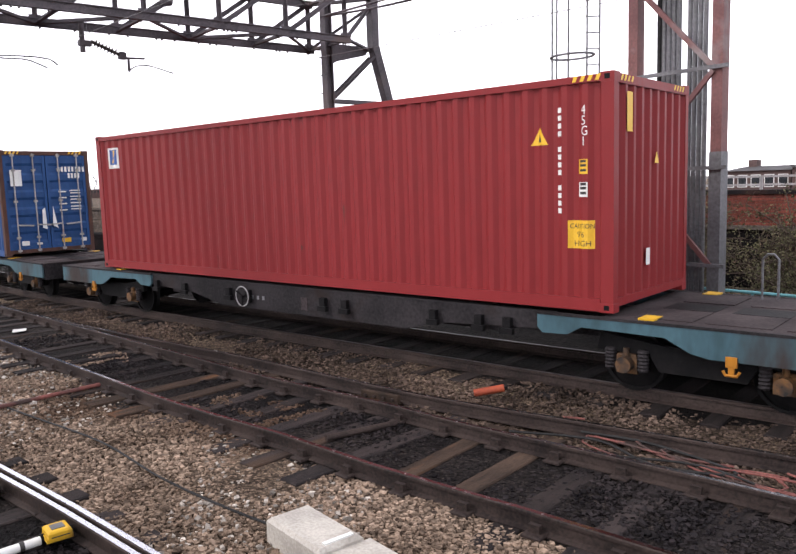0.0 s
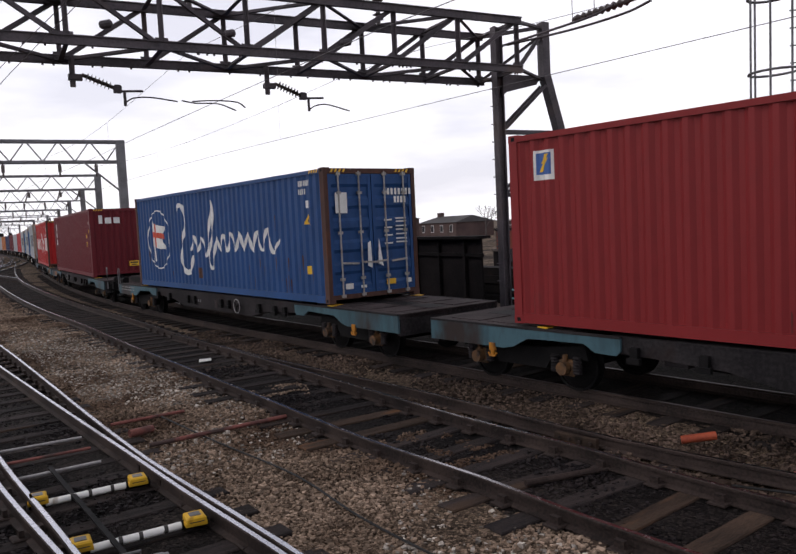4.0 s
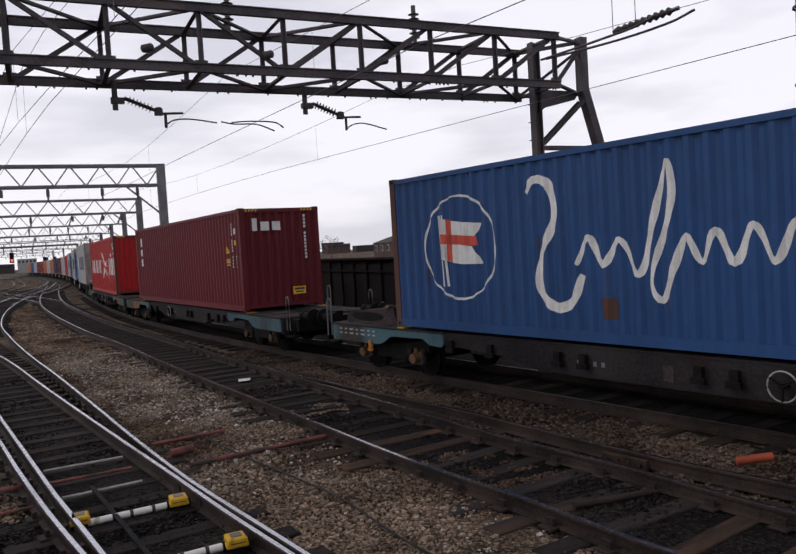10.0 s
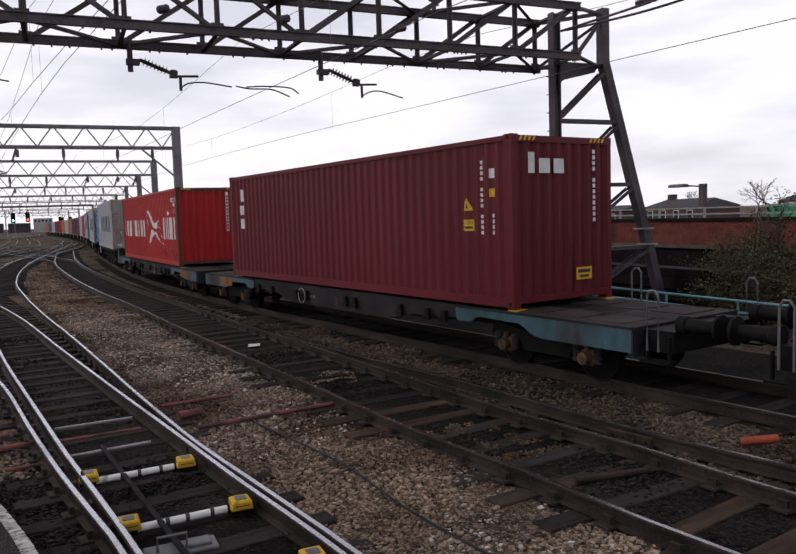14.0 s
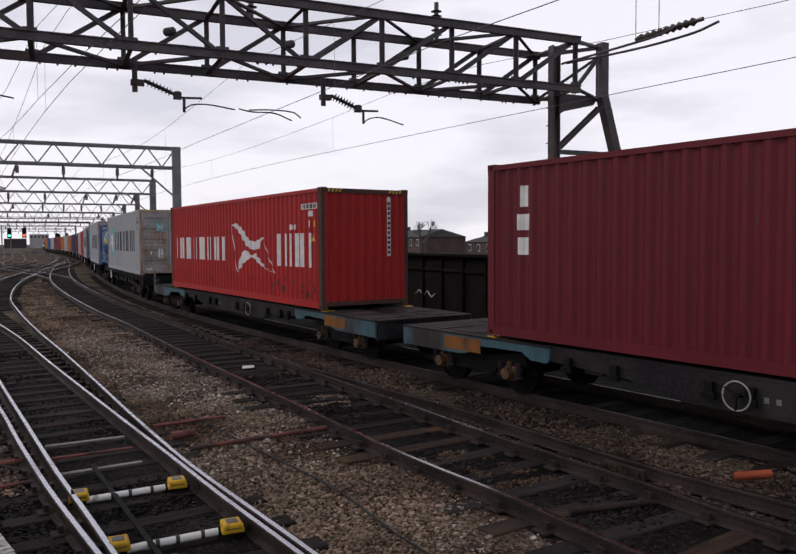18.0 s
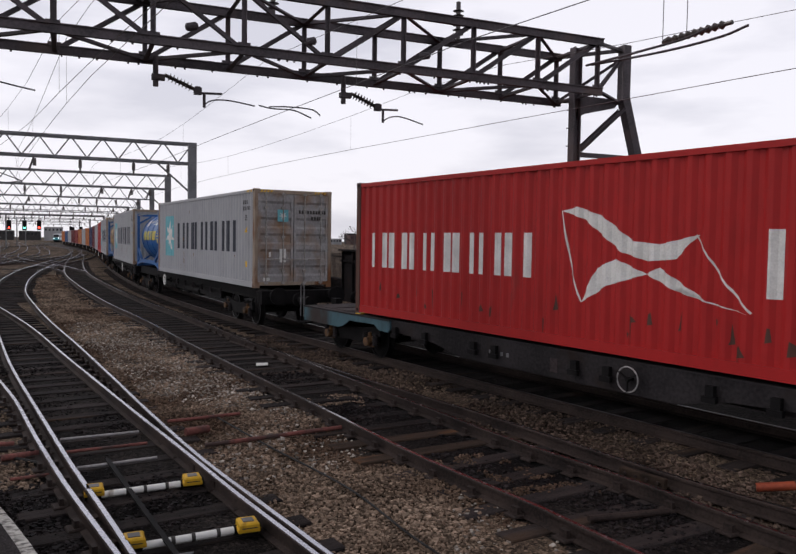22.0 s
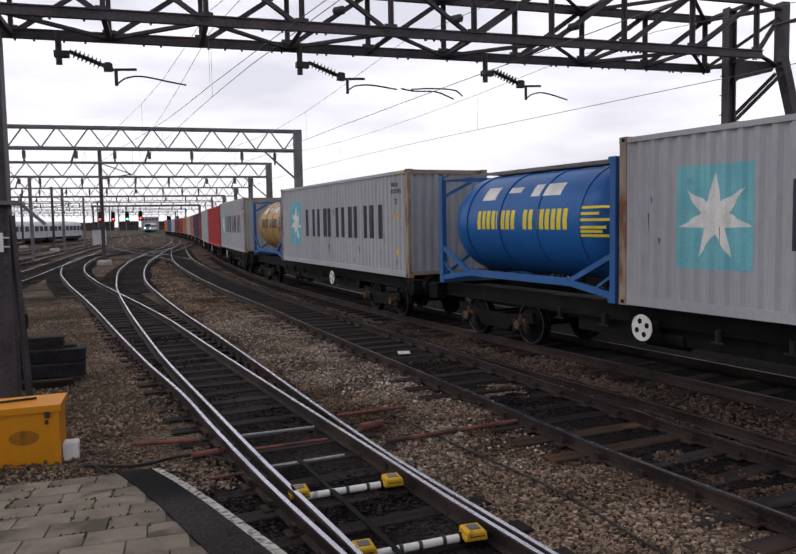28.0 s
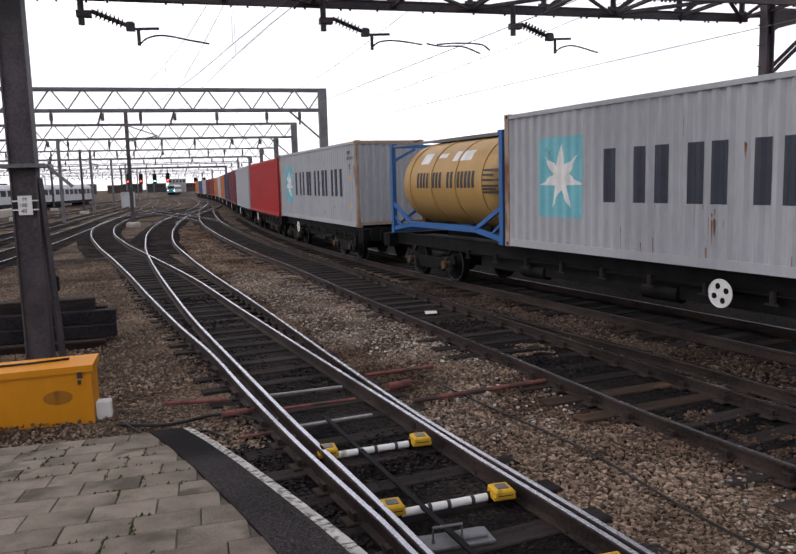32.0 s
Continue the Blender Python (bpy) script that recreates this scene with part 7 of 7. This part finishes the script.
for dx, dy in ((-0.42, 0), (-0.28, -0.3), (0.1, -0.32), (0.3, -0.05), (0.42, 0.15)):
    part("cage_bar", Geo().tube((-8.8 + dx, 12.9 + dy, -0.3), (-8.7 + dx, 12.9 + dy, 10.5), 0.018, 6), M["steel_grey"], lad)
for k in range(6):
    z = 3.6 + 1.25 * k
    part("cage_hoop", Geo().pipe([(-8.78 + 0.42 * math.cos(a), 12.85 + 0.34 * math.sin(a), z) for a in np.linspace(0, 2 * math.pi, 17)], 0.022, 6), M["steel_grey"], lad)
for k in range(28):
    part("rung", Geo().tube((-8.5, 12.86, 2.7 + 0.28 * k), (-8.35, 13.05, 2.7 + 0.28 * k), 0.012, 6), M["steel_grey"], lad)


def bush(x, y, z, w, h, seed, leafy=1.0):
    """A twiggy shrub: thin stems with many small leaves."""
    r = random.Random(seed)
    t = thing("shrub", "tangled twiggy shrub with dull green leaves", "shrub", group="shrubs on the bank")
    st, lf = Geo(), Geo()
    tips = []
    for k in range(44):
        a, out = r.uniform(0, 6.28), r.uniform(0.1, 1.0)
        p0 = Vector((x + r.uniform(-0.3, 0.3) * w, y + r.uniform(-0.2, 0.2) * w, z))
        p2 = Vector((x + math.cos(a) * out * w, y + math.sin(a) * out * w * 0.6, z + h * r.uniform(0.45, 1.05) * (1.05 - 0.45 * out * out)))
        p1 = (p0 + p2) / 2 + Vector((0, 0, 0.25 * h))
        line = spline([p0, p1, p2], 0.3)
        st.pipe(line, 0.012, 4)
        for q in line[1:]:
            for j in range(2):
                e = q + Vector((r.gauss(0, 0.25), r.gauss(0, 0.2), r.uniform(-0.1, 0.35)))
                st.tube(q, e, 0.005, 3, caps=False)
                tips += [q.lerp(e, u) for u in (0.4, 0.7, 1.0)]
    for q in tips:
        for j in range(r.choice((1, 2, 4, 5))):
            c = q + Vector((r.gauss(0, 0.09), r.gauss(0, 0.09), r.gauss(0, 0.08)))
            s = r.uniform(0.016, 0.042)
            u = Vector((r.gauss(0, 1), r.gauss(0, 1), r.gauss(0, 1))).normalized()
            v = u.orthogonal().normalized()
            lf.add([c - u * s, c + v * s * 0.5, c + u * s, c - v * s * 0.5], [(0, 1, 2, 3)])
    part("brushwood", st, M["twig"], t)
    tagged(part("leaves", lf, M["leaf"], t), kind="stuff")


for k, (x, y, z, w, h) in enumerate(((-13.2, 16.4, -0.2, 1.6, 2.3), (-11.0, 16.2, -0.2, 1.7, 2.5), (-8.8, 16.6, -0.2, 1.6, 2.2), (-6.4, 16.5, -0.2, 1.7, 2.0), (-4.0, 16.3, -0.2, 1.8, 1.9), (-1.5, 16.5, -0.2, 1.8, 1.8), (-15.2, 17.5, -0.2, 1.4, 1.6), (1.5, 16.5, -0.2, 1.8, 2.0), (-10, 18.4, -0.2, 1.8, 2.1), (-12.6, 14.8, -0.2, 1.3, 1.5), (-10.4, 14.7, -0.2, 1.5, 1.6), (-7.9, 14.8, -0.2, 1.4, 1.4), (-5.2, 14.8, -0.2, 1.5, 1.3), (-2.4, 14.8, -0.2, 1.5, 1.3), (-6, 18.2, -0.2, 1.8, 1.9), (-2.5, 18.2, -0.2, 1.8, 1.9))):
    bush(x, y, z, w * 1.08, h * 1.16, k)


def bare_tree(x, y, h, seed, mat="far_tree"):
    r = random.Random(seed)
    t = thing("bare_tree", "leafless winter tree in the distance", "tree", group="distant trees")
    tr, tw = Geo(), Geo()

    def grow(p, d, l, rad, depth):
        q = p + d * l
        (tr if depth < 2 else tw).tube(p, q, rad, 5, r2=rad * 0.65, caps=False)
        if depth < 5:
            for j in range(r.choice((2, 3, 3))):
                nd = (d + Vector((r.gauss(0, 0.5), r.gauss(0, 0.5), r.gauss(0.12, 0.35)))).normalized()
                grow(q, nd, l * r.uniform(0.62, 0.82), rad * 0.62, depth + 1)

    grow(Vector((x, y, -0.3)), Vector((0, 0, 1)), h * 0.27, h * 0.022, 0)
    part("trunk", tr, M[mat], t)
    part("crown", tw, M[mat], t)


for k, (x, y, h) in enumerate(((-64, 78, 7.5), (-70, 84, 7.0), (-47, 79, 6.5), (-118, 60, 8), (-128, 64, 8.5), (-92, 95, 7), (-30, 75, 6.5), (-43, 72, 6.0), (-100, 70, 6.5), (-160, 60, 9), (-175, 55, 9), (-220, 40, 11), (-230, 30, 11))):
    bare_tree(x, y, h, 30 + k)


def house(x0, x1, y0, y1, h, roof, label, wall_mat="far_brick", n=4):
    t = thing("house", label, "building", group="distant buildings")
    part("wall", Geo().box(x0, x1, y0, y1, -0.3, h), M[wall_mat], t)
    ym = (y0 + y1) / 2
    part("roof", Geo().add([(x0 - 0.3, y0 - 0.3, h), (x1 + 0.3, y0 - 0.3, h), (x1 + 0.3, y1 + 0.3, h), (x0 - 0.3, y1 + 0.3, h), (x0 + 0.6, ym, h + roof), (x1 - 0.6, ym, h + roof)], [(0, 1, 5, 4), (2, 3, 4, 5), (1, 2, 5), (3, 0, 4), (3, 2, 1, 0)]), M["slate"], t)
    part("chimney", Geo().box(x0 + 1, x0 + 1.9, ym - 0.5, ym + 0.5, h + 0.3, h + roof + 0.7), M["far_brick"], t)
    for k in range(n):
        xw = x0 + (k + 0.5) * (x1 - x0) / n
        w = part("window", Geo().box(xw - 0.5, xw + 0.5, y0 - 0.04, y0 + 0.02, h - 1.7, h - 0.4), M["lettering"], t)
        part("pane", Geo().box(xw - 0.42, xw + 0.42, y0 - 0.06, y0 - 0.04, h - 1.62, h - 0.48), M["glass"], w)


house(-87, -77, 80, 88, 2.6, 1.2, "dark slate-roofed house beyond the wall")
house(-110, -95, 82, 90, 2.3, 0.9, "low dark building beyond the wall", n=6)
house(-74, -63, 92, 98, 3.0, 1.0, "long dark roof beyond the wall", n=5)
house(-41, -34, 80, 88, 2.9, 0.5, "red brick building with white windows", n=5)
house(-33, -24, 78, 88, 3.1, 0.6, "red brick block far beyond the wall", n=5)
house(-125, -112, 72, 80, 2.4, 1.2, "sooty terraced house in the distance", n=4)
house(-150, -132, 66, 76, 3.4, 1.6, "dark terrace far beyond the train", n=6)
shed = thing("green_sheeted_shed", "green sheeted enclosure beyond the wall", "shed")
part("wall", Geo().box(-64.5, -50, 78, 78.3, -0.3, 2.6), M["green_roof"], shed)
for k in range(14):
    part("sheet_rib", Geo().box(-64.4 + k, -64.3 + k, 77.95, 78.0, 0.5, 2.58), M["green_roof"], shed)
part("roof", Geo().add([(-64.5, 78, 2.6), (-50, 78, 2.6), (-50, 84, 2.9), (-64.5, 84, 2.9)], [(0, 1, 2, 3)]), M["far_grey"], shed)
ct = thing("clock_tower", "square brick tower with a pyramid roof", "tower")
part("shaft", Geo().box(-62.2, -60.2, 82, 84, -0.3, 5.6), M["far_brick"], ct)
part("belfry", Geo().box(-62.0, -61.6, 82.2, 82.6, 5.6, 6.6).box(-60.8, -60.4, 82.2, 82.6, 5.6, 6.6).box(-62.0, -61.6, 83.4, 83.8, 5.6, 6.6).box(-60.8, -60.4, 83.4, 83.8, 5.6, 6.6), M["far_brick"], ct)
part("roof", Geo().add([(-62.5, 81.7, 6.6), (-59.9, 81.7, 6.6), (-59.9, 84.3, 6.6), (-62.5, 84.3, 6.6), (-61.2, 83, 7.4)], [(0, 1, 4), (1, 2, 4), (2, 3, 4), (3, 0, 4), (3, 2, 1, 0)]), M["slate"], ct)
st_ = thing("factory_chimney", "slim chimney on the skyline", "chimney")
part("stack", Geo().tube((-58, 83, -0.3), (-58, 83, 7.6), 0.28, 10, r2=0.2), M["far_grey"], st_)
lampp = thing("street_lamp", "dark lamp post with side arms beyond the wall", "street lamp")
part("post", Geo().box(-20.6, -20.4, 21.9, 22.1, 0, 3.4), M["steel_dark"], lampp)
part("arm", Geo().bar((-20.5, 22, 3.3), (-21.6, 22, 3.4), 0.06, 0.05), M["steel_dark"], lampp)
part("lantern", Geo().chamfered(-22.0, -21.3, 21.85, 22.15, 3.32, 3.44, 0.04), M["steel_grey"], lampp)

rod = thing("loose_iron_rod", "short rusty iron rod lying between the siding rails", "rod")
part("rod", Geo().tube((-6.75, 5.9, -0.125), (-6.62, 6.8, -0.125), 0.035, 10), M["rust_rail"], rod)
fish = thing("fishplate", "bare rusty fishplate bolted to the dull rail", "fishplate")
part("plate", Geo().chamfered(-0.3, 0.3, -0.03, 0.03, -0.06, 0.06, 0.01), M["sleeper_brown"], fish)
for k in range(4):
    part("bolt", Geo().tube((-0.22 + 0.147 * k, -0.03, 0), (-0.22 + 0.147 * k, -0.06, 0), 0.02, 6), M["rust_rail"], fish)
fish.matrix_basis = pose(-7.47, 7.22, -0.07, 0, 0, 14)

# ---- the station throat far off ----
sg = thing("signal_gantry", "far signal gantry with red and green lights", "signal gantry")
part("beam", Geo().bar((-150, -12, 6.3), (-150, 7, 6.4), 0.2, 0.25), M["steel_dark"], sg)
for y in (-12, 7):
    part("leg", Geo().box(-150.15, -149.85, y - 0.15, y + 0.15, -0.3, 6.4), M["steel_dark"], sg)
for y, col, x, z in ((-10.9, "lamp_red", -150, 4.0), (-8.6, "lamp_red", -150, 4.0), (-6.15, "lamp_green", -150, 4.0), (-3.8, "lamp_red", -150, 4.1), (1.5, "lamp_red", -210, 3.8), (4.0, "lamp_red", -215, 3.8), (2.2, "lamp_red", -240, 4.0)):
    hd = part("signal_head", Geo().chamfered(x - 0.15, x + 0.1, y - 0.35, y + 0.35, z - 0.5, z + 1.3, 0.1).box(x - 0.05, x + 0.05, y - 0.06, y + 0.06, z + 1.2, 6.4), M["black"], sg)
    part("lamp", Geo().lathe([(0, 0.17), (0.04, 0.15), (0.06, 0.0001)], (x + 0.1, y, z - 0.05), (1, 0, 0), 14), M[col], hd)


def coach(x0, y0, x1, y1, front, paint_mat, label, lights=False):
    """A passenger coach standing on a far line, its cab towards the camera."""
    p, q = Vector((x0, y0, 0)), Vector((x1, y1, 0))
    L = (q - p).length
    c = thing("passenger_coach", label, "train coach", Matrix.Translation((p + q) / 2) @ Euler((0, 0, math.atan2(p.y - q.y, p.x - q.x))).to_matrix().to_4x4(), group="passenger trains")
    prof = [(-1.38, 0.9), (1.38, 0.9), (1.4, 2.3), (1.3, 3.1), (0.9, 3.55), (0, 3.7), (-0.9, 3.55), (-1.3, 3.1), (-1.4, 2.3)]
    part("body", Geo().sweep(prof, [(-L / 2, 0, 0), (L / 2, 0, 0)]), paint_mat, c)
    for k in range(int(L // 2.2)):
        x = -L / 2 + 1.4 + 2.2 * k
        for s in (-1, 1):
            w = part("window", Geo().box(x, x + 1.6, s * 1.4 - 0.02, s * 1.4 + 0.02, 2.0, 2.85), M["glass"], c)
    for s in (-1, 1):
        part("skirt", Geo().box(-L / 2 + 0.3, L / 2 - 0.3, s * 1.25 - 0.04, s * 1.25 + 0.04, 0.45, 0.95), M["wagon"], c)
    for e in (-1, 1):
        part("bogie", Geo().box(e * (L / 2 - 3) - 1.4, e * (L / 2 - 3) + 1.4, -1.1, 1.1, 0.0, 0.85), M["black"], c)
    if front:
        part("windscreen", Geo().box(L / 2 + 0.0, L / 2 + 0.04, -1.05, 1.05, 2.2, 3.1), M["glass"], c)
        part("nose", Geo().box(L / 2, L / 2 + 0.06, -1.3, 1.3, 0.95, 2.0), front, c)
        for s in (-1, 1):
            part("headlight", Geo().tube((L / 2 + 0.05, s * 0.95, 1.55), (L / 2 + 0.1, s * 0.95, 1.55), 0.16, 10), M["lamp_white"] if lights else M["glass"], c)
    return c


EMU = [coach(x0, y0, x0 + 19.6, y0 - 3.8, None, M["coach_white"], "silver-grey electric multiple unit coach rolling past a platform") for x0, y0 in ((-159, -18.7), (-139, -22.6), (-119, -26.5))]
railway("railway_track", [(-60, -38.0), (-99.4, -30.3), (-119, -26.5), (-159, -18.7), (-200, -10.8), (-260, -2.0)], True, "polished running line under the passenger train")
LIT = [coach(-300, -1.3, -322, -0.6, M["loco_teal"], M["coach_white"], "teal-fronted train with lit headlights coming closer far off", True),
       coach(-323, -0.55, -345, 0.2, None, M["coach_white"], "pale coach behind the teal-fronted train")]
solid("far_platform", Geo().box(-115, -60, -22.0, -20.5, -0.3, 0.6), M["concrete"], "far low platform along the left lines", "platform", kind="structure")
hut = thing("relay_hut", "small white hut beside the far tracks", "hut")
part("wall", Geo().box(-128, -125, -10.2, -8.4, -0.3, 2.2), M["coach_white"], hut)
part("roof", Geo().box(-128.2, -124.8, -10.4, -8.2, 2.2, 2.4), M["slate"], hut)
# Low skyline that closes the view down the line.
sky_rnd = random.Random(8)
for k in range(34):
    y = -230 + 13.5 * k + sky_rnd.uniform(-2, 2)
    w, h = sky_rnd.uniform(10, 19), sky_rnd.uniform(3.6, 8.0)
    x = -480 - sky_rnd.uniform(0, 60)
    b = thing("far_block", "hazy low building on the skyline", "building", group="skyline buildings")
    part("wall", Geo().box(x - 8, x, y, y + w, -0.3, h), M[sky_rnd.choice(("far_grey", "far_brick", "slate"))], b)
    for j in range(int(w // 2)):
        part("window", Geo().box(x, x + 0.05, y + 0.6 + 2 * j, y + 1.6 + 2 * j, h - 2.2, h - 1.0), M["glass"], b)

# ---- loose ballast ----
CUBE = np.array([(x, y, z) for x in (-1, 1) for y in (-1, 1) for z in (-1, 1)], float) * 0.58
CUBE_F = np.array([(0, 1, 3, 2), (4, 6, 7, 5), (0, 4, 5, 1), (2, 3, 7, 6), (0, 2, 6, 4), (1, 5, 7, 3)])


def stones(name, pts, size, mat, label, seed):
    """Thousands of angular stones, one joined mesh."""
    r = np.random.RandomState(seed)
    n = len(pts)
    v = CUBE[None] * (1 + r.uniform(-0.45, 0.45, (n, 8, 3)))
    v *= (size * np.exp(r.normal(0, 0.28, (n, 1, 1)))) * np.stack([np.ones(n), r.uniform(0.6, 1, n), r.uniform(0.45, 0.85, n)], 1)[:, None]
    a, b = r.uniform(0, 6.283, n), r.normal(0, 0.35, n)
    ca, sa, cb, sb = np.cos(a), np.sin(a), np.cos(b), np.sin(b)
    x, y, z = v[..., 0], v[..., 1], v[..., 2]
    y, z = y * cb[:, None] - z * sb[:, None], y * sb[:, None] + z * cb[:, None]
    x, y = x * ca[:, None] - y * sa[:, None], x * sa[:, None] + y * ca[:, None]
    v = np.stack([x, y, z], -1) + pts[:, None]
    me = bpy.data.meshes.new(name)
    me.vertices.add(8 * n)
    me.vertices.foreach_set("co", v.ravel())
    me.loops.add(24 * n)
    me.polygons.add(6 * n)
    me.polygons.foreach_set("loop_start", np.arange(6 * n) * 4)
    me.loops.foreach_set("vertex_index", (CUBE_F[None] + 8 * np.arange(n)[:, None, None]).ravel())
    me.update(calc_edges=True)
    me.shade_flat()
    me.materials.append(mat)
    return tagged(new(name, me), label, "ballast", kind="stuff")


def y_of(line, x):
    pts = sorted(line)
    return np.interp(x, [p[0] for p in pts], [p[1] for p in pts])


def scatter(n, x0, x1, lo, hi, seed, near=True):
    """Points on the ground between two lines given by functions of x, denser near the camera."""
    r = np.random.RandomState(seed)
    u = r.uniform(0, 1, n)
    x = x1 - (x1 - x0) * u ** (1.7 if near else 1.0)
    f = r.uniform(0, 1, n)
    y = lo(x) + (hi(x) - lo(x)) * f
    z = -0.185 + 0.03 * np.sin(1.7 * x + 0.6 * y) * np.cos(1.3 * y) + r.uniform(-0.012, 0.02, n)
    return np.stack([x, y, z], 1)


SID = lambda o: (lambda x: y_of(SIDING, x) + o)
TRN = lambda o: (lambda x: y_of(TRAIN_LINE, x) + o)
RR1, RR4 = (lambda o: (lambda x: y_of(R1, x) + o)), (lambda o: (lambda x: y_of(R4, x) + o))


def patchy(p, scale, seed, cut):
    keep = [noise.noise(Vector((q[0] * scale, q[1] * scale, seed))) > cut for q in p]
    return p[np.array(keep)]


wide = scatter(70000, -34, -2.5, RR4(0.12), SID(-0.85), 1)
pale = patchy(wide, 0.35, 3.0, 0.12)
far_pale = patchy(scatter(9000, -27, -10.5, RR4(0.4), SID(-0.9), 2, False), 0.3, 8.0, -0.05)
stones("ballast_stones", wide, 0.024, M["stone"], "brown and grey ballast stones between the tracks", 1)
stones("pale_ballast_stones", np.concatenate([far_pale, pale[:1500] + (0, 0, 0.012)]), 0.025, M["stone_pale"], "fresh pale ballast stones between the tracks", 2)
stones("oily_ballast_stones", np.concatenate([scatter(11000, -24, -3, RR1(0.1), RR4(-0.1), 3), scatter(11000, -16, -1.5, SID(-0.65), SID(0.65), 4)]) - (0, 0, 0.004), 0.025, M["stone_dark"], "oil-blackened ballast stones between the rails", 3)
stones("ballast_stones", scatter(16000, -22, -0.5, SID(0.85), TRN(-0.85), 5) + (0, 0, 0.004), 0.027, M["stone_brown"], "dirty brown ballast stones beside the running line", 4)
sid_pale = [patchy(scatter(700, x - 0.24, x + 0.24, SID(-0.62), SID(0.5), 40 + k, False), 2.6, k, -0.02) + (0, 0, 0.012) for k, x in enumerate((-13.3, -12.6, -8.35, -7.65, -9.05))]
stones("ballast_stones", np.concatenate(sid_pale), 0.019, M["stone"], "pale brown stones between the siding's sleepers", 6)
stones("ballast_stones", scatter(20000, -34, -9.8, lambda x: y_of(R1, x) - 4.5, RR1(-0.12), 7), 0.022, M["stone"], "brown ballast stones beyond the platform end", 7)
stones("oily_ballast_stones", scatter(4000, -9.9, -5, lambda x: np.interp(x, [p[0] for p in EDGE], [p[1] for p in EDGE]), RR1(-0.1), 8, False), 0.028, M["stone_dark"], "dark stones between platform and rail", 8)
stones("ballast_stones", scatter(5000, -60, -24, RR4(0.3), SID(-1.0), 9, False), 0.045, M["stone"], "brown ballast stones further down the line", 9)


def motions():
    times = [0.5 * i for i in range(65)]
    # The silver coaches roll slowly along their line; the lit train draws nearer.
    for c in EMU:
        x, y, _ = c.matrix_basis.translation
        turn = math.degrees(c.matrix_basis.to_euler().z)
        rows = []
        for t, d in ((0, -23.0), (22, -23.0), (24, -19.2), (26, -14.4), (28, -8.6), (30, -2.9), (32, 2.9)):
            rows.append((t, pose(x + 0.98 * d, y - 0.19 * d, 0, 0, 0, turn)))
        walk(c, rows)
    for c, behind in zip(LIT, (11, 34)):
        walk(c, [(t, pose(x - behind, y + 0.036 * behind, 0, 0, 0, -2.1)) for t, x, y in ((0, -420, -1.5), (13, -400, -2.0), (31, -285, -6.2), (32, -279, -6.4))])
    for ob, a, b in MOVERS:
        walk(ob, [(t, chord(a + travel(t), b + travel(t))) for t in times])


motions()
